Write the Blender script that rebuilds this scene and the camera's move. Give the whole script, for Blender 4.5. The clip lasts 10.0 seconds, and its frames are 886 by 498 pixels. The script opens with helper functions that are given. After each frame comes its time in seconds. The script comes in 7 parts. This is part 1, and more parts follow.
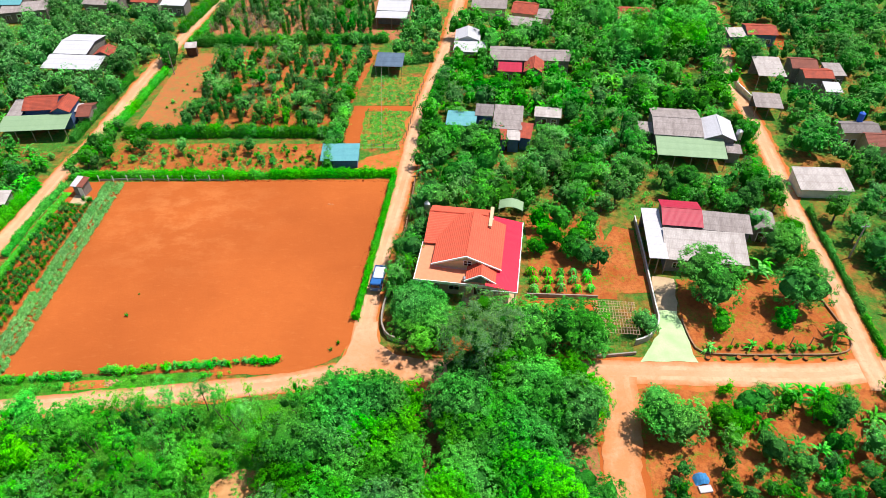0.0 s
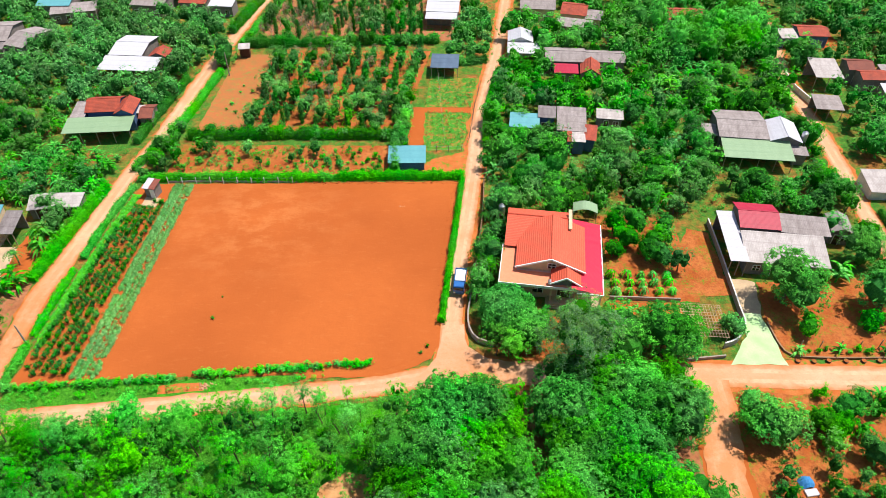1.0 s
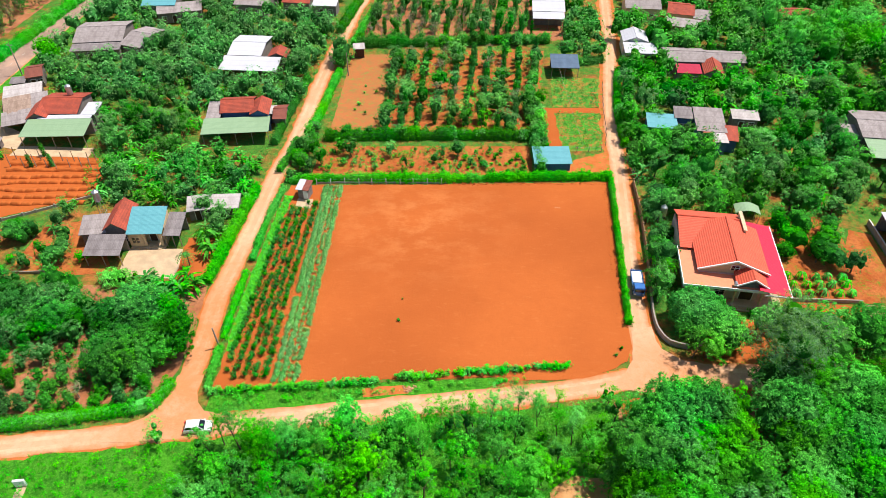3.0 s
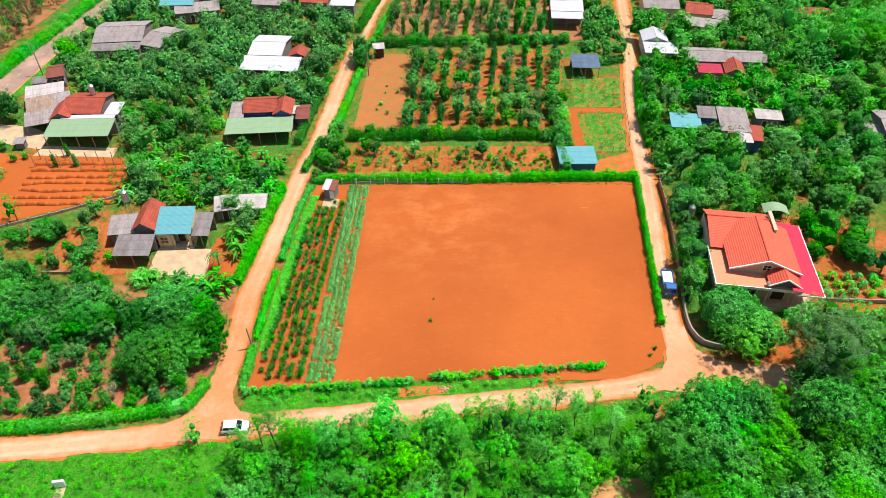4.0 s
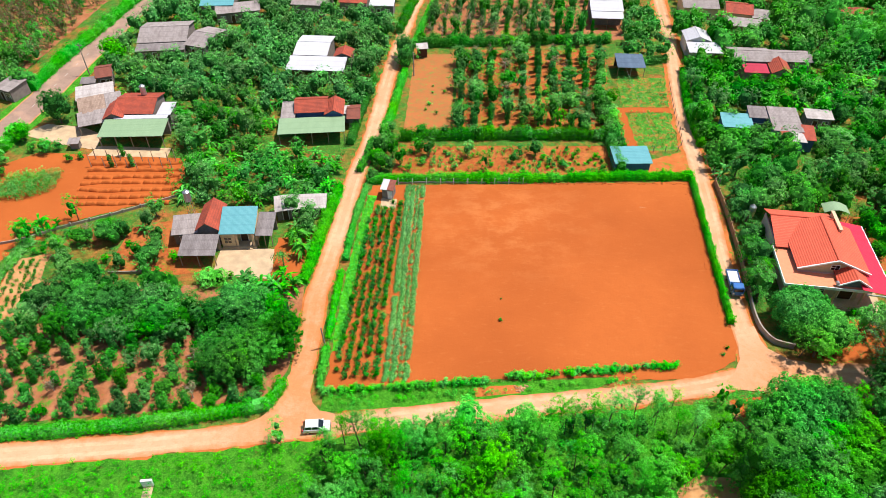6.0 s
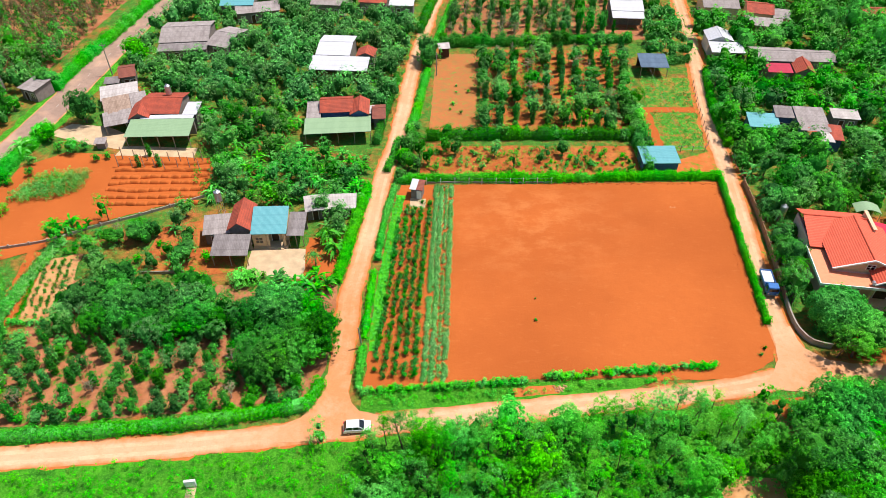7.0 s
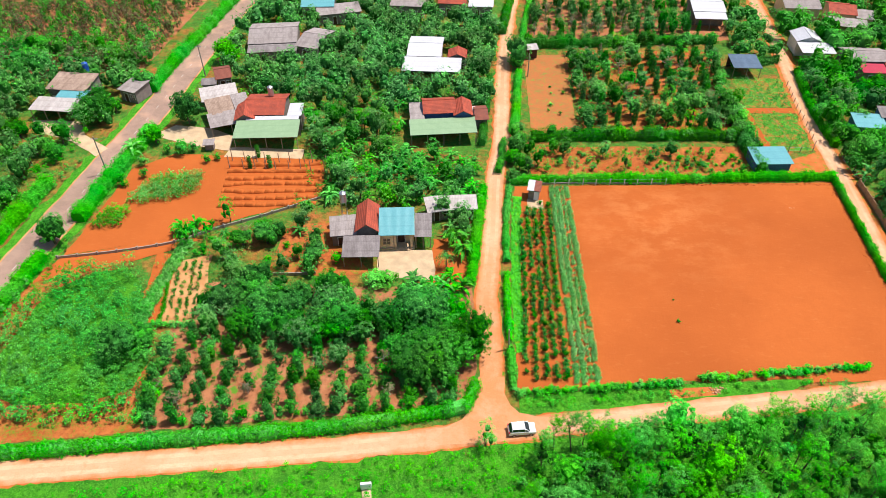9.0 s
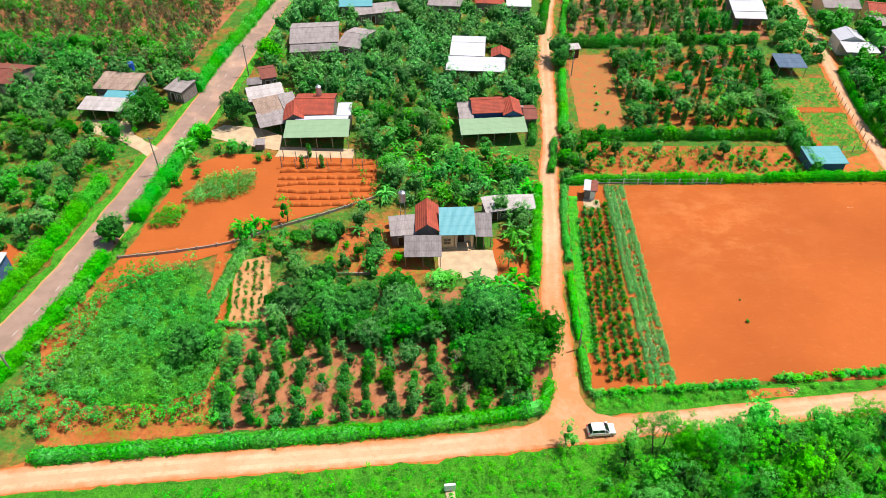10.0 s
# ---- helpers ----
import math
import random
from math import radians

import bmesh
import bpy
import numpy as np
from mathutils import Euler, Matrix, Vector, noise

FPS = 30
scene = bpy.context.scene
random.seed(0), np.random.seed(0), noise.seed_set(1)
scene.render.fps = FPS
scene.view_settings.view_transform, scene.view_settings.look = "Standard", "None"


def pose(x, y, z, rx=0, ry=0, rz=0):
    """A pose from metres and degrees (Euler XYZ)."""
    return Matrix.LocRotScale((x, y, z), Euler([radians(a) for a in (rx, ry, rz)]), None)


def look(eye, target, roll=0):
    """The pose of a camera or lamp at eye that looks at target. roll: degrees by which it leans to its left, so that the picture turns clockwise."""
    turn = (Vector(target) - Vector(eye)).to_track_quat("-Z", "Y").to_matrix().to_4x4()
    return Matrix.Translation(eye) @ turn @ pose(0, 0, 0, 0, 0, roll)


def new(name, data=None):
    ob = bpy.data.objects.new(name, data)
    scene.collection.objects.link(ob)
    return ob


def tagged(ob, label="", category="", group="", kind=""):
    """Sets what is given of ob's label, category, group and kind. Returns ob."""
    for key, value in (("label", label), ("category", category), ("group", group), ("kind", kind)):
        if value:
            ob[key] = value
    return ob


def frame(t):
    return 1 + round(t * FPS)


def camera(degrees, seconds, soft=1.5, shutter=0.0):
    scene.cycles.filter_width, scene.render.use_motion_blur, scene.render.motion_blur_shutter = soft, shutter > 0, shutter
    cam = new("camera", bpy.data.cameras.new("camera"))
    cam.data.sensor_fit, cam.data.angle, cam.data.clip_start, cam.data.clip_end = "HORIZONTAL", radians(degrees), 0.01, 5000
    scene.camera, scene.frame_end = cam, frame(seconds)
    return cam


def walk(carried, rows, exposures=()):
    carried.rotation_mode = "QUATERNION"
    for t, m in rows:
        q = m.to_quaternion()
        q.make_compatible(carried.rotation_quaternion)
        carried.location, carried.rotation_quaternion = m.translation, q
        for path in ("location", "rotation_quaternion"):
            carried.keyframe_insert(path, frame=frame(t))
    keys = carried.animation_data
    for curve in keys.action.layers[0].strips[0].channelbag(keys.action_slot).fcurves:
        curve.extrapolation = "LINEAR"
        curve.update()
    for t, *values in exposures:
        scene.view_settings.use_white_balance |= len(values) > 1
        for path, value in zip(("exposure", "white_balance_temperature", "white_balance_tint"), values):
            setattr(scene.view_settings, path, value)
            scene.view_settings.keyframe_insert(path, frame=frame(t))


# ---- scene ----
EXPO = 0.38
SOIL, SOIL_D, SOIL_P, SOIL_G = (0.46, 0.115, 0.025, 1), (0.375, 0.089, 0.019, 1), (0.60, 0.21, 0.065, 1), (0.50, 0.16, 0.045, 1)
GRASS, GRASS_D = (0.12, 0.52, 0.02, 1), (0.05, 0.26, 0.015, 1)
ROAD, ROAD_D, ROAD_V = (0.68, 0.40, 0.245, 1), (0.60, 0.30, 0.155, 1), (0.52, 0.17, 0.048, 1)
# Village plots on red soil seen from a slow sideways flight; x east, y north, z up, metres.
cam = camera(66.0, 10.0, soft=0.85)
PATH = [
    (0.0, 78.72, -0.84, 79.34, 0.03, -41.71, 0.06), (0.5, 72.67, -0.72, 79.67, 0.03, -41.79, 0.05),
    (1.0, 65.26, -0.52, 80.03, 0.03, -41.86, 0.08), (1.5, 57.59, -0.25, 80.26, 0.03, -41.94, 0.10),
    (2.0, 49.54, -0.03, 80.30, 0.03, -41.99, 0.12), (2.5, 41.58, 0.02, 80.33, 0.00, -42.03, 0.10),
    (2.7, 38.38, 0.03, 80.33, 0.00, -42.03, 0.10), (2.8, 37.42, 0.04, 80.32, 0.00, -42.03, 0.10),
    (3.8, 32.00, 0.15, 80.22, -0.03, -42.04, 0.09), (4.0, 30.90, 0.16, 80.21, -0.03, -42.04, 0.09), (4.5, 28.17, 0.16, 80.24, -0.04, -42.05, 0.08),
    (5.0, 25.37, 0.03, 80.33, -0.03, -42.05, 0.07), (5.5, 22.66, -0.04, 80.40, 0.02, -42.06, 0.05),
    (7.0, 14.54, 0.13, 80.10, 0.06, -42.02, 0.00), (7.5, 11.83, 0.04, 80.09, 0.09, -42.00, -0.03),
    (8.0, 9.10, 0.04, 80.03, 0.12, -41.96, -0.07), (8.1, 7.85, 0.06, 80.03, 0.13, -41.95, -0.08), (8.5, 0.96, 0.17, 80.04, 0.15, -41.93, -0.10),
    (9.0, -7.44, 0.36, 79.75, 0.19, -41.87, -0.13), (9.4, -13.75, 0.55, 79.42, 0.21, -41.82, -0.15),
    (9.5, -15.22, 0.60, 79.34, 0.22, -41.81, -0.16), (9.6, -15.80, 0.62, 79.30, 0.22, -41.80, -0.16),
    (10.0, -17.86, 0.68, 79.16, 0.23, -41.77, -0.17),
]
# yaw about the vertical, then tilt below the horizon, then lean about the line of sight
walk(cam, [(t, pose(x, y, z, 0, 0, yaw) @ pose(0, 0, 0, 90 + tilt) @ pose(0, 0, 0, 0, 0, lean))
           for t, x, y, z, yaw, tilt, lean in PATH],
     exposures=[(0.0, EXPO), (10.0, EXPO)])

# ---------------------------------------------------------------- light
SUN_TO = Vector((0.37, 0.15, 0.915)).normalized()
world = bpy.data.worlds.new("sky")
scene.world = world
world.use_nodes = True
wn = world.node_tree.nodes
sky = wn.new("ShaderNodeTexSky")
sky.sky_type = 'NISHITA'
sky.sun_disc = False
sky.sun_elevation = math.asin(SUN_TO.z)
sky.sun_rotation = math.atan2(SUN_TO.x, SUN_TO.y)
wn["Background"].inputs["Strength"].default_value = 0.105
world.node_tree.links.new(sky.outputs["Color"], wn["Background"].inputs["Color"])
sun_data = bpy.data.lights.new("sun", 'SUN')
sun_data.energy = 4.55
sun_data.angle = radians(0.5)
sun_data.color = (1.0, 0.96, 0.90)
sun = new("sun", sun_data)
sun.matrix_world = look(SUN_TO * 300, (0, 0, 0))


# ---------------------------------------------------------------- materials
def rgb(r, g, b):
    """Linear colour from 8-bit display values."""
    def lin(c):
        c /= 255
        return c / 12.92 if c <= 0.04045 else ((c + 0.055) / 1.055) ** 2.4
    return (lin(r), lin(g), lin(b), 1)


MATS = {}


class Mat:
    """A small wrapper for building a node material step by step."""

    def __init__(self, name, rough=0.85, metal=0.0, spec=0.25):
        self.m = bpy.data.materials.new(name)
        self.m.use_nodes = True
        self.t = self.m.node_tree
        self.b = self.t.nodes["Principled BSDF"]
        self.b.inputs["Roughness"].default_value = rough
        self.b.inputs["Metallic"].default_value = metal
        self.b.inputs["Specular IOR Level"].default_value = spec
        self.co = self.t.nodes.new("ShaderNodeTexCoord")
        MATS[name] = self.m

    def link(self, a, b):
        self.t.links.new(a, b)

    def vec(self, world_space=True, scale=(1, 1, 1), rot=(0, 0, 0)):
        mp = self.t.nodes.new("ShaderNodeMapping")
        mp.inputs["Scale"].default_value = scale
        mp.inputs["Rotation"].default_value = rot
        if world_space:
            geo = self.t.nodes.new("ShaderNodeNewGeometry")
            self.link(geo.outputs["Position"], mp.inputs["Vector"])
        else:
            self.link(self.co.outputs["Object"], mp.inputs["Vector"])
        return mp.outputs["Vector"]

    def noise(self, scale, detail=4.0, rough=0.55, vec=None, lo=0.35, hi=0.65):
        n = self.t.nodes.new("ShaderNodeTexNoise")
        n.inputs["Scale"].default_value = scale
        n.inputs["Detail"].default_value = detail
        n.inputs["Roughness"].default_value = rough
        self.link(vec if vec is not None else self.vec(), n.inputs["Vector"])
        r = self.t.nodes.new("ShaderNodeMapRange")
        r.inputs["From Min"].default_value = lo
        r.inputs["From Max"].default_value = hi
        self.link(n.outputs["Fac"], r.inputs["Value"])
        return r.outputs["Result"]

    def near(self, place, full, none):
        """1 round a place, fading to 0."""
        n = self.t.nodes.new("ShaderNodeVectorMath")
        n.operation = 'DISTANCE'
        self.link(self.vec(), n.inputs[0])
        n.inputs[1].default_value = place
        r = self.t.nodes.new("ShaderNodeMapRange")
        r.inputs["From Min"].default_value, r.inputs["From Max"].default_value = none, full
        self.link(n.outputs["Value"], r.inputs["Value"])
        return r.outputs["Result"]

    def wave(self, scale, vec, axis='X', lo=0.0, hi=1.0, distortion=0.0):
        n = self.t.nodes.new("ShaderNodeTexWave")
        n.bands_direction = axis
        n.inputs["Scale"].default_value = scale
        n.inputs["Distortion"].default_value = distortion
        self.link(vec, n.inputs["Vector"])
        r = self.t.nodes.new("ShaderNodeMapRange")
        r.inputs["From Min"].default_value = lo
        r.inputs["From Max"].default_value = hi
        self.link(n.outputs["Fac"], r.inputs["Value"])
        return r.outputs["Result"]

    def mul(self, a, k):
        n = self.t.nodes.new("ShaderNodeMath")
        n.operation = 'MULTIPLY'
        self.link(a, n.inputs[0])
        if isinstance(k, (int, float)):
            n.inputs[1].default_value = k
        else:
            self.link(k, n.inputs[1])
        return n.outputs[0]

    def mix(self, fac, a, b, mode='MIX'):
        n = self.t.nodes.new("ShaderNodeMix")
        n.data_type, n.blend_type = 'RGBA', mode
        for sock, v in ((n.inputs[0], fac), (n.inputs[6], a), (n.inputs[7], b)):
            if isinstance(v, (tuple, float, int)):
                sock.default_value = v
            else:
                self.link(v, sock)
        return n.outputs[2]

    def per_object(self):
        return self.t.nodes.new("ShaderNodeObjectInfo").outputs["Random"]

    def per_island(self):
        return self.t.nodes.new("ShaderNodeNewGeometry").outputs["Random Per Island"]

    def ramp(self, fac, stops):
        n = self.t.nodes.new("ShaderNodeValToRGB")
        el = n.color_ramp.elements
        while len(el) < len(stops):
            el.new(0.5)
        for e, (p, c) in zip(el, stops):
            e.position, e.color = p, c
        self.link(fac, n.inputs["Fac"])
        return n.outputs["Color"]

    def base(self, colour):
        if isinstance(colour, tuple):
            self.b.inputs["Base Color"].default_value = colour
        else:
            self.link(colour, self.b.inputs["Base Color"])

    def bump(self, height, strength=0.3, dist=0.05):
        n = self.t.nodes.new("ShaderNodeBump")
        n.inputs["Strength"].default_value = strength
        n.inputs["Distance"].default_value = dist
        self.link(height, n.inputs["Height"])
        self.link(n.outputs["Normal"], self.b.inputs["Normal"])


def plain(name, colour, rough=0.7, metal=0.0, var=0.25, scale=1.5, spec=0.3):
    """Paint, plaster, wood or metal with stains and fine grain."""
    m = Mat(name, rough, metal, spec)
    dark = tuple(c * (1 - var) for c in colour[:3]) + (1,)
    c = m.mix(m.noise(scale, 5), colour, dark)
    c = m.mix(m.mul(m.noise(scale * 9, 3), 0.5), c, dark)
    m.base(c)
    m.bump(m.noise(scale * 12, 3), 0.15, 0.02)
    return m.m


# soils and roads
m = Mat("soil_field", 0.95, spec=0.1)
c = m.mix(m.noise(0.05, 4, 0.5), SOIL, SOIL_D)
c = m.mix(m.mul(m.noise(0.5, 6, 0.7, lo=0.45, hi=0.75), 0.35), c, SOIL_D)
scuff = m.mul(m.noise(0.22, 6, 0.68, vec=m.vec(scale=(0.8, 1.2, 1)), lo=0.46, hi=0.62), m.near((31, 97, 0), 3, 21))
c = m.mix(m.mul(scuff, 0.42), c, SOIL_P)
c = m.mix(m.mul(m.noise(0.9, 6, 0.7, vec=m.vec(scale=(0.6, 1.4, 1)), lo=0.55, hi=0.75), 0.2), c, SOIL_P)
c = m.mix(m.mul(m.noise(3.2, 5, 0.75, lo=0.52, hi=0.7), 0.28), c, SOIL_D)
m.base(c)
m.bump(m.noise(2.5, 6, 0.7), 0.35, 0.05)

m = Mat("soil_bare", 0.95, spec=0.1)
c = m.mix(m.noise(0.12, 5, 0.6), (0.46, 0.15, 0.048, 1), (0.40, 0.14, 0.045, 1))
c = m.mix(m.mul(m.noise(1.6, 5, 0.7, lo=0.45, hi=0.7), 0.4), c, (0.34, 0.11, 0.045, 1))
c = m.mix(m.mul(m.noise(0.45, 6, 0.75, lo=0.46, hi=0.64), 0.75), c, (0.27, 0.165, 0.05, 1))
c = m.mix(m.mul(m.noise(0.7, 6, 0.8, lo=0.54, hi=0.64), 0.7), c, (0.13, 0.27, 0.04, 1))
m.base(c)
m.bump(m.noise(4, 6, 0.7), 0.4, 0.06)

m = Mat("soil_garden", 0.95, spec=0.1)
c = m.mix(m.noise(0.25, 5, 0.6), SOIL_D, SOIL_G)
c = m.mix(m.mul(m.noise(1.6, 5, 0.7, lo=0.45, hi=0.7), 0.7), c, rgb(128, 62, 36))
c = m.mix(m.mul(m.mul(m.noise(0.3, 7, 0.75, lo=0.5, hi=0.62), m.noise(2.6, 4, 0.7, lo=0.42, hi=0.56)), 0.85), c, GRASS_D)
m.base(c)
m.bump(m.noise(4, 6, 0.7), 0.6, 0.08)

m = Mat("soil_weedy", 0.95, spec=0.1)
c = m.mix(m.noise(0.3, 6, 0.65, lo=0.34, hi=0.48), SOIL_G, (0.085, 0.28, 0.03, 1))
c = m.mix(m.mul(m.noise(1.6, 5, 0.7, lo=0.45, hi=0.7), 0.6), c, GRASS_D)
c = m.mix(m.mul(m.noise(0.8, 6, 0.7, lo=0.5, hi=0.62), 0.85), c, SOIL_G)
m.base(c)
m.bump(m.noise(4, 6, 0.7), 0.7, 0.1)

m = Mat("soil_brown", 0.95, spec=0.1)
c = m.mix(m.noise(0.3, 5, 0.6), (0.46, 0.19, 0.09, 1), (0.36, 0.125, 0.05, 1))
c = m.mix(m.mul(m.noise(1.6, 5, 0.7, lo=0.45, hi=0.7), 0.6), c, (0.17, 0.075, 0.04, 1))
c = m.mix(m.mul(m.noise(0.45, 6, 0.7, lo=0.54, hi=0.62), 0.85), c, GRASS_D)
m.base(c)
m.bump(m.noise(4, 6, 0.7), 0.6, 0.08)

m = Mat("ground_mixed", 0.95, spec=0.1)
c = m.mix(m.noise(0.16, 7, 0.75, lo=0.46, hi=0.62), (0.07, 0.27, 0.03, 1), SOIL_G)
c = m.mix(m.mul(m.noise(2.2, 5, 0.75, lo=0.54, hi=0.64), 0.5), c, SOIL_G)
c = m.mix(m.mul(m.noise(0.9, 5, 0.7), 0.6), c, rgb(30, 70, 22))
c = m.mix(m.mul(m.noise(3.0, 5, 0.7, lo=0.5, hi=0.7), 0.5), c, rgb(120, 70, 40))
m.base(c)
m.bump(m.noise(3, 6, 0.7), 0.7, 0.15)



def road_mat(name, edge, ruts):
    """Packed dusty earth: paler where wheels run, redder and rougher towards its edges."""
    m = Mat(name, 0.95, spec=0.1)
    at = m.t.nodes.new("ShaderNodeAttribute")
    at.attribute_name = "across"
    side = m.t.nodes.new("ShaderNodeMath")
    side.operation = 'ADD'
    m.link(at.outputs["Fac"], side.inputs[0])
    m.link(m.mul(m.noise(0.55, 5, 0.65, lo=0.25, hi=0.75), 0.55), side.inputs[1])
    rim = m.t.nodes.new("ShaderNodeMapRange")
    rim.inputs["From Min"].default_value, rim.inputs["From Max"].default_value = edge, edge + .5
    m.link(side.outputs[0], rim.inputs["Value"])
    c = m.mix(m.noise(0.09, 5, 0.65), ROAD, ROAD_D)
    rut = m.t.nodes.new("ShaderNodeMath")
    rut.operation = 'COMPARE'
    m.link(at.outputs["Fac"], rut.inputs[0])
    rut.inputs[1].default_value, rut.inputs[2].default_value = .42, .17
    c = m.mix(m.mul(m.mul(rut.outputs[0], m.noise(0.3, 5, 0.7, lo=0.4, hi=0.6)), ruts), c, (0.76, 0.50, 0.32, 1))
    c = m.mix(m.mul(m.noise(1.4, 5, 0.7, lo=0.52, hi=0.7), 0.5), c, rgb(205, 140, 96))
    for place, full, none in (((-1.6, 57.0, 0), 2.5, 17.0), ((-0.4, 72.0, 0), 4.0, 20.0), ((102.0, 47.0, 0), 9.0, 15.0), ((70.0, 60.5, 0), 2.0, 9.0)):
        c = m.mix(m.mul(m.mul(m.near(place, full, none), m.noise(0.35, 5, 0.7, lo=0.2, hi=0.55)), 0.8), c, (0.57, 0.215, 0.075, 1))
    c = m.mix(m.mul(rim.outputs["Result"], 0.8), c, ROAD_V)
    c = m.mix(m.mul(m.noise(12, 2), 0.2), c, rgb(150, 100, 70))
    m.base(c)
    m.bump(m.noise(3, 5, 0.7), 0.4, 0.05)


road_mat("road_dirt", .82, .5)
road_mat("road_earth", .86, .5)

m = Mat("sand", 0.95, spec=0.1)
c = m.mix(m.noise(0.5, 5), (0.56, 0.30, 0.13, 1), (0.46, 0.20, 0.075, 1))
m.base(c)
m.bump(m.noise(6, 4), 0.5, 0.05)

m = Mat("road_verge", 0.95, spec=0.1)
c = m.mix(m.noise(0.5, 5, 0.65), ROAD_V, SOIL)
c = m.mix(m.mul(m.noise(0.7, 6, 0.7, lo=0.55, hi=0.62), 0.8), c, GRASS_D)
m.base(c)
m.bump(m.noise(4, 5, 0.7), 0.5, 0.05)

m = Mat("asphalt", 0.9, spec=0.2)
c = m.mix(m.noise(0.3, 5, 0.65), rgb(170, 138, 120), rgb(148, 120, 104))
c = m.mix(m.mul(m.noise(14, 2), 0.35), c, rgb(110, 96, 92))
c = m.mix(m.mul(m.noise(0.12, 4, lo=0.55, hi=0.7), 0.5), c, rgb(208, 162, 134))
m.base(c)
m.bump(m.noise(20, 3), 0.25, 0.02)

m = Mat("grass", 0.9, spec=0.15)
c = m.mix(m.noise(0.35, 6, 0.7), GRASS, GRASS_D)
c = m.mix(m.mul(m.noise(1.8, 6, 0.75, lo=0.45, hi=0.65), 0.7), c, rgb(34, 120, 20))
c = m.mix(m.mul(m.noise(4.5, 5, 0.75, lo=0.5, hi=0.62), 0.6), c, (0.17, 0.6, 0.04, 1))
c = m.mix(m.mul(m.noise(0.5, 6, 0.7, lo=0.6, hi=0.7), 0.5), c, rgb(150, 110, 60))
m.base(c)
m.bump(m.noise(5, 6, 0.75), 0.9, 0.2)

m = Mat("grass_lime", 0.9, spec=0.15)
c = m.mix(m.noise(0.6, 6, 0.7), (0.09, 0.60, 0.015, 1), (0.05, 0.38, 0.012, 1))
c = m.mix(m.mul(m.noise(0.7, 6, 0.7, lo=0.58, hi=0.66), 0.8), c, SOIL)
m.base(c)
m.bump(m.noise(6, 5, 0.75), 0.8, 0.12)

plain("concrete_pale", rgb(206, 176, 140), 0.85, var=0.28, scale=0.6)
m = Mat("drive_green", 0.8, spec=0.2)
c = m.mix(m.noise(0.4, 5), rgb(168, 208, 140), rgb(190, 206, 158))
c = m.mix(m.mul(m.noise(5, 4), 0.3), c, rgb(150, 170, 120))
m.base(c)
m.bump(m.noise(10, 3), 0.2, 0.02)


def foliage(name, a, b, c3, transl=0.25, vary=1.0):
    """Leaves: each leaf, each plant and each stretch of plants a little different; light comes through them."""
    m = Mat(name, 0.75, spec=0.05)

    def between(p, q, t):
        return tuple(u + (v - u) * t for u, v in zip(p, q))

    col = m.ramp(m.per_island(), [(0.0, between(a, b, .25)), (0.6, b), (1.0, between(b, c3, .6))])
    hsv = m.t.nodes.new("ShaderNodeHueSaturation")

    def span(value, lo, hi):
        r = m.t.nodes.new("ShaderNodeMapRange")
        r.inputs["To Min"].default_value, r.inputs["To Max"].default_value = lo, hi
        m.link(value, r.inputs["Value"])
        return r.outputs["Result"]

    def second(value, k):
        n = m.t.nodes.new("ShaderNodeMath")
        n.operation = 'FRACT'
        m.link(m.mul(value, k), n.inputs[0])
        return n.outputs[0]

    own = m.per_object()
    tone = m.mul(span(own, 1.0 - .34 * vary, 1.0 + .46 * vary), span(m.noise(.2, 2, .5, lo=.3, hi=.7), 1 - .3 * vary, 1 + .3 * vary))
    m.link(tone, hsv.inputs["Value"])
    m.link(m.mul(span(second(own, 17.3), .88, 1.05), span(m.noise(.13, 2, .5, lo=.3, hi=.7), 1.05, .94)), hsv.inputs["Saturation"])
    m.link(span(m.noise(.09, 3, lo=.3, hi=.7), .490, .516), hsv.inputs["Hue"])
    m.link(col, hsv.inputs["Color"])
    grain = m.noise(5.5, 3, 0.75, lo=0.34, hi=0.66)
    dim = m.mix(1.0, hsv.outputs["Color"], (0.66, 0.65, 0.64, 1), 'MULTIPLY')
    lift = m.mix(1.0, hsv.outputs["Color"], (1.72, 1.48, 1.75, 1), 'MULTIPLY')
    leafy = m.mix(grain, dim, lift)
    m.link(leafy, m.b.inputs["Base Color"])
    m.bump(m.noise(4.0, 3, 0.7, lo=0.2, hi=0.8), 0.7, 0.16)
    tr = m.t.nodes.new("ShaderNodeBsdfTranslucent")
    m.link(leafy, tr.inputs["Color"])
    mx = m.t.nodes.new("ShaderNodeMixShader")
    mx.inputs[0].default_value = transl
    m.link(m.b.outputs[0], mx.inputs[1])
    m.link(tr.outputs[0], mx.inputs[2])
    m.link(mx.outputs[0], m.t.nodes["Material Output"].inputs["Surface"])
    return m.m


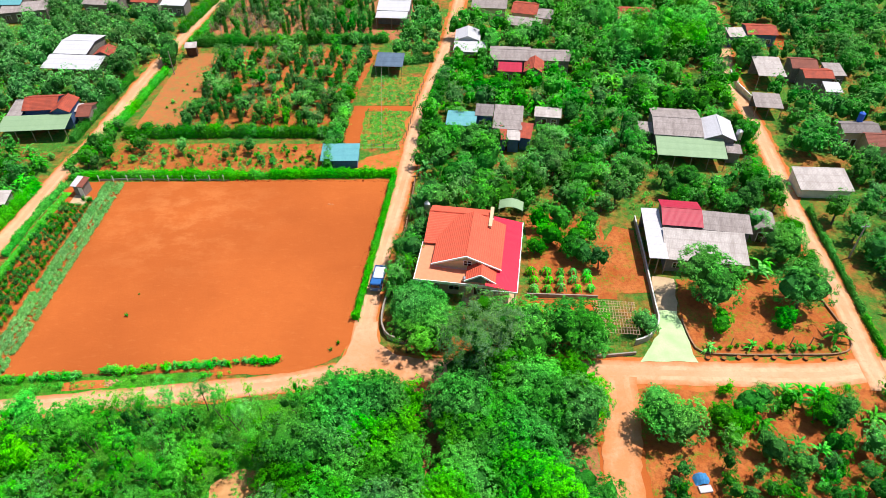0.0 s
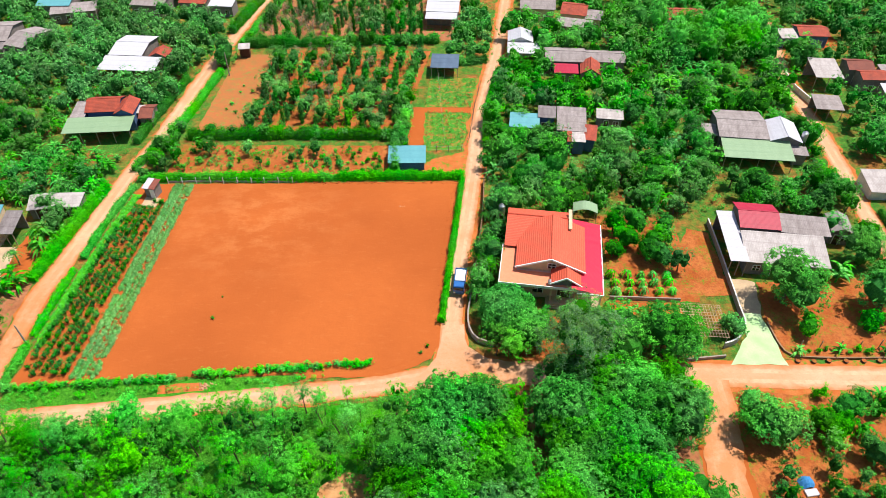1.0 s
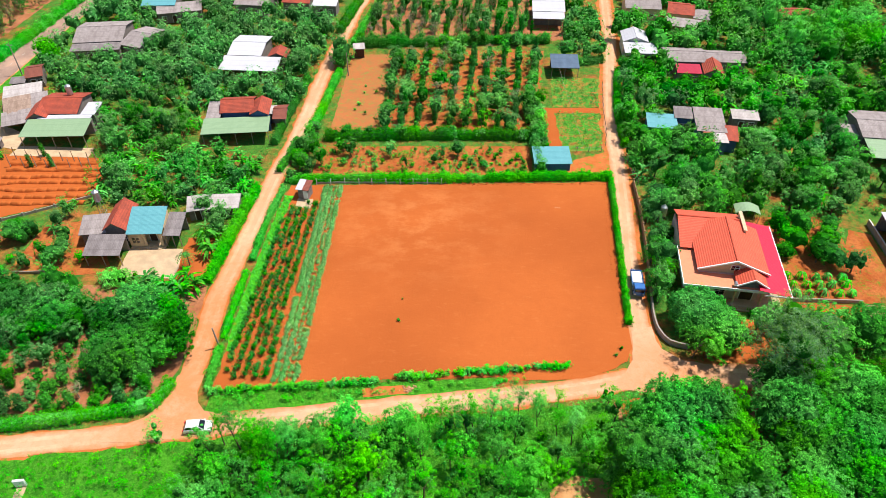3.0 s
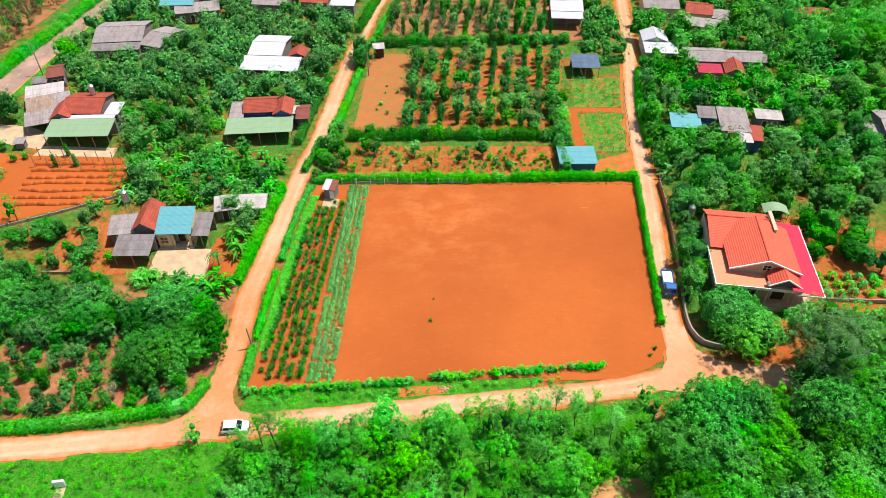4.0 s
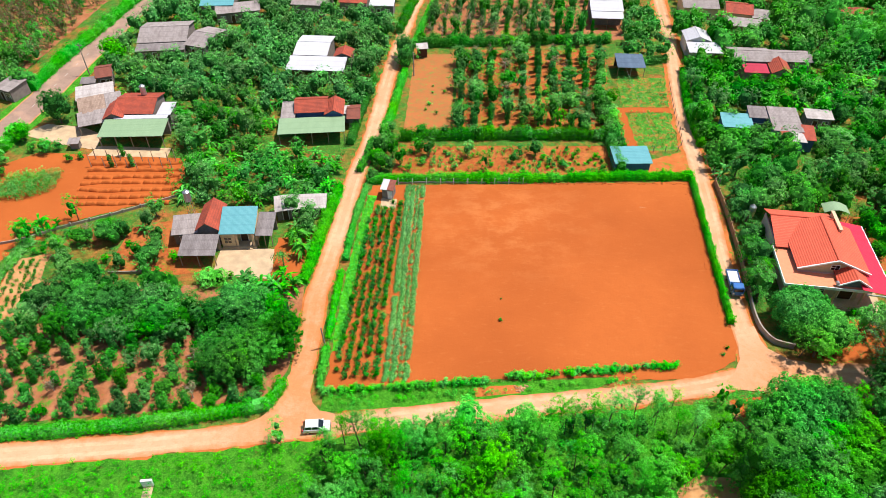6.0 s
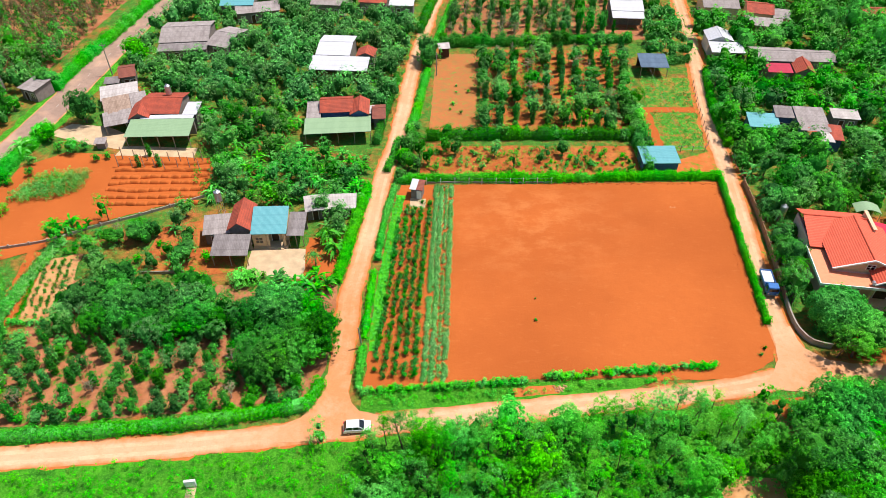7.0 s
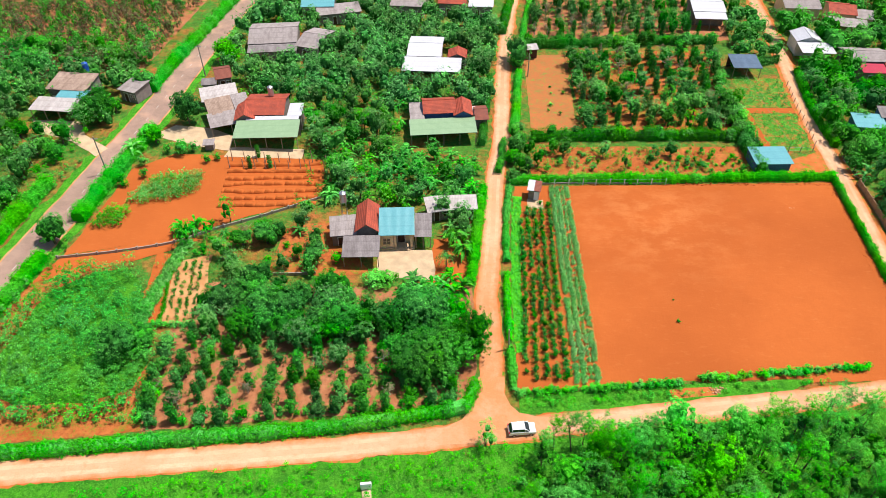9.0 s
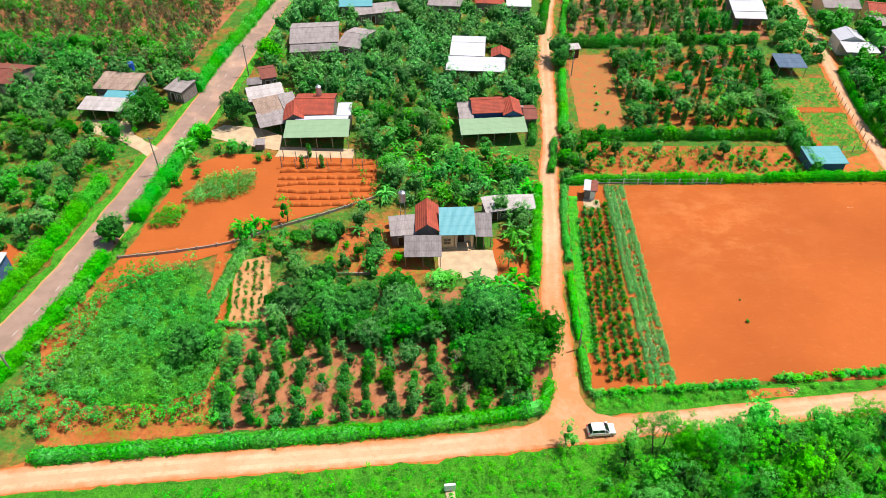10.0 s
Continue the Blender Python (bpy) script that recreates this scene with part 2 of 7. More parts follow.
foliage("leaf_mango", rgb(38, 112, 16), rgb(54, 162, 20), rgb(94, 210, 36))
foliage("leaf_acacia", rgb(46, 138, 16), rgb(62, 182, 24), rgb(108, 222, 46))
foliage("leaf_dome", rgb(34, 122, 18), rgb(48, 172, 24), rgb(80, 208, 44), vary=.1)
# greyer, paler garden green: the haze of distance is mixed into the leaf colour
foliage("leaf_garden", rgb(60, 120, 48), rgb(82, 162, 60), rgb(122, 204, 88))
foliage("leaf_grey", rgb(72, 118, 76), rgb(98, 148, 92), rgb(134, 172, 108))
foliage("leaf_dark", rgb(32, 92, 28), rgb(46, 132, 32), rgb(78, 166, 52))
foliage("leaf_hedge", rgb(38, 160, 4), rgb(54, 198, 6), rgb(98, 226, 20), vary=.3)
foliage("leaf_silver", rgb(84, 176, 70), rgb(124, 208, 98), rgb(178, 230, 140), vary=.3)
foliage("leaf_banana", rgb(34, 134, 22), rgb(58, 168, 36), rgb(116, 194, 66))
foliage("leaf_lime", rgb(50, 200, 6), rgb(70, 226, 12), rgb(116, 240, 36), vary=.4)
foliage("leaf_dry", rgb(122, 98, 76), rgb(140, 120, 88), rgb(112, 124, 74))
foliage("leaf_shrub", rgb(34, 118, 16), rgb(48, 150, 22), rgb(70, 178, 36), vary=.6)
foliage("leaf_olive", rgb(62, 118, 50), rgb(90, 152, 62), rgb(128, 184, 84))
# dark green for crown insides: the shade between leaves put into the colour
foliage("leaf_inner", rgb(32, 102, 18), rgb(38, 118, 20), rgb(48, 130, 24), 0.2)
plain("bark", rgb(116, 96, 80), 0.9, var=0.4, scale=3)
plain("twig_pale", rgb(190, 175, 160), 0.9, var=0.3, scale=3)


def roofing(name, colour, dark, rough, ribs, metal=0.0, stain=0.5, spec=0.3):
    """Sheet or tile: ribs across, joints down the slope, weather stains. Object axes: x across, y down the slope."""
    m = Mat(name, rough, metal, spec)
    v = m.vec(False)
    c = m.mix(m.mul(m.noise(0.45, 6, 0.7, vec=m.vec(False, (1.6, 0.5, 1))), stain), colour, dark)
    c = m.mix(m.mul(m.noise(3.5, 4, vec=v), 0.35), c, dark)
    c = m.mix(m.mul(m.per_object(), 0.25), c, dark)
    jn = m.wave(0.16, v, 'Y', 0.9, 1.0)
    c = m.mix(m.mul(jn, 0.35), c, dark)
    m.base(c)
    m.bump(m.wave(ribs, v, 'X'), 0.3, 0.04)
    return m.m


roofing("fibro", rgb(176, 164, 160), rgb(120, 108, 104), 0.9, 1.1, 0.0, 0.8)
roofing("fibro_light", rgb(206, 196, 192), rgb(150, 138, 132), 0.9, 1.1, 0.0, 0.8)
roofing("fibro_dark", rgb(152, 142, 140), rgb(98, 88, 86), 0.9, 1.1, 0.0, 0.8)
roofing("fibro_brown", rgb(186, 160, 142), rgb(124, 100, 86), 0.9, 1.1, 0.0, 0.9)
roofing("sheet_green", rgb(146, 170, 132), rgb(120, 146, 110), 0.5, 1.6, 0.0, 0.35)
roofing("sheet_teal", rgb(104, 166, 172), rgb(78, 138, 146), 0.5, 1.6, 0.0, 0.35)
roofing("sheet_white", rgb(204, 201, 206), rgb(172, 168, 172), 0.5, 1.6, 0.0, 0.3)
roofing("sheet_pink", rgb(184, 36, 64), rgb(150, 28, 52), 0.5, 1.6, 0.0, 0.3)
roofing("sheet_crimson", rgb(222, 26, 60), rgb(206, 20, 56), 0.5, 1.6, 0.0, 0.25)
roofing("net", rgb(98, 116, 136), rgb(62, 76, 94), 0.9, 2.5, 0.0, 0.5)


def tiling(name, colour, dark, stain):
    m = Mat(name, 0.75, spec=0.25)
    v = m.vec(False)
    c = m.mix(m.mul(m.noise(0.5, 6, 0.7, vec=v), stain), colour, dark)
    c = m.mix(m.mul(m.noise(5, 3, vec=v), 0.45), c, dark)
    c = m.mix(m.mul(m.wave(0.95, v, 'Y', 0.72, 1.0), 0.55), c, dark)
    m.base(c)
    m.bump(m.wave(0.95, v, 'Y'), 0.6, 0.06)
    return m.m


plain("soil_clod", (0.46, 0.11, 0.026, 1), 0.95, var=0.3, spec=0.1)
plain("stone_pale", rgb(214, 160, 122), 0.9, var=0.3)
tiling("tile_red", rgb(194, 86, 60), rgb(124, 60, 48), 0.8)
tiling("tile_brown", rgb(150, 84, 66), rgb(104, 62, 54), 0.6)
tiling("tile_villa", rgb(224, 102, 74), rgb(178, 68, 50), 0.25)
plain("fence_brown", rgb(164, 126, 96), 0.9, var=0.35, scale=2)
plain("wall_cream", rgb(214, 186, 150), 0.85, var=0.18)
plain("wall_pink", rgb(214, 176, 164), 0.85, var=0.15)
plain("wall_white", rgb(222, 218, 212), 0.85, var=0.2)
plain("wall_blue", rgb(84, 110, 150), 0.85, var=0.25)
plain("wall_grey", rgb(140, 128, 122), 0.9, var=0.3)
plain("block_grey", rgb(170, 156, 144), 0.9, var=0.3)
plain("terrace", rgb(232, 142, 104), 0.8, var=0.12)
plain("worn_paint", rgb(206, 196, 186), 0.8, var=0.35, scale=4)
plain("white_trim", rgb(236, 232, 228), 0.6, var=0.1)
plain("wood_dark", rgb(84, 58, 44), 0.7, var=0.35, scale=3)
plain("wood_pale", rgb(176, 152, 130), 0.85, var=0.35, scale=3)
plain("steel", rgb(190, 192, 196), 0.35, 0.8, var=0.15)
plain("rubber", rgb(30, 30, 32), 0.8, var=0.2)
plain("blue_sheet", rgb(70, 150, 214), 0.5, var=0.3)
plain("blue_plastic", rgb(40, 96, 200), 0.5, var=0.2)
plain("car_white", rgb(238, 238, 240), 0.25, var=0.04, spec=0.5)
plain("truck_blue", rgb(44, 104, 172), 0.3, var=0.1, spec=0.5)
m = Mat("glass_dark", 0.08, spec=0.6)
m.base(rgb(24, 30, 36))
m = Mat("lamp_lens", 0.1, spec=0.6)
m.base(rgb(214, 210, 200))


# ---------------------------------------------------------------- building helpers
def part(name, bm, material, parent, label=""):
    """Link a bmesh as one mesh object under a thing or a part."""
    me = bpy.data.meshes.new(name)
    bm.to_mesh(me)
    bm.free()
    me.materials.append(MATS[material])
    ob = new(name, me)
    ob.parent = parent
    return tagged(ob, label)


def thing(name, x, y, z=None, yaw=0.0, label="", category="", group="", kind=""):
    ob = new(name)
    ob.empty_display_size = 0.5
    ob.matrix_basis = pose(x, y, gz(x) if z is None else z, 0, 0, yaw)
    return tagged(ob, label, category, group, kind)


def box(bm, x0, y0, z0, x1, y1, z1, bevel=0.0):
    made = bmesh.ops.create_cube(bm, size=1)["verts"]
    for v in made:
        v.co = Vector((x0 + (v.co.x + .5) * (x1 - x0), y0 + (v.co.y + .5) * (y1 - y0), z0 + (v.co.z + .5) * (z1 - z0)))
    if bevel:
        bmesh.ops.bevel(bm, geom=list({e for v in made for e in v.link_edges}), offset=bevel, segments=1, affect='EDGES')
    return made


def cyl(bm, x, y, z0, z1, r, r2=None, seg=8):
    made = bmesh.ops.create_cone(bm, cap_ends=True, segments=seg, radius1=r, radius2=r if r2 is None else r2, depth=z1 - z0)["verts"]
    bmesh.ops.translate(bm, verts=made, vec=(x, y, (z0 + z1) / 2))
    return made


def boxpart(name, dims, material, parent, label="", bevel=0.0):
    bm = bmesh.new()
    box(bm, *dims, bevel)
    return part(name, bm, material, parent, label)


def rod(bm, a, b, r, r2=None, seg=6):
    a, b = Vector(a), Vector(b)
    made = bmesh.ops.create_cone(bm, cap_ends=True, segments=seg, radius1=r, radius2=r if r2 is None else r2, depth=(b - a).length)["verts"]
    bmesh.ops.transform(bm, verts=made, matrix=Matrix.Translation((a + b) / 2) @ (b - a).to_track_quat("Z", "Y").to_matrix().to_4x4())
    return made


def gz(x):
    """Height of the ground: flat, rising gently in the west."""
    return 0.05 * max(0.0, min(-22 - x, 128))


def drape(bm, dz):
    """Cut a flat sheet where the ground bends and lay it on the ground."""
    for cut in (-22.0, -150.0):
        bmesh.ops.bisect_plane(bm, geom=bm.verts[:] + bm.edges[:] + bm.faces[:], plane_co=(cut, 0, 0), plane_no=(1, 0, 0))
    for v in bm.verts:
        v.co.z = gz(v.co.x) + dz


def smooth_line(pts, step=1.5):
    """A rounded line through the points."""
    out = []
    P = [Vector((*p, 0)) for p in pts]
    P = [P[0] * 2 - P[1]] + P + [P[-1] * 2 - P[-2]]
    for i in range(1, len(P) - 2):
        a, b, c, d = P[i - 1:i + 3]
        n = max(2, int((c - b).length / step))
        for k in range(n):
            t = k / n
            out.append(0.5 * (2 * b + (c - a) * t + (2 * a - 5 * b + 4 * c - d) * t * t + (3 * b - a - 3 * c + d) * t ** 3))
    out.append(P[-2])
    return out


def ribbon(name, pts, width, material, dz, rough=0.25, label="", category="road", kind="structure"):
    """A road or strip along a rounded line with uneven edges; "across" tells how far a point lies from its middle."""
    line = smooth_line(pts, 1.0)
    bm = bmesh.new()
    lay = bm.verts.layers.float.new("across")
    steps = (-1, -.75, -.5, -.25, 0, .25, .5, .75, 1)
    rows = []
    for i, p in enumerate(line):
        d = (line[min(i + 1, len(line) - 1)] - line[max(i - 1, 0)]).normalized()
        n = Vector((-d.y, d.x, 0))
        row = []
        for s in steps:
            w = width / 2 * s
            if abs(s) == 1:
                w += rough * s * (noise.noise(Vector((p.x * .35, p.y * .35, s * 7))) + .6 * noise.noise(Vector((p.x * 1.3, p.y * 1.3, s * 3))))
            v = bm.verts.new(p + n * w)
            v[lay] = abs(s)
            row.append(v)
        rows.append(row)
    for a, b in zip(rows, rows[1:]):
        for k in range(len(steps) - 1):
            bm.faces.new((a[k], b[k], b[k + 1], a[k + 1]))
    drape(bm, dz)
    bmesh.ops.recalc_face_normals(bm, faces=bm.faces)
    ob = part(name, bm, material, None, label)
    return tagged(ob, label, category, kind=kind)


def patch(name, pts, material, dz, jitter=0.3, label="", category="ground", kind="structure", step=1.2):
    """A plot of ground with an uneven outline, laid on the ground sheet."""
    bm = bmesh.new()
    ring = []
    n = len(pts)
    for i in range(n):
        a, b = Vector((*pts[i], 0)), Vector((*pts[(i + 1) % n], 0))
        k = max(1, int((b - a).length / step))
        for j in range(k):
            p = a.lerp(b, j / k)
            p += Vector((noise.noise(p * .5) + .5 * noise.noise(p * 1.7), noise.noise(p * .5 + Vector((9, 4, 1))), 0)) * jitter
            ring.append(bm.verts.new((p.x, p.y, 0)))
    f = bm.faces.new(ring)
    bmesh.ops.triangulate(bm, faces=[f])
    drape(bm, dz)
    bmesh.ops.recalc_face_normals(bm, faces=bm.faces)
    for f in bm.faces:
        if f.normal.z < 0:
            f.normal_flip()
    ob = part(name, bm, material, None, label)
    return tagged(ob, label, category, kind=kind)


# ---------------------------------------------------------------- ground, roads, plots
bm = bmesh.new()
xs = [-2500, -150] + list(range(-140, -22, 20)) + [-22] + list(range(0, 200, 20)) + [2500]
ys = [-600, 0, 40, 80, 120, 160, 200, 260, 3000]
grid = [[bm.verts.new((x, y, gz(x))) for x in xs] for y in ys]
for r0, r1 in zip(grid, grid[1:]):
    for i in range(len(xs) - 1):
        bm.faces.new((r0[i], r0[i + 1], r1[i + 1], r1[i]))
ground = part("ground", bm, "ground_mixed", None)
tagged(ground, "red soil ground overgrown with weeds and grass", "ground", kind="structure")

ROADS = {
    "west": ([(22, 240), (12.6, 199), (8.8, 172), (6.8, 154), (5.4, 135), (4.2, 121), (2.6, 111), (1.8, 102), (1.2, 94), (0, 83), (-0.7, 77), (-0.5, 70), (-0.7, 63), (-1.3, 57), (-2, 52)], 3.4),
    "south": ([(-130, 35), (-72, 43.7), (-52, 46.3), (-31.5, 48.6), (-17, 50.3), (-2, 52.2), (17, 54.6), (29, 56), (45, 57.8), (57.5, 59.6), (67, 62)], 3.5),
    "east": ([(66.2, 62), (66.6, 72), (67.3, 80), (68.2, 88.5), (69.6, 98), (70.9, 108.5), (71.6, 115), (73.3, 132), (76.8, 153), (80.2, 172), (82, 187), (87, 225)], 3.4),
    "cross": ([(66, 62), (80, 61.5), (95, 61.3), (103, 61.3), (117, 61), (133, 60.8), (144, 62), (160, 61)], 4.3),
    "far_east": ([(141.2, 58), (141.5, 64), (142.4, 72.4), (143.2, 82.7), (143.8, 94.6), (144.6, 104), (145.9, 114.4), (147.2, 130), (147.5, 137), (147.9, 145), (149.6, 157), (154, 177), (158, 205)], 3.5),
    "trunk": ([(104, 60.5), (103.6, 55), (102.6, 50), (101.5, 43), (101, 30)], 5.0),
    "asphalt": ([(-59, 225), (-65.4, 190), (-68.8, 157.5), (-71.1, 132.3), (-73.9, 111.5), (-76.5, 91.2), (-79.2, 75.6), (-81.5, 66.5), (-86, 48), (-92, 25)], 5.9),
}
for i, (key, extra) in enumerate((("west", 0.6), ("south", 0.5), ("east", 1.6), ("cross", 1.6), ("far_east", 1.2))):
    pts, w = ROADS[key]
    ribbon("verge", pts, w + extra, "road_verge", 0.054 + 0.004 * i, 0.7, "trampled red earth verge beside a dirt road", "verge")
for i, key in enumerate(("west", "south", "east", "cross", "far_east", "trunk")):
    pts, w = ROADS[key]
    ribbon("road", pts, w, "road_earth" if key in ("west", "trunk") else "road_dirt", 0.078 + 0.006 * i, 0.45 if key == "trunk" else 0.22, "pale dusty unpaved village road", "road")
pts, w = ROADS["asphalt"]
ribbon("verge", pts, w + 4.0, "grass", 0.03, 0.8, "grassy verge beside the asphalt road", "verge")
ribbon("verge", pts, w + 0.7, "sand", 0.045, 0.2, "dusty shoulder of the asphalt road", "verge")
ribbon("road", pts, w, "asphalt", 0.06, 0.15, "worn grey asphalt road with dashed centre line", "road")
line = smooth_line(pts, 1.0)
for i in range(60, len(line) - 2, 5):
    a, b = line[i], line[i] + (line[i + 1] - line[i]).normalized() * 1.2
    n = Vector((-(b - a).y, (b - a).x, 0)).normalized() * 0.06
    bm = bmesh.new()
    bm.faces.new([bm.verts.new((q.x, q.y, gz(q.x) + 0.075)) for q in (a - n, b - n, b + n, a + n)])
    tagged(part("road_marking", bm, "worn_paint", None), "worn white centre line dash on asphalt", "road marking", kind="structure")
patch("road", [(60.5, 59), (64.3, 64.5), (65.2, 70), (68.4, 71), (69.0, 66.6), (72, 64.3), (76, 63.4), (76, 59.6), (68, 58.6)], "road_dirt", 0.12, 0.3, "wide dusty road junction", "road")
patch("road", [(-10, 52.6), (-7.4, 53.1), (-5.2, 54.2), (-3.9, 55.9), (-3.1, 58.2), (-2.6, 61.5), (1.3, 61.5), (1.1, 58.6), (1.6, 56.7), (2.9, 55.4), (5.2, 54.7), (8, 54.6), (5, 51.6), (0, 50.9), (-5, 50.5), (-10, 50.2)], "road_earth", 0.118, 0.2, "dusty road junction of two lanes", "road")
patch("road", [(67.8, 112), (62, 111.4), (60, 113.2), (63, 116.5), (70.2, 119.6), (72.4, 116)], "road_verge", 0.0735, 0.4, "bare earth pull-off beside the road", "road")

# the big bare field, slightly uneven
FIELD = [(16.6, 107.7), (68.2, 108.9), (66.6, 90), (64.9, 71.0), (63.6, 65), (60.5, 61.9), (56, 61.2), (15.0, 60.2)]
bm = bmesh.new()
nx, ny = 90, 84
rows = []
for j in range(ny + 1):
    v = j / ny
    xl, xr = 14.9 + 1.8 * v, 64.6 + 3.8 * v
    y0, y1 = 60.3, 107.8
    if v < 0.12:
        xr -= 8.5 * (1 - v / 0.12) ** 1.6
    row = []
    for i in range(nx + 1):
        u = i / nx
        x = xl + (xr - xl) * u
        yb = y0 + 1.4 * u * (1 - v)
        y = yb + (y1 + 1.0 * u - yb) * v
        edge = min(u, 1 - u, v, 1 - v)
        z = 0.10 + 0.10 * noise.noise(Vector((x * .12, y * .12, 0))) + 0.035 * noise.noise(Vector((x * .9, y * .9, 3)))
        z = max(z, 0.07) * min(1, edge * 40) + 0.02
        if edge < 0.001:
            x += 0.25 * noise.noise(Vector((x * .6, y * .6, 5)))
            y += 0.25 * noise.noise(Vector((x * .6, y * .6, 8)))
        row.append(bm.verts.new((x, y, z + 0.03)))
    rows.append(row)
for a, b in zip(rows, rows[1:]):
    for i in range(nx):
        f = bm.faces.new((a[i], a[i + 1], b[i + 1], b[i]))
        f.smooth = True
tagged(part("field", bm, "soil_field", None), "large bare level field of orange-red soil", "field", kind="structure")

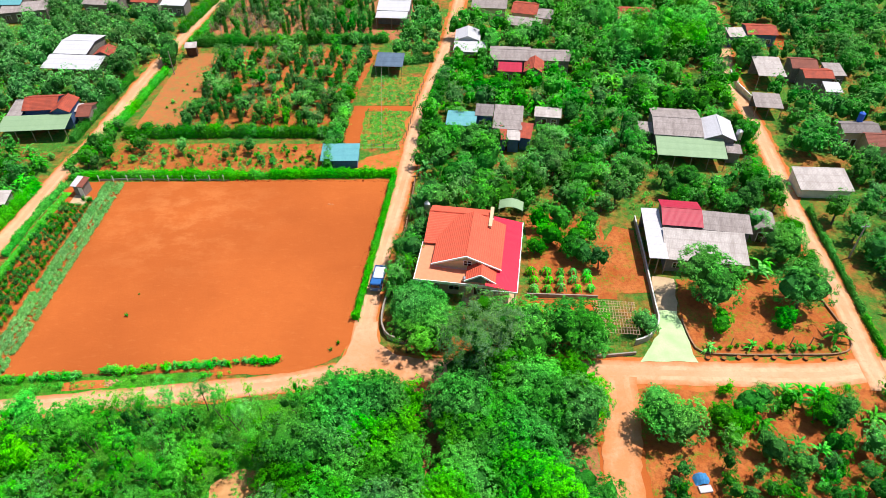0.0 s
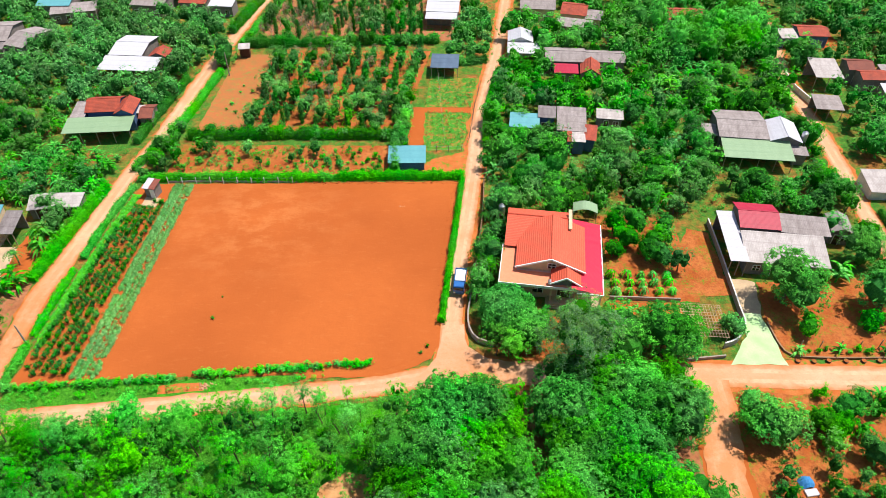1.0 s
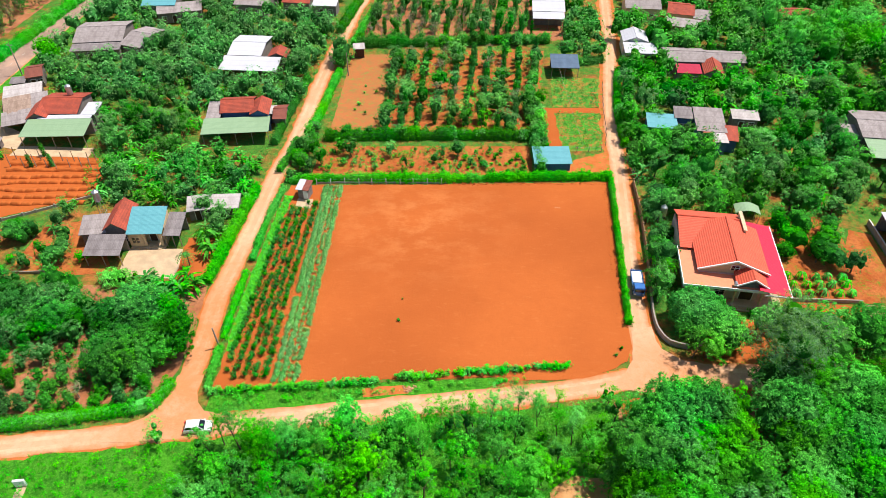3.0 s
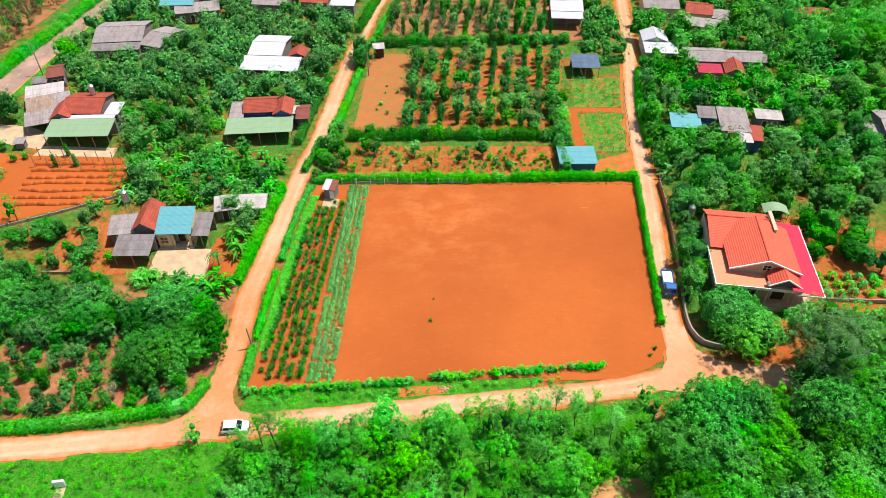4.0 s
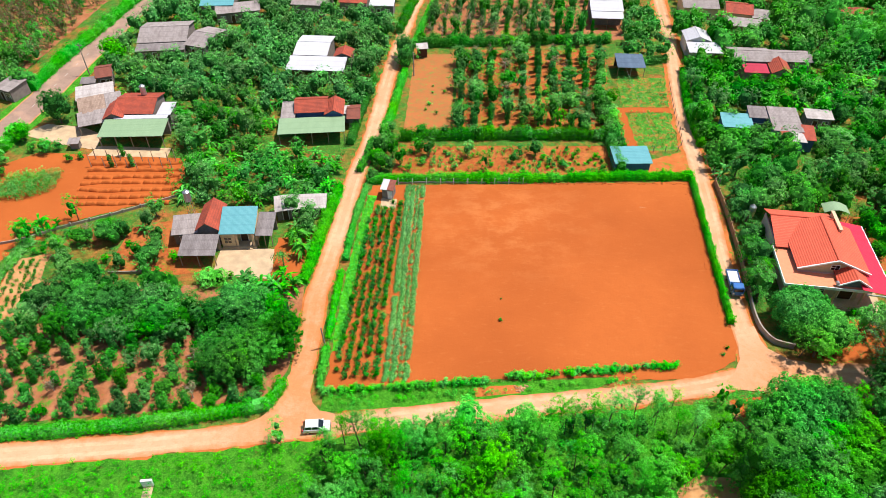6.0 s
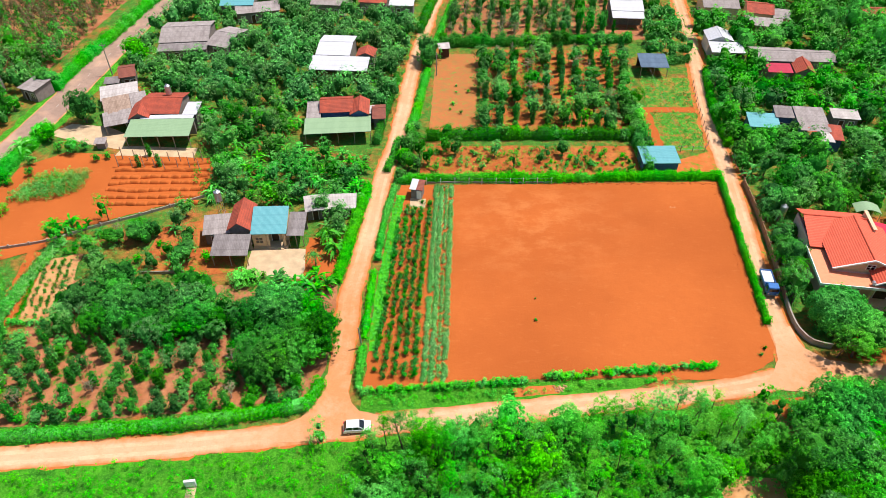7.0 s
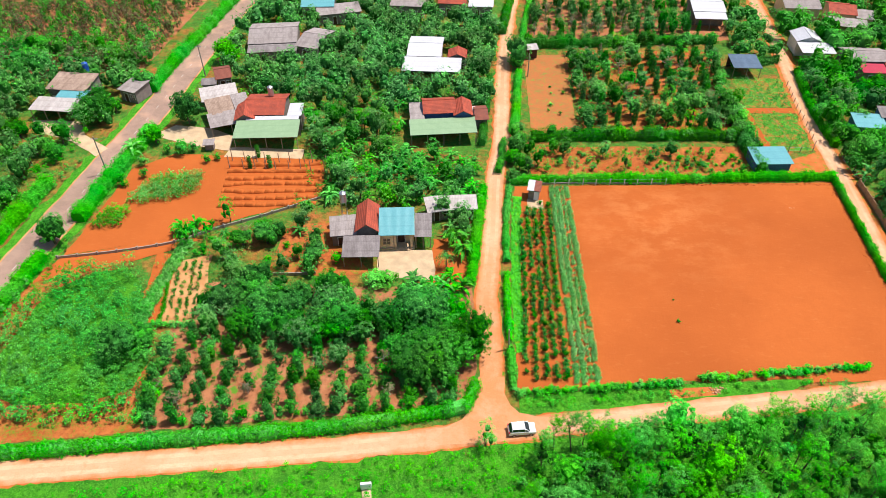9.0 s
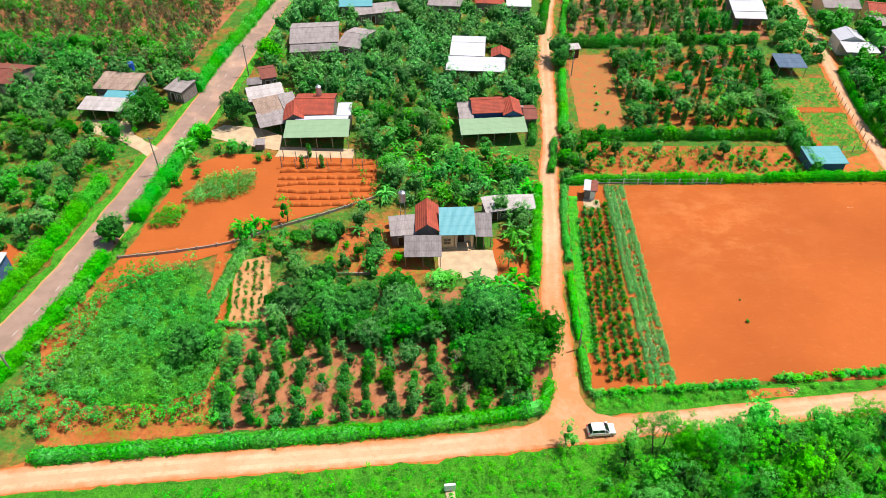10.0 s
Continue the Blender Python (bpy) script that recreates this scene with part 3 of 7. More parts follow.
PLOTS = [
    ([(3.0, 59), (15, 60), (16.8, 107.8), (6.2, 107.6), (4.5, 90)], "soil_field", "red soil bed with rows of young shrubs", 0.04),
    ([(12.6, 163.5), (23.6, 163.8), (21.2, 126.8), (11.4, 126.8)], "soil_bare", "bare reddish plot with thin weeds", 0.04),
    ([(22.5, 126.5), (56, 126.5), (62, 166), (23.8, 166)], "soil_garden", "red soil of a pepper and coffee plantation", 0.035),
    ([(14, 170), (68, 172), (76, 225), (20, 225)], "soil_brown", "red soil of the upper plantation", 0.035),
    ([(10.5, 121.5), (55, 121.5), (53.5, 110.5), (9.6, 110.5)], "soil_garden", "red soil strip with weeds and saplings", 0.035),
    ([(56.5, 119.5), (57.5, 135), (61, 135.5), (61, 119.5)], "soil_field", "bare red vegetable bed", 0.04),
    ([(61, 119.5), (61, 134.5), (71, 134.8), (69.4, 119.8)], "soil_weedy", "weedy green vegetable plot", 0.04),
    ([(61, 137.5), (62, 152), (74, 151), (72, 137.5)], "soil_weedy", "weedy green vegetable plot", 0.04),
    ([(58, 135), (71.5, 135), (72, 137.3), (58.5, 137.3)], "soil_field", "bare red path between vegetable plots", 0.045),
    ([(-48, 51.5), (-4, 57.5), (-2.4, 66), (-2.8, 80), (-50, 80)], "soil_brown", "shaded brown soil of a coffee garden", 0.035),
    ([(-70, 48.5), (-48, 51.5), (-49, 60), (-62, 82), (-73, 82), (-77, 66)], "soil_garden", "weedy red soil of a cassava plot", 0.035),
    ([(-71.5, 85), (-54, 90.5), (-48.5, 94), (-31, 104), (-31.5, 116), (-62, 116), (-68.5, 110)], "soil_field", "open red soil vegetable plot", 0.04),
    ([(-19, 89), (-9.5, 89), (-9, 81.5), (-19, 82.2)], "concrete_pale", "pale concrete house yard", 0.07),
    ([(-9.5, 92), (-4.2, 92), (-3.2, 82), (-5, 78.5), (-9.5, 80)], "soil_field", "red soil yard beside the house", 0.05),
    ([(-37, 82.4), (-26, 82.2), (-20, 83.4), (-24.6, 90), (-27.5, 97), (-36, 94)], "soil_garden", "patchy red soil among trees", 0.05),
    ([(-51.5, 119), (-36.5, 119.5), (-36.5, 116), (-52, 115.5)], "concrete_pale", "pale concrete apron of a house", 0.07),
    ([(-65, 126.5), (-58, 126), (-52, 123.4), (-51.5, 117.6), (-60, 119.4), (-68.6, 122)], "concrete_pale", "pale house forecourt by the road", 0.065),
    ([(-95, 126.4), (-85, 126.4), (-82, 121.5), (-75.8, 117), (-77, 114), (-84, 119), (-92, 121.6)], "concrete_pale", "pale house forecourt by the road", 0.065),
    ([(106.6, 77.2), (112.6, 77.5), (113, 93), (109.5, 94.5), (107.2, 90)], "soil_garden", "bare red soil strip by the wall", 0.036),
    ([(93, 76), (107, 76), (107.4, 98), (93.6, 98)], "soil_garden", "red soil orchard floor", 0.04),
    ([(92, 73.2), (103.5, 73.2), (103.5, 75.8), (92, 75.8)], "soil_field", "red earth yard before the garden", 0.05),
    ([(116, 64.2), (140.5, 64.2), (141.2, 76), (136, 82), (117.5, 80.5), (116, 72)], "soil_garden", "red soil front garden with fruit trees", 0.045),
    ([(104.6, 37), (150, 37), (150, 58.3), (106, 58.6), (105.4, 52)], "soil_garden", "red soil garden with bushes", 0.04),
    ([(98.6, 58.2), (105.8, 58.2), (105.0, 40), (98.4, 40)], "soil_field", "bare red earth beside the lane", 0.02),
    ([(112.4, 72.6), (112.8, 74.8), (113.4, 81.3), (117.2, 80.5), (115.7, 72.6)], "concrete_pale", "pale concrete drive along the wall", 0.09),
    ([(112.6, 73.4), (115.8, 73.4), (115.6, 72.3), (116.2, 63.2), (107.8, 63.2), (111.8, 68.6)], "drive_green", "pale green painted concrete driveway", 0.12),
    ([(76, 73.4), (92, 71.8), (92, 64), (75, 64.5)], "soil_field", "red earth yard in front of the villa", 0.045),
    ([(6, 25), (6, 51), (17, 52.4), (29, 53.8), (45, 55.4), (60, 57), (63, 25)], "grass", "green floor of the young wood", 0.027),
    ([(63, 25), (60, 57), (68, 58.4), (99, 58.6), (99, 25)], "soil_brown", "shaded brown floor of the wood", 0.026),
    ([(-72.5, 58), (-66, 55), (-56, 56), (-51, 58.5), (-50.6, 63), (-53.6, 72), (-57, 79.5), (-60, 82.5), (-65, 81), (-70.5, 76)], "grass", "weedy green floor of the cassava plot", 0.05),
    ([(-74, 78), (-68, 80.4), (-60, 84), (-55.6, 86.4), (-50, 90.2), (-53.6, 90.6), (-71.5, 84.8)], "soil_field", "bare red soil below the plot wall", 0.056),
    ([(-54.8, 69.6), (-50.8, 69.8), (-52.0, 86), (-56.4, 86.6)], "soil_field", "bare red soil strip beside the sandy bed", 0.034),
    ([(49.4, 43.4), (52.6, 45.6), (57.4, 45.2), (58.2, 33), (50, 33)], "sand", "bare sandy clearing in the wood", 0.04),
    ([(3.2, 66), (4.6, 66), (5.2, 81), (6.6, 98), (7.2, 104.4), (5.6, 104.4), (4.8, 97), (3.6, 81)], "grass_lime", "strip of bright lime green grass", 0.05),
    ([(24.5, 59.2), (27, 59.5), (31, 59.8), (31.2, 58.4), (27, 57.9), (24.6, 57.8)], "road_verge", "bare pinkish earth beside the road", 0.05),
    ([(60.5, 57.2), (67, 58), (70, 56.4), (66, 53.4), (61.5, 54)], "soil_field", "red earth bank at the junction", 0.05),
    ([(45, 60.6), (57, 61.0), (63.6, 64.2), (64.6, 67.5), (61, 64.6), (47, 62.4)], "soil_field", "bare red soil at the field corner", 0.046),
    ([(108.4, 48), (113.4, 47.5), (113.6, 41.5), (109.6, 41)], "soil_garden", "bare red clearing round the heap", 0.047),
    ([(150, 166), (170, 166), (170, 178), (152, 178)], "soil_field", "bare red yard", 0.04),
    ([(-130, 60), (-88, 60), (-86, 84), (-98, 90), (-130, 88)], "soil_field", "red soil orchard floor", 0.035),
    ([(-150, 140), (-80, 146), (-72, 225), (-150, 225)], "soil_brown", "red soil of a dry pepper plantation", 0.035),
    ([(-100, 40), (-72, 44.8), (-52, 47.4), (-31.5, 49.6), (-17, 51.4), (-6, 53), (-6, 51.4), (-17, 49.2), (-31, 47.6), (-52, 45.2), (-72, 42.6), (-100, 38)], "grass", "roadside grass", 0.028),
    ([(-130, 30), (-72, 42), (-31, 47), (-2, 50.2), (6, 51), (6, 25), (-130, 18)], "grass", "rough green grass slope below the road", 0.028),
    ([(3, 57.8), (15, 59.6), (40, 61.0), (46, 61.0), (42, 59.2), (29, 57.7), (15, 56.1), (3, 55.0)], "grass", "roadside grass below the field", 0.028),
    ([(-69, 48.4), (-46, 51.4), (-24, 54), (-6, 57), (-5.4, 55.4), (-24, 51.8), (-46, 48.8), (-69, 46)], "grass", "roadside grass below the hedge", 0.045),
    
]
for i, (pts, mat, label, dz) in enumerate(PLOTS):
    patch("plot", pts, mat, dz + 0.0007 * i, 0.35, label, "plot")


# ---------------------------------------------------------------- houses
def slab(name, w, d, ztop, zlow, mat, parent, m, thick=0.07, label=""):
    """A roof pane: ridge edge at y = +d/2, eave at y = -d/2, a little wavy."""
    bm = bmesh.new()
    nu, nv = max(4, int(w / 0.9)), max(3, int(d / 1.5))
    top = []
    for j in range(nv + 1):
        for i in range(nu + 1):
            x, y = w * (i / nu - .5), d * (j / nv - .5)
            z = zlow + (ztop - zlow) * j / nv
            z += 0.03 * noise.noise(Vector((x * .8 + w, y * .8 + d, ztop))) + (0.012 if i % 2 else 0)
            top.append(bm.verts.new((x, y, z)))
    for j in range(nv):
        for i in range(nu):
            k = j * (nu + 1) + i
            bm.faces.new((top[k], top[k + 1], top[k + nu + 2], top[k + nu + 1]))
    ext = bmesh.ops.extrude_face_region(bm, geom=bm.faces[:])
    for v in ext["geom"]:
        if isinstance(v, bmesh.types.BMVert):
            v.co.z += thick
    bmesh.ops.recalc_face_normals(bm, faces=bm.faces)
    ob = part(name, bm, mat, parent, label)
    ob.matrix_basis = m
    return ob


def prism(name, profile, x0, x1, mat, parent, m, label=""):
    """A solid with the outline profile (y, z) from x0 to x1."""
    bm = bmesh.new()
    a = [bm.verts.new((x0, y, z)) for y, z in profile]
    b = [bm.verts.new((x1, y, z)) for y, z in profile]
    bm.faces.new(a)
    bm.faces.new(b[::-1])
    for i in range(len(a)):
        k = (i + 1) % len(a)
        bm.faces.new((a[i], b[i], b[k], a[k]))
    bmesh.ops.recalc_face_normals(bm, faces=bm.faces)
    ob = part(name, bm, mat, parent, label)
    ob.matrix_basis = m
    return ob


def framed(name, x, z0, z1, w, y, parent, m, mat="wood_dark", frame_mat="white_trim"):
    """A door or window leaf in its frame, standing proud of a wall at y facing -y."""
    bm = bmesh.new()
    box(bm, x - w / 2, y - 0.05, z0, x + w / 2, y + 0.02, z1)
    leaf = part(name, bm, mat, parent)
    leaf.matrix_basis = m
    bm = bmesh.new()
    for a in ((x - w / 2 - .09, z0 - .02, x - w / 2, z1 + .09), (x + w / 2, z0 - .02, x + w / 2 + .09, z1 + .09),
              (x - w / 2, z1, x + w / 2, z1 + .09)):
        box(bm, a[0], y - 0.09, a[1], a[2], y + 0.02, a[3])
    if name == "window":
        box(bm, x - .03, y - .08, z0, x + .03, y - .05, z1)
        box(bm, x - w / 2, y - .08, (z0 + z1) / 2 - .03, x + w / 2, y - .05, (z0 + z1) / 2 + .03)
    part("frame", bm, frame_mat, leaf)
    return leaf


HOUSE_RECTS = []


def house(name, label, wings, wall="wall_grey", open_wings=(), category="house"):
    """Wings: roof kind, centre x and y, width, depth, turn, top and eave height, roofing."""
    k0 = wings[0]
    root = thing(name, k0[1], k0[2], None, k0[5], label, category)
    inv = root.matrix_basis.inverted()
    for n, (kind, cx, cy, w, d, yaw, ht, he, mat) in enumerate(wings):
        m = inv @ pose(cx, cy, gz(k0[1]), 0, 0, yaw)
        rm, is_open = mat, n in open_wings
        dep = 2 * d if kind == "gablex" else d
        HOUSE_RECTS.append((cx, cy + (d / 2 if kind == "gablex" else 0), w / 2 + .6, dep / 2 + .6, yaw))
        if kind in ("mono", "flat"):
            slab("roof", w, d, ht, he, rm, root, m)
            prof = [(-d / 2 + .5, 0), (d / 2 - .15, 0), (d / 2 - .15, ht - .03), (-d / 2 + .5, he + (ht - he) * .5 / d - .03)]
            if is_open:
                prism("back_wall", [(d / 2 - .3, 0), (d / 2 - .15, 0), (d / 2 - .15, ht - .05), (d / 2 - .3, ht - .1)], -w / 2 + .3, w / 2 - .3, wall, root, m)
                num = max(3, int(w / 3) + 1)
                for i in range(num):
                    x = -w / 2 + .25 + (w - .5) * i / (num - 1)
                    bm = bmesh.new()
                    cyl(bm, x, -d / 2 + .3, 0, he - .02, 0.08, seg=6)
                    p = part("post", bm, "wood_pale", root)
                    p.matrix_basis = m
                bm = bmesh.new()
                box(bm, -w / 2 + .2, -d / 2 + .24, he - .16, w / 2 - .2, -d / 2 + .36, he - .02)
                p = part("beam", bm, "wood_pale", root)
                p.matrix_basis = m
            else:
                prism("wall", prof, -w / 2 + .3, w / 2 - .3, wall, root, m)
        elif kind == "gablex":
            slab("roof", w, d, ht, he, rm, root, m)
            slab("roof", w, d, ht, he, rm, root, m @ pose(0, d, 0, 0, 0, 180))
            bm = bmesh.new()
            rod(bm, (-w / 2, d / 2, ht + .06), (w / 2, d / 2, ht + .06), .11)
            part("ridge_cap", bm, rm, root).matrix_basis = m
            prism("wall", [(-d / 2 + .45, 0), (1.5 * d - .45, 0), (1.5 * d - .45, he + .1), (d / 2, ht - .06), (-d / 2 + .45, he + .1)], -w / 2 + .35, w / 2 - .35, wall, root, m)
        else:
            rot = pose(0, 0, 0, 0, 0, 90)
            half = m @ pose(w / 4, 0, 0) @ rot
            slab("roof", d, w / 2, ht, he, rm, root, half)
            half = m @ pose(-w / 4, 0, 0, 0, 0, 180) @ rot
            slab("roof", d, w / 2, ht, he, rm, root, half)
            bm = bmesh.new()
            rod(bm, (0, -d / 2, ht + .06), (0, d / 2, ht + .06), .11)
            part("ridge_cap", bm, rm, root).matrix_basis = m
            prism("wall", [(-w / 2 + .4, 0), (w / 2 - .4, 0), (w / 2 - .4, he + .1), (0, ht - .06), (-w / 2 + .4, he + .1)], -d / 2 + .5, d / 2 - .3, wall, root, m @ rot)
        # openings on the side that faces south
        if not is_open and w > 3.5 and kind != "flat":
            y = -d / 2 + (.5 if kind != "gablex" else .45)
            if he < 2.4:
                continue
            framed("door", -w * .12, 0, 2.1, .95, y, root, m)
            framed("window", w * .24, .95, 2.0, 1.1, y, root, m, "glass_dark")
            if w > 7:
                framed("window", -w * .34, .95, 2.0, 1.1, y, root, m, "glass_dark")
    return root


house("house", "long house with green metal porch roof and red tiled main roof", [
    ('mono', -44.1, 121.4, 13.2, 5.7, 2, 3.7, 3.0, 'sheet_green'), ('gablex', -45.6, 128.1, 8.6, 4.5, 1, 5.2, 3.9, 'tile_red'),
    ('flat', -39.2, 128.4, 3.0, 5.3, 2, 3.8, 3.8, 'sheet_white'), ('flat', -43.5, 125.0, 11.0, 1.5, 2, 3.75, 3.75, 'sheet_white'),
    ('mono', -55.0, 130.4, 7.4, 5.6, 24, 4.3, 3.4, 'fibro_brown'), ('gabley', -49.6, 127.4, 4.6, 6.4, 8, 4.9, 3.6, 'tile_red'), ('mono', -51.6, 131.6, 3.4, 6.0, 24, 4.35, 3.6, 'fibro'),
    ('mono', -53.0, 126.2, 8.6, 4.8, 22, 3.5, 2.8, 'fibro'), ('mono', -57.6, 136.2, 8.0, 5.4, 20, 3.9, 3.2, 'fibro_light')],
    "wall_grey", (0, 7))
house("house", "small brown tiled shed beside the asphalt road", [('gablex', -58.5, 144.1, 3.8, 3.2, 20, 3.8, 2.8, 'tile_brown'), ('mono', -61.2, 141.6, 3.4, 2.6, 10, 2.8, 2.4, 'fibro_dark')])
house("house", "house with red tiles, pale green metal porch roof and grey lean-to", [
    ('mono', -7.8, 124.5, 14.0, 5.3, 5, 3.5, 2.9, 'sheet_green'), ('gablex', -8.6, 130.2, 7.2, 3.4, 5, 5.2, 3.8, 'tile_red'),
    ('mono', -13.5, 129.9, 3.1, 6.5, 5, 3.9, 3.4, 'fibro'), ('gabley', -3.6, 130.6, 4.2, 6.4, 3, 5.0, 3.9, 'tile_red')], "wall_blue", (0,))
house("house", "low brown tiled hut by the lane", [('gablex', 0.5, 129.6, 3.0, 3.0, 4, 3.4, 2.5, 'tile_brown'), ('mono', -1.4, 131.6, 1.6, 3.0, 4, 2.9, 2.6, 'fibro_light')])
house("house", "white metal roofed house with small red tiled annex", [
    ('gablex', -12.3, 157.5, 8.5, 5.5, -4, 5.0, 4.1, 'sheet_white'), ('mono', -10.5, 151.7, 14.1, 5.6, -4, 4.0, 3.1, 'sheet_white'),
    ('gabley', -4.3, 156.5, 4.7, 4.6, -4, 4.9, 3.9, 'tile_red')], "wall_grey", (1,))
house("house", "two grey corrugated roofed houses joined together", [
    ('gablex', -50.6, 163.8, 12.2, 6.1, 6, 4.6, 3.2, 'fibro'), ('gablex', -40.9, 161.5, 6.2, 5.6, -18, 4.2, 3.0, 'fibro'), ('mono', -50.0, 158.8, 12.0, 3.4, 6, 3.1, 2.7, 'fibro_dark')])
house("house", "house with teal metal roof and grey porch", [('gablex', -42.4, 186.0, 9.2, 5.4, 3, 4.8, 3.6, 'sheet_teal'), ('mono', -36.5, 183.2, 12.0, 5.6, 14, 3.5, 2.9, 'fibro')])
house("house", "row of grey and red roofed houses", [
    ('gablex', -17.6, 189.7, 9.8, 6.3, -6, 4.6, 3.4, 'fibro'), ('gablex', -5.2, 190.0, 8.0, 4.6, -6, 4.8, 3.6, 'tile_red'), ('mono', 2.8, 189.3, 7.0, 5.3, -4, 3.8, 3.2, 'sheet_white')])
house("house", "roadside house with grey sheet roofs and open porch", [
    ('mono', -89.0, 136.0, 9.4, 6.6, -6, 4.5, 3.8, 'fibro_brown'), ('mono', -87.2, 131.4, 6.6, 2.8, -4, 3.7, 3.4, 'sheet_teal'), ('mono', -89.8, 128.0, 9.6, 4.6, -6, 3.4, 2.8, 'fibro_light')], "wall_grey", (2,))
house("house", "small grey roofed shed beside the asphalt road", [('mono', -76.6, 137.4, 4.8, 5.4, -22, 3.3, 2.9, 'fibro')])
house("house", "pale metal roofed house behind the roadside hedge", [('mono', -92.2, 79.0, 9.6, 4.2, -3, 3.3, 2.8, 'sheet_white')], "wall_blue")
house("house", "brown tiled house among trees", [('gablex', -116.0, 136.9, 10.4, 4.5, -8, 4.2, 3.0, 'tile_brown')])
house("house", "low white walled house under a grey sheet roof", [('mono', 151.3, 105.6, 10.0, 6.4, -3, 3.0, 2.1, 'fibro_light')], "wall_white")
house("house", "small grey roofed outbuilding by the lane", [('gabley', 135.2, 92.3, 3.8, 5.3, -10, 3.8, 3.0, 'fibro')])
house("house", "house with crimson, grey and white sheet roofs", [
    ('gablex', 120.0, 90.8, 6.9, 3.6, -7, 5.6, 4.5, 'sheet_pink'), ('mono', 122.6, 84.8, 13.6, 6.6, -7, 4.4, 3.0, 'fibro_light'),
    ('mono', 127.4, 89.9, 8.2, 4.6, -9, 5.0, 4.4, 'fibro'), ('mono', 114.8, 88.2, 3.1, 12.6, -5, 4.1, 3.5, 'sheet_white')], "wall_grey", (3,))
house("house", "large house with green porch roof and white gabled wing", [
    ('mono', 128.5, 115.3, 13.6, 6.1, -7, 3.8, 3.0, 'sheet_green'), ('gablex', 127.1, 121.1, 10.0, 5.5, -7, 5.0, 4.0, 'fibro'),
    ('gabley', 135.4, 121.0, 6.4, 8.0, -8, 5.2, 3.9, 'sheet_white'), ('mono', 121.1, 123.0, 3.0, 4.0, -7, 3.4, 3.0, 'fibro'), ('mono', 137.4, 115.6, 3.0, 2.9, -7, 2.9, 2.6, 'fibro')], "wall_grey", (0,))
house("house", "grey monopitch shed with dark open front", [('mono', 156.0, 149.0, 6.4, 8.6, -6, 4.4, 3.6, 'fibro_light')], "wall_grey", (0,))
house("house", "low grey shed by the lane", [('mono', 150.8, 134.5, 6.0, 5.6, -8, 3.4, 2.8, 'fibro')], "wall_grey", (0,))
house("house", "cluster of brown and red tiled house wings", [
    ('gablex', 164.6, 149.6, 6.2, 3.0, -4, 4.8, 3.8, 'tile_brown'), ('gablex', 166.2, 145.0, 6.9, 2.6, -2, 4.4, 3.6, 'tile_red'),
    ('mono', 171.4, 148.5, 4.3, 5.5, -3, 3.8, 3.2, 'fibro'), ('mono', 168.0, 140.8, 3.7, 4.2, -8, 3.2, 2.8, 'sheet_white')])
house("house", "brown tiled house behind trees", [('gablex', 165.0, 121.0, 7.9, 2.4, -1, 4.6, 3.8, 'fibro_dark'), ('gablex', 168.0, 117.2, 6.5, 3.2, -4, 4.2, 3.2, 'tile_brown')], "wall_cream")
house("house", "grey and red roofed house with blue walls", [('mono', 154.9, 169.5, 4.5, 4.6, 0, 3.6, 3.0, 'fibro_light'), ('gablex', 161.4, 169.3, 7.9, 3.5, -4, 4.4, 3.4, 'tile_red')], "wall_blue")
house("house", "long white walled house with red tiles", [('gablex', 131.1, 179.4, 10.4, 4.2, -4, 4.6, 3.4, 'tile_red')], "wall_white")
house("house", "grey, crimson and red roofed house cluster", [
    ('gablex', 95.0, 154.6, 10.0, 3.8, -4, 4.6, 3.6, 'fibro'), ('mono', 94.6, 150.0, 5.8, 3.9, -5, 3.5, 3.0, 'sheet_pink'),
    ('gabley', 100.4, 150.2, 4.8, 6.4, -8, 4.6, 3.2, 'tile_red'), ('gablex', 104.8, 154.4, 9.6, 3.2, -4, 4.3, 3.4, 'fibro')])
house("house", "white gabled house with flat white annex by the lane", [('gabley', 85.0, 166.8, 6.5, 6.4, -4, 4.8, 3.6, 'sheet_white'), ('mono', 85.4, 160.8, 8.2, 5.3, -4, 3.5, 3.1, 'sheet_white')], "wall_white", (1,))
house("house", "red tiled house with grey porches", [
    ('gablex', 91.5, 186.6, 9.9, 5.0, -6, 4.8, 3.6, 'fibro'), ('gablex', 101.0, 182.4, 7.2, 4.2, -14, 4.8, 3.6, 'tile_red'),
    ('mono', 100.2, 176.2, 9.6, 4.8, -16, 3.4, 2.9, 'fibro'), ('mono', 106.3, 180.4, 4.5, 5.2, -18, 3.9, 3.3, 'fibro')], "wall_cream", (2,))
house("house", "grey and red roofed house with blue walls", [
    ('mono', 92.5, 126.0, 6.2, 8.4, -7, 4.3, 3.4, 'fibro'), ('mono', 87.6, 128.8, 3.9, 4.0, -7, 4.2, 3.6, 'fibro_dark'), ('mono', 82.6, 126.4, 6.4, 5.0, -7, 3.6, 3.0, 'sheet_teal'),
    ('mono', 91.0, 120.8, 1.9, 4.6, -4, 3.5, 3.0, 'tile_red'), ('mono', 95.9, 121.4, 2.6, 5.0, -12, 3.7, 3.0, 'tile_red'), ('flat', 93.2, 120.2, 2.8, 4.4, -6, 3.3, 3.2, 'fibro_light')], "wall_blue")
house("house", "low pale roofed shed among trees", [('mono', 101.4, 129.4, 5.8, 3.6, -8, 3.2, 2.8, 'fibro_light')])
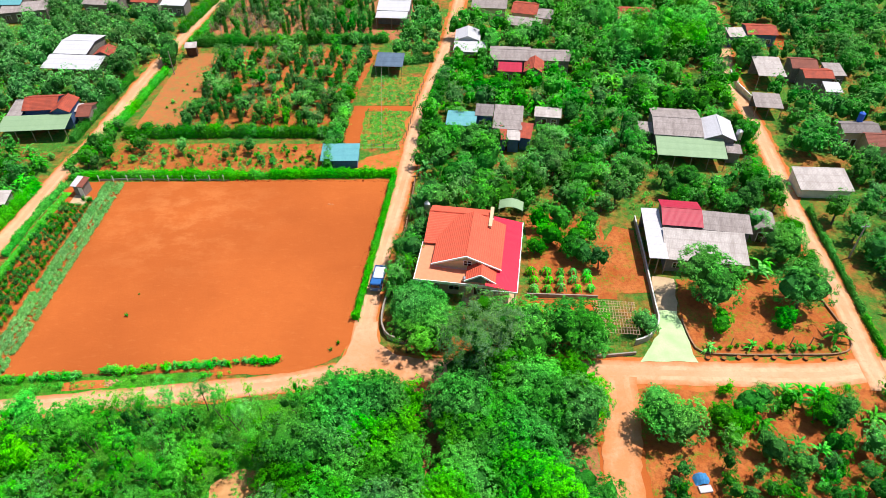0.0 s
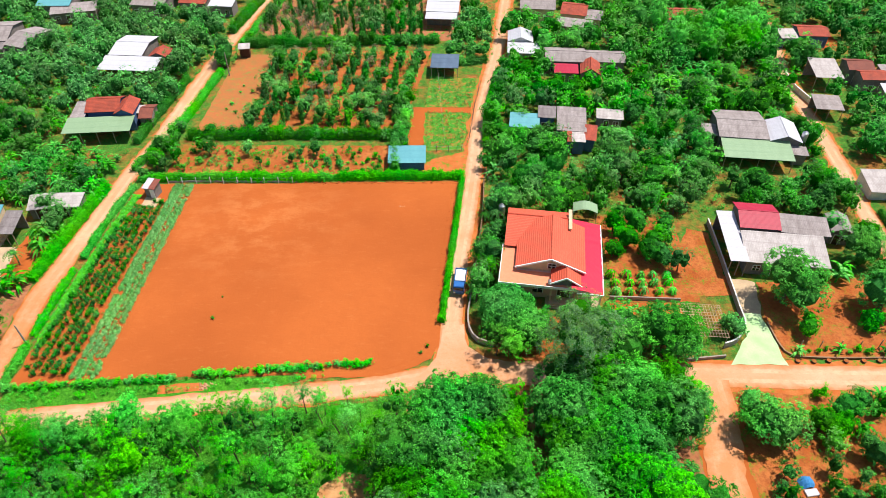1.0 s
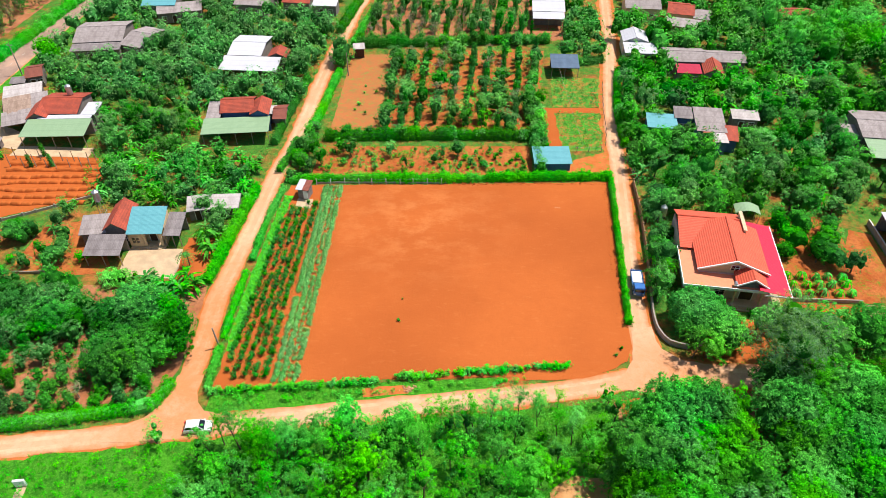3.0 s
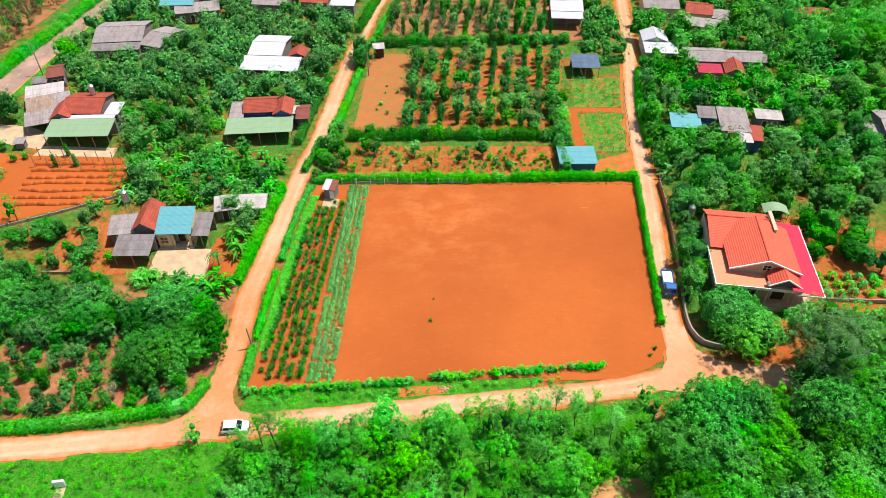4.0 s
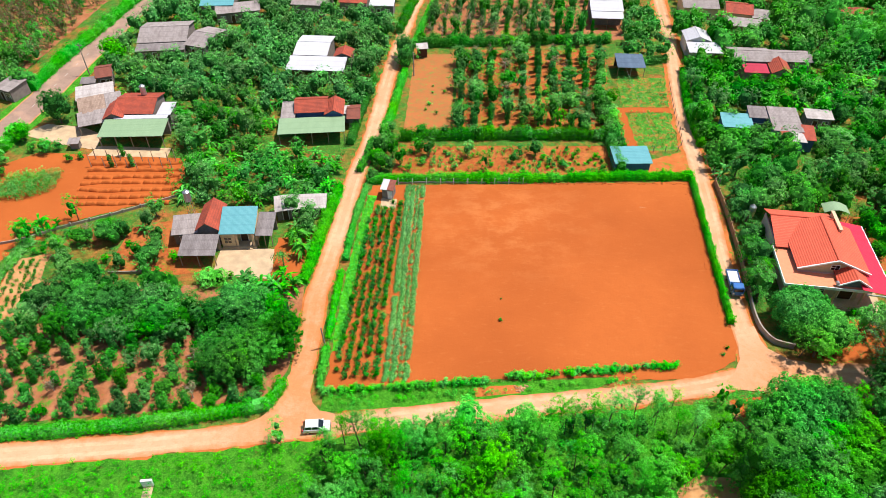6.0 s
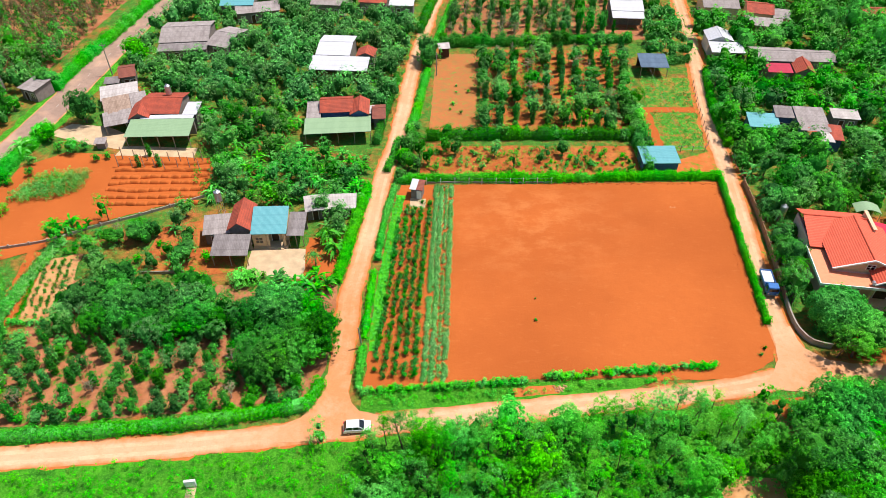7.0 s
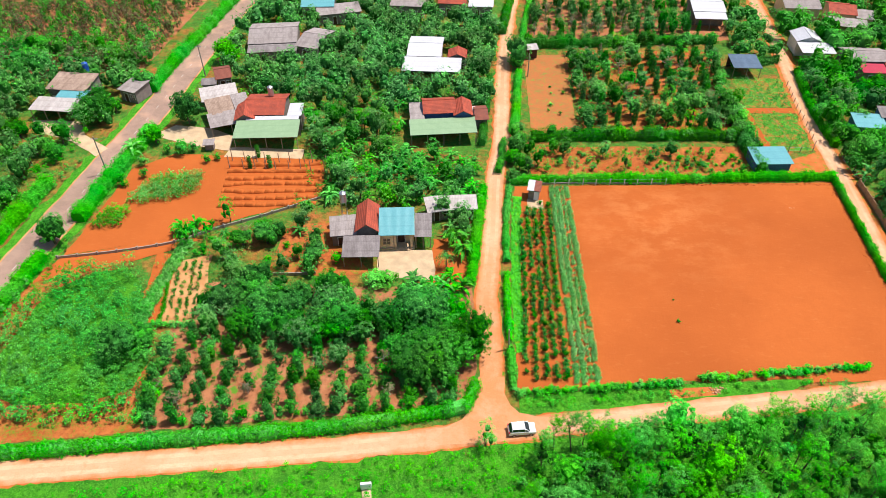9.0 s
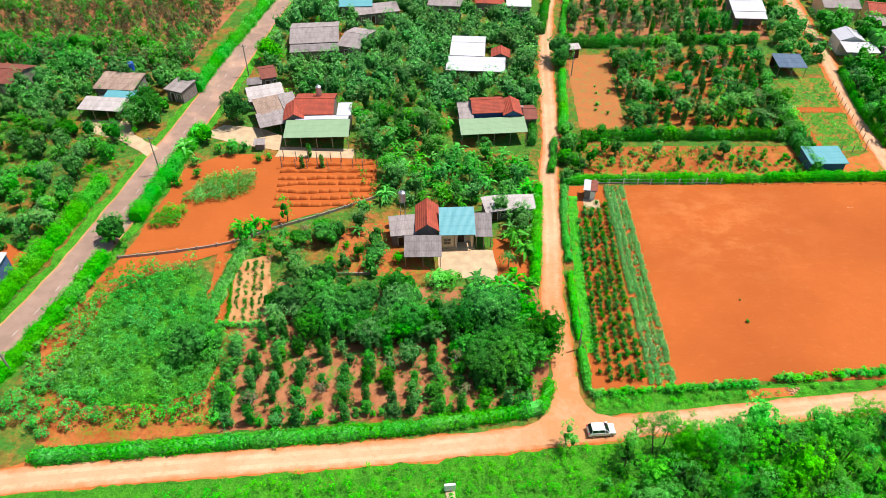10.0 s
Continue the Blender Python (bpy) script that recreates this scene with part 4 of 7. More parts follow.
house("house", "white roofed house at the plantation edge", [('gablex', 65.0, 184.5, 9.0, 5.0, -4, 4.6, 3.7, 'sheet_white'), ('mono', 64.6, 180.2, 8.6, 3.4, -4, 3.6, 3.1, 'sheet_white')], "wall_grey", (1,))
house("shed", "tiny grey block shed on the house forecourt", [('mono', -55.5, 118.2, 2.3, 2.0, 4, 1.8, 1.5, 'fibro')], "wall_grey", (), "shed")
house("shed", "shade shelter roofed with dark blue netting", [('mono', 65.6, 154.5, 6.8, 6.6, -3, 3.1, 2.7, 'net')], "wood_dark", (0,), "shed")
house("shed", "shed with teal metal roof at the field corner", [('mono', 57.9, 114.9, 7.6, 5.6, 1, 2.5, 2.05, 'sheet_teal')], "wall_blue", (), "shed")
house("shed", "small brown brick hut with pale roof", [('mono', 14.6, 162.6, 3.0, 2.6, 8, 3.0, 2.6, 'fibro_light')], "wood_dark", (), "shed")


# ---------------------------------------------------------------- plants


def small_leaves(V, rng):
    """Part each four-cornered leaf into two slim pointed ones, set crosswise and a little apart. Returns leaves x 3 x 3."""
    c = V.mean(1)
    A, B = (V[:, 2] - V[:, 0]) * .5, (V[:, 3] - V[:, 1]) * .5
    la, lb = np.linalg.norm(A, axis=1, keepdims=True), np.linalg.norm(B, axis=1, keepdims=True)
    a, b = A / np.maximum(la, 1e-6), B / np.maximum(lb, 1e-6)
    d = rng.normal(size=c.shape) * la * .3
    one = np.stack([c + d - A, c + d + A, c + d + B * 1.1], 1)
    two_ = np.stack([c - d - b * la, c - d + b * la, c - d - a * lb * 1.1], 1)
    return np.concatenate([one, two_])


def leaf_mesh(name, V, materials, indices):
    """A mesh of loose small leaves; pieces with the index 2 stay whole, as the inner mass."""
    rng = np.random.default_rng(len(V))
    whole = V[indices == 2]
    T = small_leaves(V[indices != 2], rng)
    idx = np.concatenate([indices[indices != 2]] * 2 + [np.full(len(whole), 2)])
    n, m = len(T), len(whole)
    me = bpy.data.meshes.new(name)
    me.vertices.add(3 * n + 4 * m)
    me.vertices.foreach_set("co", np.concatenate([T.reshape(-1), whole.reshape(-1)]).astype(np.float32))
    me.loops.add(3 * n + 4 * m)
    me.loops.foreach_set("vertex_index", np.arange(3 * n + 4 * m, dtype=np.int32))
    me.polygons.add(n + m)
    me.polygons.foreach_set("loop_start", np.concatenate([np.arange(n) * 3, 3 * n + np.arange(m) * 4]).astype(np.int32))
    for mt in materials:
        me.materials.append(MATS[mt])
    me.polygons.foreach_set("material_index", idx.astype(np.int32))
    me.update(calc_edges=True)
    return me


def quads_mesh(name, V, materials, indices=None):
    """A mesh of loose four-cornered leaves. V: leaves x 4 x 3."""
    n = len(V)
    me = bpy.data.meshes.new(name)
    me.vertices.add(4 * n)
    me.vertices.foreach_set("co", V.astype(np.float32).ravel())
    me.loops.add(4 * n)
    me.loops.foreach_set("vertex_index", np.arange(4 * n, dtype=np.int32))
    me.polygons.add(n)
    me.polygons.foreach_set("loop_start", np.arange(0, 4 * n, 4, dtype=np.int32))
    for mt in materials:
        me.materials.append(MATS[mt])
    if indices is not None:
        me.polygons.foreach_set("material_index", indices.astype(np.int32))
    me.update(calc_edges=True)
    return me


def leaf_cards(C, N, size, rng, slim=0.6, droop=0.0):
    """Leaves at the points C that face along N."""
    n = len(C)
    N = N / np.maximum(np.linalg.norm(N, axis=1, keepdims=True), 1e-6)
    A = np.cross(N, rng.normal(size=(n, 3)))
    A /= np.maximum(np.linalg.norm(A, axis=1, keepdims=True), 1e-6)
    B = np.cross(N, A)
    s = size * rng.uniform(0.6, 1.3, (n, 1))
    A, B = A * s, B * s * slim
    tip = np.zeros((n, 3))
    tip[:, 2] = -droop * s[:, 0]
    return np.stack([C - A, C - B * 1.0 + A * .1, C + A + tip, C + B * 1.0 + A * .1], 1)


LOBES = []


def inner_mass(rng, L, share, n):
    """Added filler inside each lobe of a crown: rough closed lumps for close twigs and shaded leaves."""
    g = np.linspace(-1, 1, n + 1)
    Q = []
    for x, y, z, r, h in L:
        V = {}
        for axis in range(3):
            for sg in (-1, 1):
                for i in range(n):
                    for j in range(n):
                        q = []
                        for a, b in ((i, j), (i + 1, j), (i + 1, j + 1), (i, j + 1)):
                            p = [0, 0, 0]
                            p[axis], p[(axis + 1) % 3], p[(axis + 2) % 3] = sg, g[a], g[b]
                            key = tuple(p)
                            if key not in V:
                                d = np.array(p) / np.linalg.norm(p) * share * rng.uniform(.76, 1.16)
                                V[key] = np.array([x + d[0] * r, y + d[1] * r, max(.12, z + d[2] * h)])
                            q.append(V[key])
                        Q.append(q if sg > 0 else q[::-1])
    return np.array(Q)


def crown(rng, R, H, z0, clumps, per, leaf, lumps=5, slim=0.6, up=0.4, hollow=0.8):
    """A crown of leaf clumps on the outside of several overlapping lobes. R: radius, H: height, z0: its foot."""
    L = []
    for k in range(lumps):
        a = rng.uniform(0, 2 * np.pi)
        r = R * rng.uniform(0.15, 0.55) if k else 0
        L.append((r * np.cos(a), r * np.sin(a), z0 + H * (rng.uniform(.28, .68) if k else .52), R * rng.uniform(.45, .68), H * rng.uniform(.28, .42)))
    L = np.array(L)
    LOBES[:] = [L]
    most = clumps * 4
    pick = L[rng.choice(lumps, most, p=L[:, 3] ** 2 / np.sum(L[:, 3] ** 2))]
    d = rng.normal(size=(most, 3))
    d[:, 2] = np.where(d[:, 2] < -0.6, -d[:, 2], d[:, 2])
    d /= np.linalg.norm(d, axis=1, keepdims=True)
    rad = rng.uniform(hollow, 1.08, (most, 1))
    C = pick[:, :3] + d * rad * pick[:, [3, 3, 4]]
    # leave out what other lobes cover
    if hollow > .6:
        deep = np.min(np.sum(((C[:, None] - L[None, :, :3]) / L[None, :, [3, 3, 4]]) ** 2, 2), 1)
        order = np.argsort(deep < .62, kind="stable")[:clumps]
    else:
        order = np.arange(clumps)
    C, d = C[order], d[order]
    n = clumps * per
    cs = rng.uniform(.6, 1.3, (clumps, 1)) * leaf * 2.3
    out = np.repeat(d, per, 0)
    off = rng.normal(size=(n, 3)) + out * .8 + np.array([0, 0, .35])
    off /= np.linalg.norm(off, axis=1, keepdims=True)
    ball = off * rng.uniform(.7, 1.05, (n, 1)) * np.repeat(cs, per, 0) * np.array([1, 1, .8])
    P = np.repeat(C, per, 0) + ball
    N = out * .45 + off * 1.0 + rng.normal(size=(n, 3)) * .2 + np.array([0, 0, up])
    return leaf_cards(P, N, leaf * .84, rng, slim)


def trunk_mesh(name, rng, height, r, spread, limbs=5, mat="bark"):
    bm = bmesh.new()
    top = Vector((rng.uniform(-.1, .1) * height, rng.uniform(-.1, .1) * height, height * .62))
    rod(bm, (0, 0, -0.1), top, r, r * .55, 6)
    for i in range(limbs):
        a = 2 * np.pi * i / limbs + rng.uniform(-.4, .4)
        s = top * rng.uniform(.5, .95)
        e = s + Vector((np.cos(a) * spread, np.sin(a) * spread, height * rng.uniform(.12, .32)))
        rod(bm, s, e, r * .42, r * .12, 4)
    me = bpy.data.meshes.new(name)
    bm.to_mesh(me)
    bm.free()
    me.materials.append(MATS[mat])
    return me


KINDS = {}
MASS = {"acacia": .36, "feather": .3, "big": .66, "bigdark": .66, "dry": 0, "shrub": .7, "round": .86, "slender": 0}


def kind(name, variants, build, label, category, whole=False):
    """Build a few variants of a plant, to be copied."""
    KINDS[name] = []
    for v in range(variants):
        rng = np.random.default_rng(hash_of(name) + v)
        LOBES.clear()
        trunk, leaves, mats, idx = build(rng)
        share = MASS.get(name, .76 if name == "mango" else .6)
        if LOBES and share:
            # filler lumps close the crown; their dark green paints the shaded gaps, except in wood
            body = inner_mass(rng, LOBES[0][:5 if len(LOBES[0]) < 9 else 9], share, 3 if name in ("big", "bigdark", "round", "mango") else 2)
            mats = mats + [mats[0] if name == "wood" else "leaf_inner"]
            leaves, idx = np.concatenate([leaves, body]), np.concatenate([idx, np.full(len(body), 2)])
        KINDS[name].append((trunk, (quads_mesh if name in ("banana", "palm", "cactus") else leaf_mesh)("crown", leaves, mats, idx), label, category, leaves, idx, mats))


def hash_of(s):
    return sum(ord(ch) * (i + 3) for i, ch in enumerate(s))


def two(rng, n, share):
    return (rng.random(n) < share).astype(int)


def b_mango(rng):
    L = crown(rng, 2.6, 4.7, .05, 60, 11, .175, 8)
    return trunk_mesh("trunk", rng, 4.2, .2, 1.5), L, ["leaf_mango", "leaf_acacia"], two(rng, len(L), .15)


def b_wood(rng):
    L = crown(rng, 2.4, 5.6, .4, 72, 11, .18, 7, .7)
    return trunk_mesh("trunk", rng, 5.2, .2, 1.4), L, ["leaf_acacia", "leaf_mango"], two(rng, len(L), .3)


def b_acacia(rng):
    L = crown(rng, 1.9, 5.0, .5, 46, 11, .165, 7, .4, .4, .62)
    return trunk_mesh("trunk", rng, 4.8, .1, .9), L, ["leaf_acacia", "leaf_hedge"], two(rng, len(L), .25)


def b_feather(rng):
    L = crown(rng, 5.0, 9.0, 4.0, 300, 20, .21, 13, .26, .2, .35)
    return trunk_mesh("trunk", rng, 12.0, .3, 3.2, 9), L, ["leaf_olive", "leaf_grey"], two(rng, len(L), .45)


def b_big(rng):
    L = crown(rng, 4.0, 7.0, .5, 185, 11, .21, 12, .7)
    return trunk_mesh("trunk", rng, 6.4, .26, 2.4, 6), L, ["leaf_mango", "leaf_acacia"], two(rng, len(L), .3)


def b_bigdark(rng):
    L = crown(rng, 3.8, 6.8, .5, 175, 11, .21, 12, .7)
    return trunk_mesh("trunk", rng, 6.2, .26, 2.4, 6), L, ["leaf_dark", "leaf_mango"], two(rng, len(L), .5)


def b_coffee(rng):
    L = crown(rng, 1.2, 2.6, .1, 24, 11, .15, 4, .6)
    return trunk_mesh("trunk", rng, 2.2, .07, .6, 4), L, ["leaf_dark", "leaf_mango"], two(rng, len(L), .3)


def b_column(rng):
    n = 380
    z = rng.uniform(.15, 3.9, n)
    r = rng.uniform(.2, .66, n) * (1 - .35 * np.abs(z / 3.7 - .45))
    a = rng.uniform(0, 2 * np.pi, n)
    C = np.stack([r * np.cos(a), r * np.sin(a), z], 1)
    N = np.stack([np.cos(a), np.sin(a), rng.uniform(0, .8, n)], 1) + rng.normal(size=(n, 3)) * .4
    L = leaf_cards(C, N, .2, rng)
    return trunk_mesh("trunk", rng, 5.0, .09, .25, 3), L, ["leaf_dark", "leaf_shrub"], two(rng, n, .4)


def b_far(rng):
    L = crown(rng, 2.3, 4.8, .05, 48, 9, .18, 6, .65)
    return trunk_mesh("trunk", rng, 4.2, .17, 1.2, 3), L, ["leaf_garden", "leaf_acacia"], two(rng, len(L), .35)


def b_fargrey(rng):
    L = crown(rng, 2.0, 4.4, .15, 44, 9, .19, 6, .5)
    return trunk_mesh("trunk", rng, 4.4, .15, 1.2, 4), L, ["leaf_olive", "leaf_garden"], two(rng, len(L), .4)


def b_round(rng):
    n = 4600
    d = rng.normal(size=(n, 3))
    d[:, 2] = np.abs(d[:, 2]) * 1.0 - .25
    d /= np.linalg.norm(d, axis=1, keepdims=True)
    rad = 1 + .12 * np.sin(d[:, :1] * 9) * np.sin(d[:, 1:2] * 8 + 1) + rng.normal(size=(n, 1)) * .05
    C = d * rad * np.array([2.9, 2.9, 2.7]) + np.array([0, 0, 2.1])
    L = leaf_cards(C, d + rng.normal(size=(n, 3)) * .45 + np.array([0, 0, .3]), .19, rng)
    LOBES[:] = [np.array([[0, 0, 2.1, 2.9, 2.7]])]
    return trunk_mesh("trunk", rng, 3.2, .2, 1.2), L, ["leaf_dome", "leaf_mango"], two(rng, n, .2)


def b_banana(rng):
    V, T = [], []
    for k in range(18):
        a, ln, base = rng.uniform(0, 6.28), rng.uniform(1.2, 2.3), rng.uniform(.6, 1.9)
        prev = None
        for s in range(6):
            t = s / 5
            c = np.array([np.cos(a), np.sin(a), 0]) * ln * t
            c[2] = base + 1.5 * t - 1.75 * t * t
            w = .16 * np.sin(np.pi * min(1, .15 + .85 * t)) + .02
            side = np.array([-np.sin(a), np.cos(a), 0]) * w
            if prev is not None:
                V.append([prev[0] - prev[1], c - side, c + side, prev[0] + prev[1]])
            prev = (c, side)
    bm = bmesh.new()
    rod(bm, (0, 0, -.1), (0.03, 0, 1.9), .13, .08, 7)
    me = bpy.data.meshes.new("stem")
    bm.to_mesh(me)
    bm.free()
    me.materials.append(MATS["leaf_banana"])
    L = np.array(V)
    return me, L, ["leaf_banana", "leaf_acacia"], two(rng, len(L), .3)


def b_palm(rng):
    V = []
    for k in range(13):
        a, ln = 2 * np.pi * k / 13 + rng.uniform(-.2, .2), rng.uniform(1.9, 2.5)
        prev = None
        for s in range(9):
            t = s / 8
            c = np.array([np.cos(a), np.sin(a), 0]) * ln * t
            c[2] = 3.3 + 1.0 * t - 1.9 * t * t
            if prev is not None:
                for sg in (-1, 1):
                    side = np.array([-np.sin(a), np.cos(a), -.5]) * sg * .5 * (1 - .7 * t)
                    V.append([prev, prev + (c - prev) * .45, c * .5 + prev * .5 + side + np.array([0, 0, -.1]), prev + side * .8])
            prev = c
    bm = bmesh.new()
    rod(bm, (0, 0, -.1), (0.1, 0.05, 3.35), .14, .09, 7)
    me = bpy.data.meshes.new("stem")
    bm.to_mesh(me)
    bm.free()
    me.materials.append(MATS["bark"])
    L = np.array(V)
    return me, L, ["leaf_dark", "leaf_mango"], two(rng, len(L), .4)


def b_shrub(rng):
    L = crown(rng, .48, .95, .02, 8, 9, .12, 3, .6)
    return trunk_mesh("stem", rng, .7, .03, .2, 3), L, ["leaf_shrub", "leaf_dark"], two(rng, len(L), .3)


def b_bush(rng):
    L = crown(rng, .95, 1.7, .02, 20, 11, .15, 4, .6)
    return trunk_mesh("stem", rng, 1.2, .04, .5, 4), L, ["leaf_mango", "leaf_hedge"], two(rng, len(L), .35)


def b_dry(rng):
    L = crown(rng, 1.5, 3.4, .6, 24, 9, .17, 5, .5, .3, .2)
    return trunk_mesh("trunk", rng, 4.0, .1, 1.3, 7, "twig_pale"), L, ["leaf_dry", "leaf_olive"], two(rng, len(L), .3)


kind("mango", 4, b_mango, "dense round green fruit tree on red soil", "tree")
kind("wood", 5, b_wood, "tall leafy bright green tree of the wood", "tree")
kind("acacia", 5, b_acacia, "slender young light green tree", "tree")
kind("big", 4, b_big, "large spreading bright green tree of the wood", "tree")
kind("bigdark", 3, b_bigdark, "large dark olive green tree of the wood", "tree")
kind("feather", 2, b_feather, "tall feathery grey-green tree", "tree")
kind("coffee", 4, b_coffee, "dark green coffee bush in a row", "bush")
kind("column", 4, b_column, "pepper vine climbing a living post", "vine")
kind("far", 6, b_far, "leafy green garden tree among houses", "tree")
kind("fargrey", 4, b_fargrey, "grey-green garden tree with open crown", "tree")
kind("round", 2, b_round, "broad dome-shaped dark green tree", "tree")
kind("banana", 4, b_banana, "banana plant with broad arching leaves", "banana plant")
kind("palm", 2, b_palm, "small palm with drooping fronds", "palm")
kind("shrub", 4, b_shrub, "small dark green shrub in a row", "shrub")
kind("bush", 4, b_bush, "leafy green bush on red soil", "bush")
def b_cactus(rng):
    V = []
    for k in range(26):
        a, ln = rng.uniform(0, 6.28), rng.uniform(.7, 1.15)
        prev = None
        for q in range(5):
            t = q / 4
            c = np.array([np.cos(a), np.sin(a), 0]) * ln * t
            c[2] = 1.25 + .75 * t - 1.5 * t * t
            side = np.array([-np.sin(a), np.cos(a), .3]) * .09
            if prev is not None:
                V.append([prev - side, c - side, c + side, prev + side])
            prev = c
    bm = bmesh.new()
    rod(bm, (0, 0, -.1), (0, 0, 1.4), .1, .1, 6)
    me = bpy.data.meshes.new("post")
    bm.to_mesh(me)
    bm.free()
    me.materials.append(MATS["block_grey"])
    L = np.array(V)
    return me, L, ["leaf_banana", "leaf_lime"], two(rng, len(L), .5)


def b_lime(rng):
    L = crown(rng, 1.5, 1.9, .1, 34, 14, .2, 5, .6)
    return trunk_mesh("stem", rng, 1.2, .05, .5, 4), L, ["leaf_lime", "leaf_hedge"], two(rng, len(L), .2)


def b_hedgelet(rng):
    L = crown(rng, .66, 1.0, .0, 13, 10, .12, 3, .65)
    return trunk_mesh("stem", rng, .6, .03, .25, 3), L, ["leaf_hedge", "leaf_lime"], two(rng, len(L), .3)


def b_slender(rng):
    L = crown(rng, 1.75, 6.6, 1.2, 92, 13, .15, 12, .3, .15, .3)
    return trunk_mesh("trunk", rng, 7.6, .09, .9, 8), L, ["leaf_acacia", "leaf_hedge"], two(rng, len(L), .3)


kind("hedgelet", 4, b_hedgelet, "small rounded bright green hedge bush", "bush")
kind("slender", 4, b_slender, "tall slender feathery light green tree", "tree")
kind("cactus", 3, b_cactus, "dragon fruit plant draped over a concrete post", "dragon fruit")
kind("lime", 1, b_lime, "bright lime green spreading bush", "bush")
kind("dry", 3, b_dry, "half-bare dry tree with pale twigs", "tree")
NAMES = {"hedgelet": "hedge_bush", "slender": "slender_tree", "big": "large_tree", "bigdark": "large_tree", "mango": "fruit_tree", "wood": "tree", "acacia": "young_tree", "feather": "feathery_tree", "coffee": "coffee_bush", "column": "pepper_vine",
         "far": "garden_tree", "fargrey": "shade_tree", "round": "dome_tree", "banana": "banana_plant", "palm": "palm", "shrub": "shrub", "bush": "bush", "dry": "dry_tree", "cactus": "dragon_fruit", "lime": "bush"}
PLANTED = []


def plant(kd, x, y, s=1.0, sz=None, group="", label=""):
    """One plant as a thing: a stem with its crown."""
    stem, leaves, lab, cat = KINDS[kd][random.randrange(len(KINDS[kd]))][:4]
    root = new(NAMES[kd], stem)
    root.matrix_basis = Matrix.LocRotScale((x, y, gz(x)), Euler((0, 0, random.uniform(0, 6.28))), (s, s, s if sz is None else sz))
    tagged(root, label or lab, cat, group)
    top = new("crown", leaves)
    top.parent = root
    PLANTED.append((x, y, 0.8 * s))
    return root


def near_road(x, y, extra=0.8):
    for pts, w in ROADS.values():
        for (ax, ay), (bx, by) in zip(pts, pts[1:]):
            dx, dy = bx - ax, by - ay
            t = max(0, min(1, ((x - ax) * dx + (y - ay) * dy) / (dx * dx + dy * dy)))
            if math.hypot(x - ax - t * dx, y - ay - t * dy) < w / 2 + extra:
                return True
    return False


def in_house(x, y, extra=0.6, front=True):
    for cx, cy, hw, hd, yaw in HOUSE_RECTS:
        a = radians(-yaw)
        dx, dy = x - cx, y - cy
        u, v = dx * math.cos(a) - dy * math.sin(a), dx * math.sin(a) + dy * math.cos(a)
        if abs(u) < hw + extra and abs(v) < hd + extra:
            return True
        # keep the south front in view
        if front and abs(u) < hw * .95 and -hd - (3.4 if cy < 140 else 3.8) < v < 0:
            return True
    return False


def inside(x, y, poly):
    r = False
    for (ax, ay), (bx, by) in zip(poly, poly[1:] + poly[:1]):
        if (ay > y) != (by > y) and x < (bx - ax) * (y - ay) / (by - ay) + ax:
            r = not r
    return r


CLEAR = [FIELD] + [p[0] for p in PLOTS if p[2].startswith(("pale", "bare", "open", "weedy green", "red soil yard", "red earth yard", "bare red", "red soil bed"))]


def scatter(poly, spacing, kinds, smin, smax, group="", avoid=0.8, jitter=0.42, seed=1, keep=1.0, clear=True, houses=0.6):
    """Plants over a plot at about the given spacing, off the roads, houses and bare plots. kinds: name to share."""
    rnd = random.Random(seed)
    names, shares = list(kinds), list(kinds.values())
    x0, x1 = min(p[0] for p in poly), max(p[0] for p in poly)
    y0, y1 = min(p[1] for p in poly), max(p[1] for p in poly)
    row = 0
    y = y0
    while y < y1:
        x = x0 + (spacing / 2 if row % 2 else 0)
        while x < x1:
            px, py = x + rnd.uniform(-1, 1) * jitter * spacing, y + rnd.uniform(-1, 1) * jitter * spacing
            kd, s = rnd.choices(names, shares)[0], rnd.uniform(smin, smax)
            go = rnd.random() < keep
            x += spacing
            if not go or not inside(px, py, poly) or near_road(px, py, avoid) or in_house(px, py, houses):
                continue
            if clear and any(inside(px, py, c) for c in CLEAR):
                continue
            plant(kd, px, py, s, s * rnd.uniform(.85, 1.2), group)
        y += spacing * .87
        row += 1


def stuff(name, mats, pieces, label, category):
    """Many plants joined into one mesh: pieces are (leaves, x, y, scale, turn)."""
    V, I = [], []
    for (L, idx), x, y, s, a in pieces:
        ca, sa = math.cos(a) * s, math.sin(a) * s
        Q = np.empty_like(L)
        Q[..., 0] = L[..., 0] * ca - L[..., 1] * sa + x
        Q[..., 1] = L[..., 0] * sa + L[..., 1] * ca + y
        Q[..., 2] = L[..., 2] * s + gz(x)
        V.append(Q)
        I.append(idx)
    ob = new(name, leaf_mesh(name, np.concatenate(V), mats, np.concatenate(I)))
    return tagged(ob, label, category, kind="stuff")


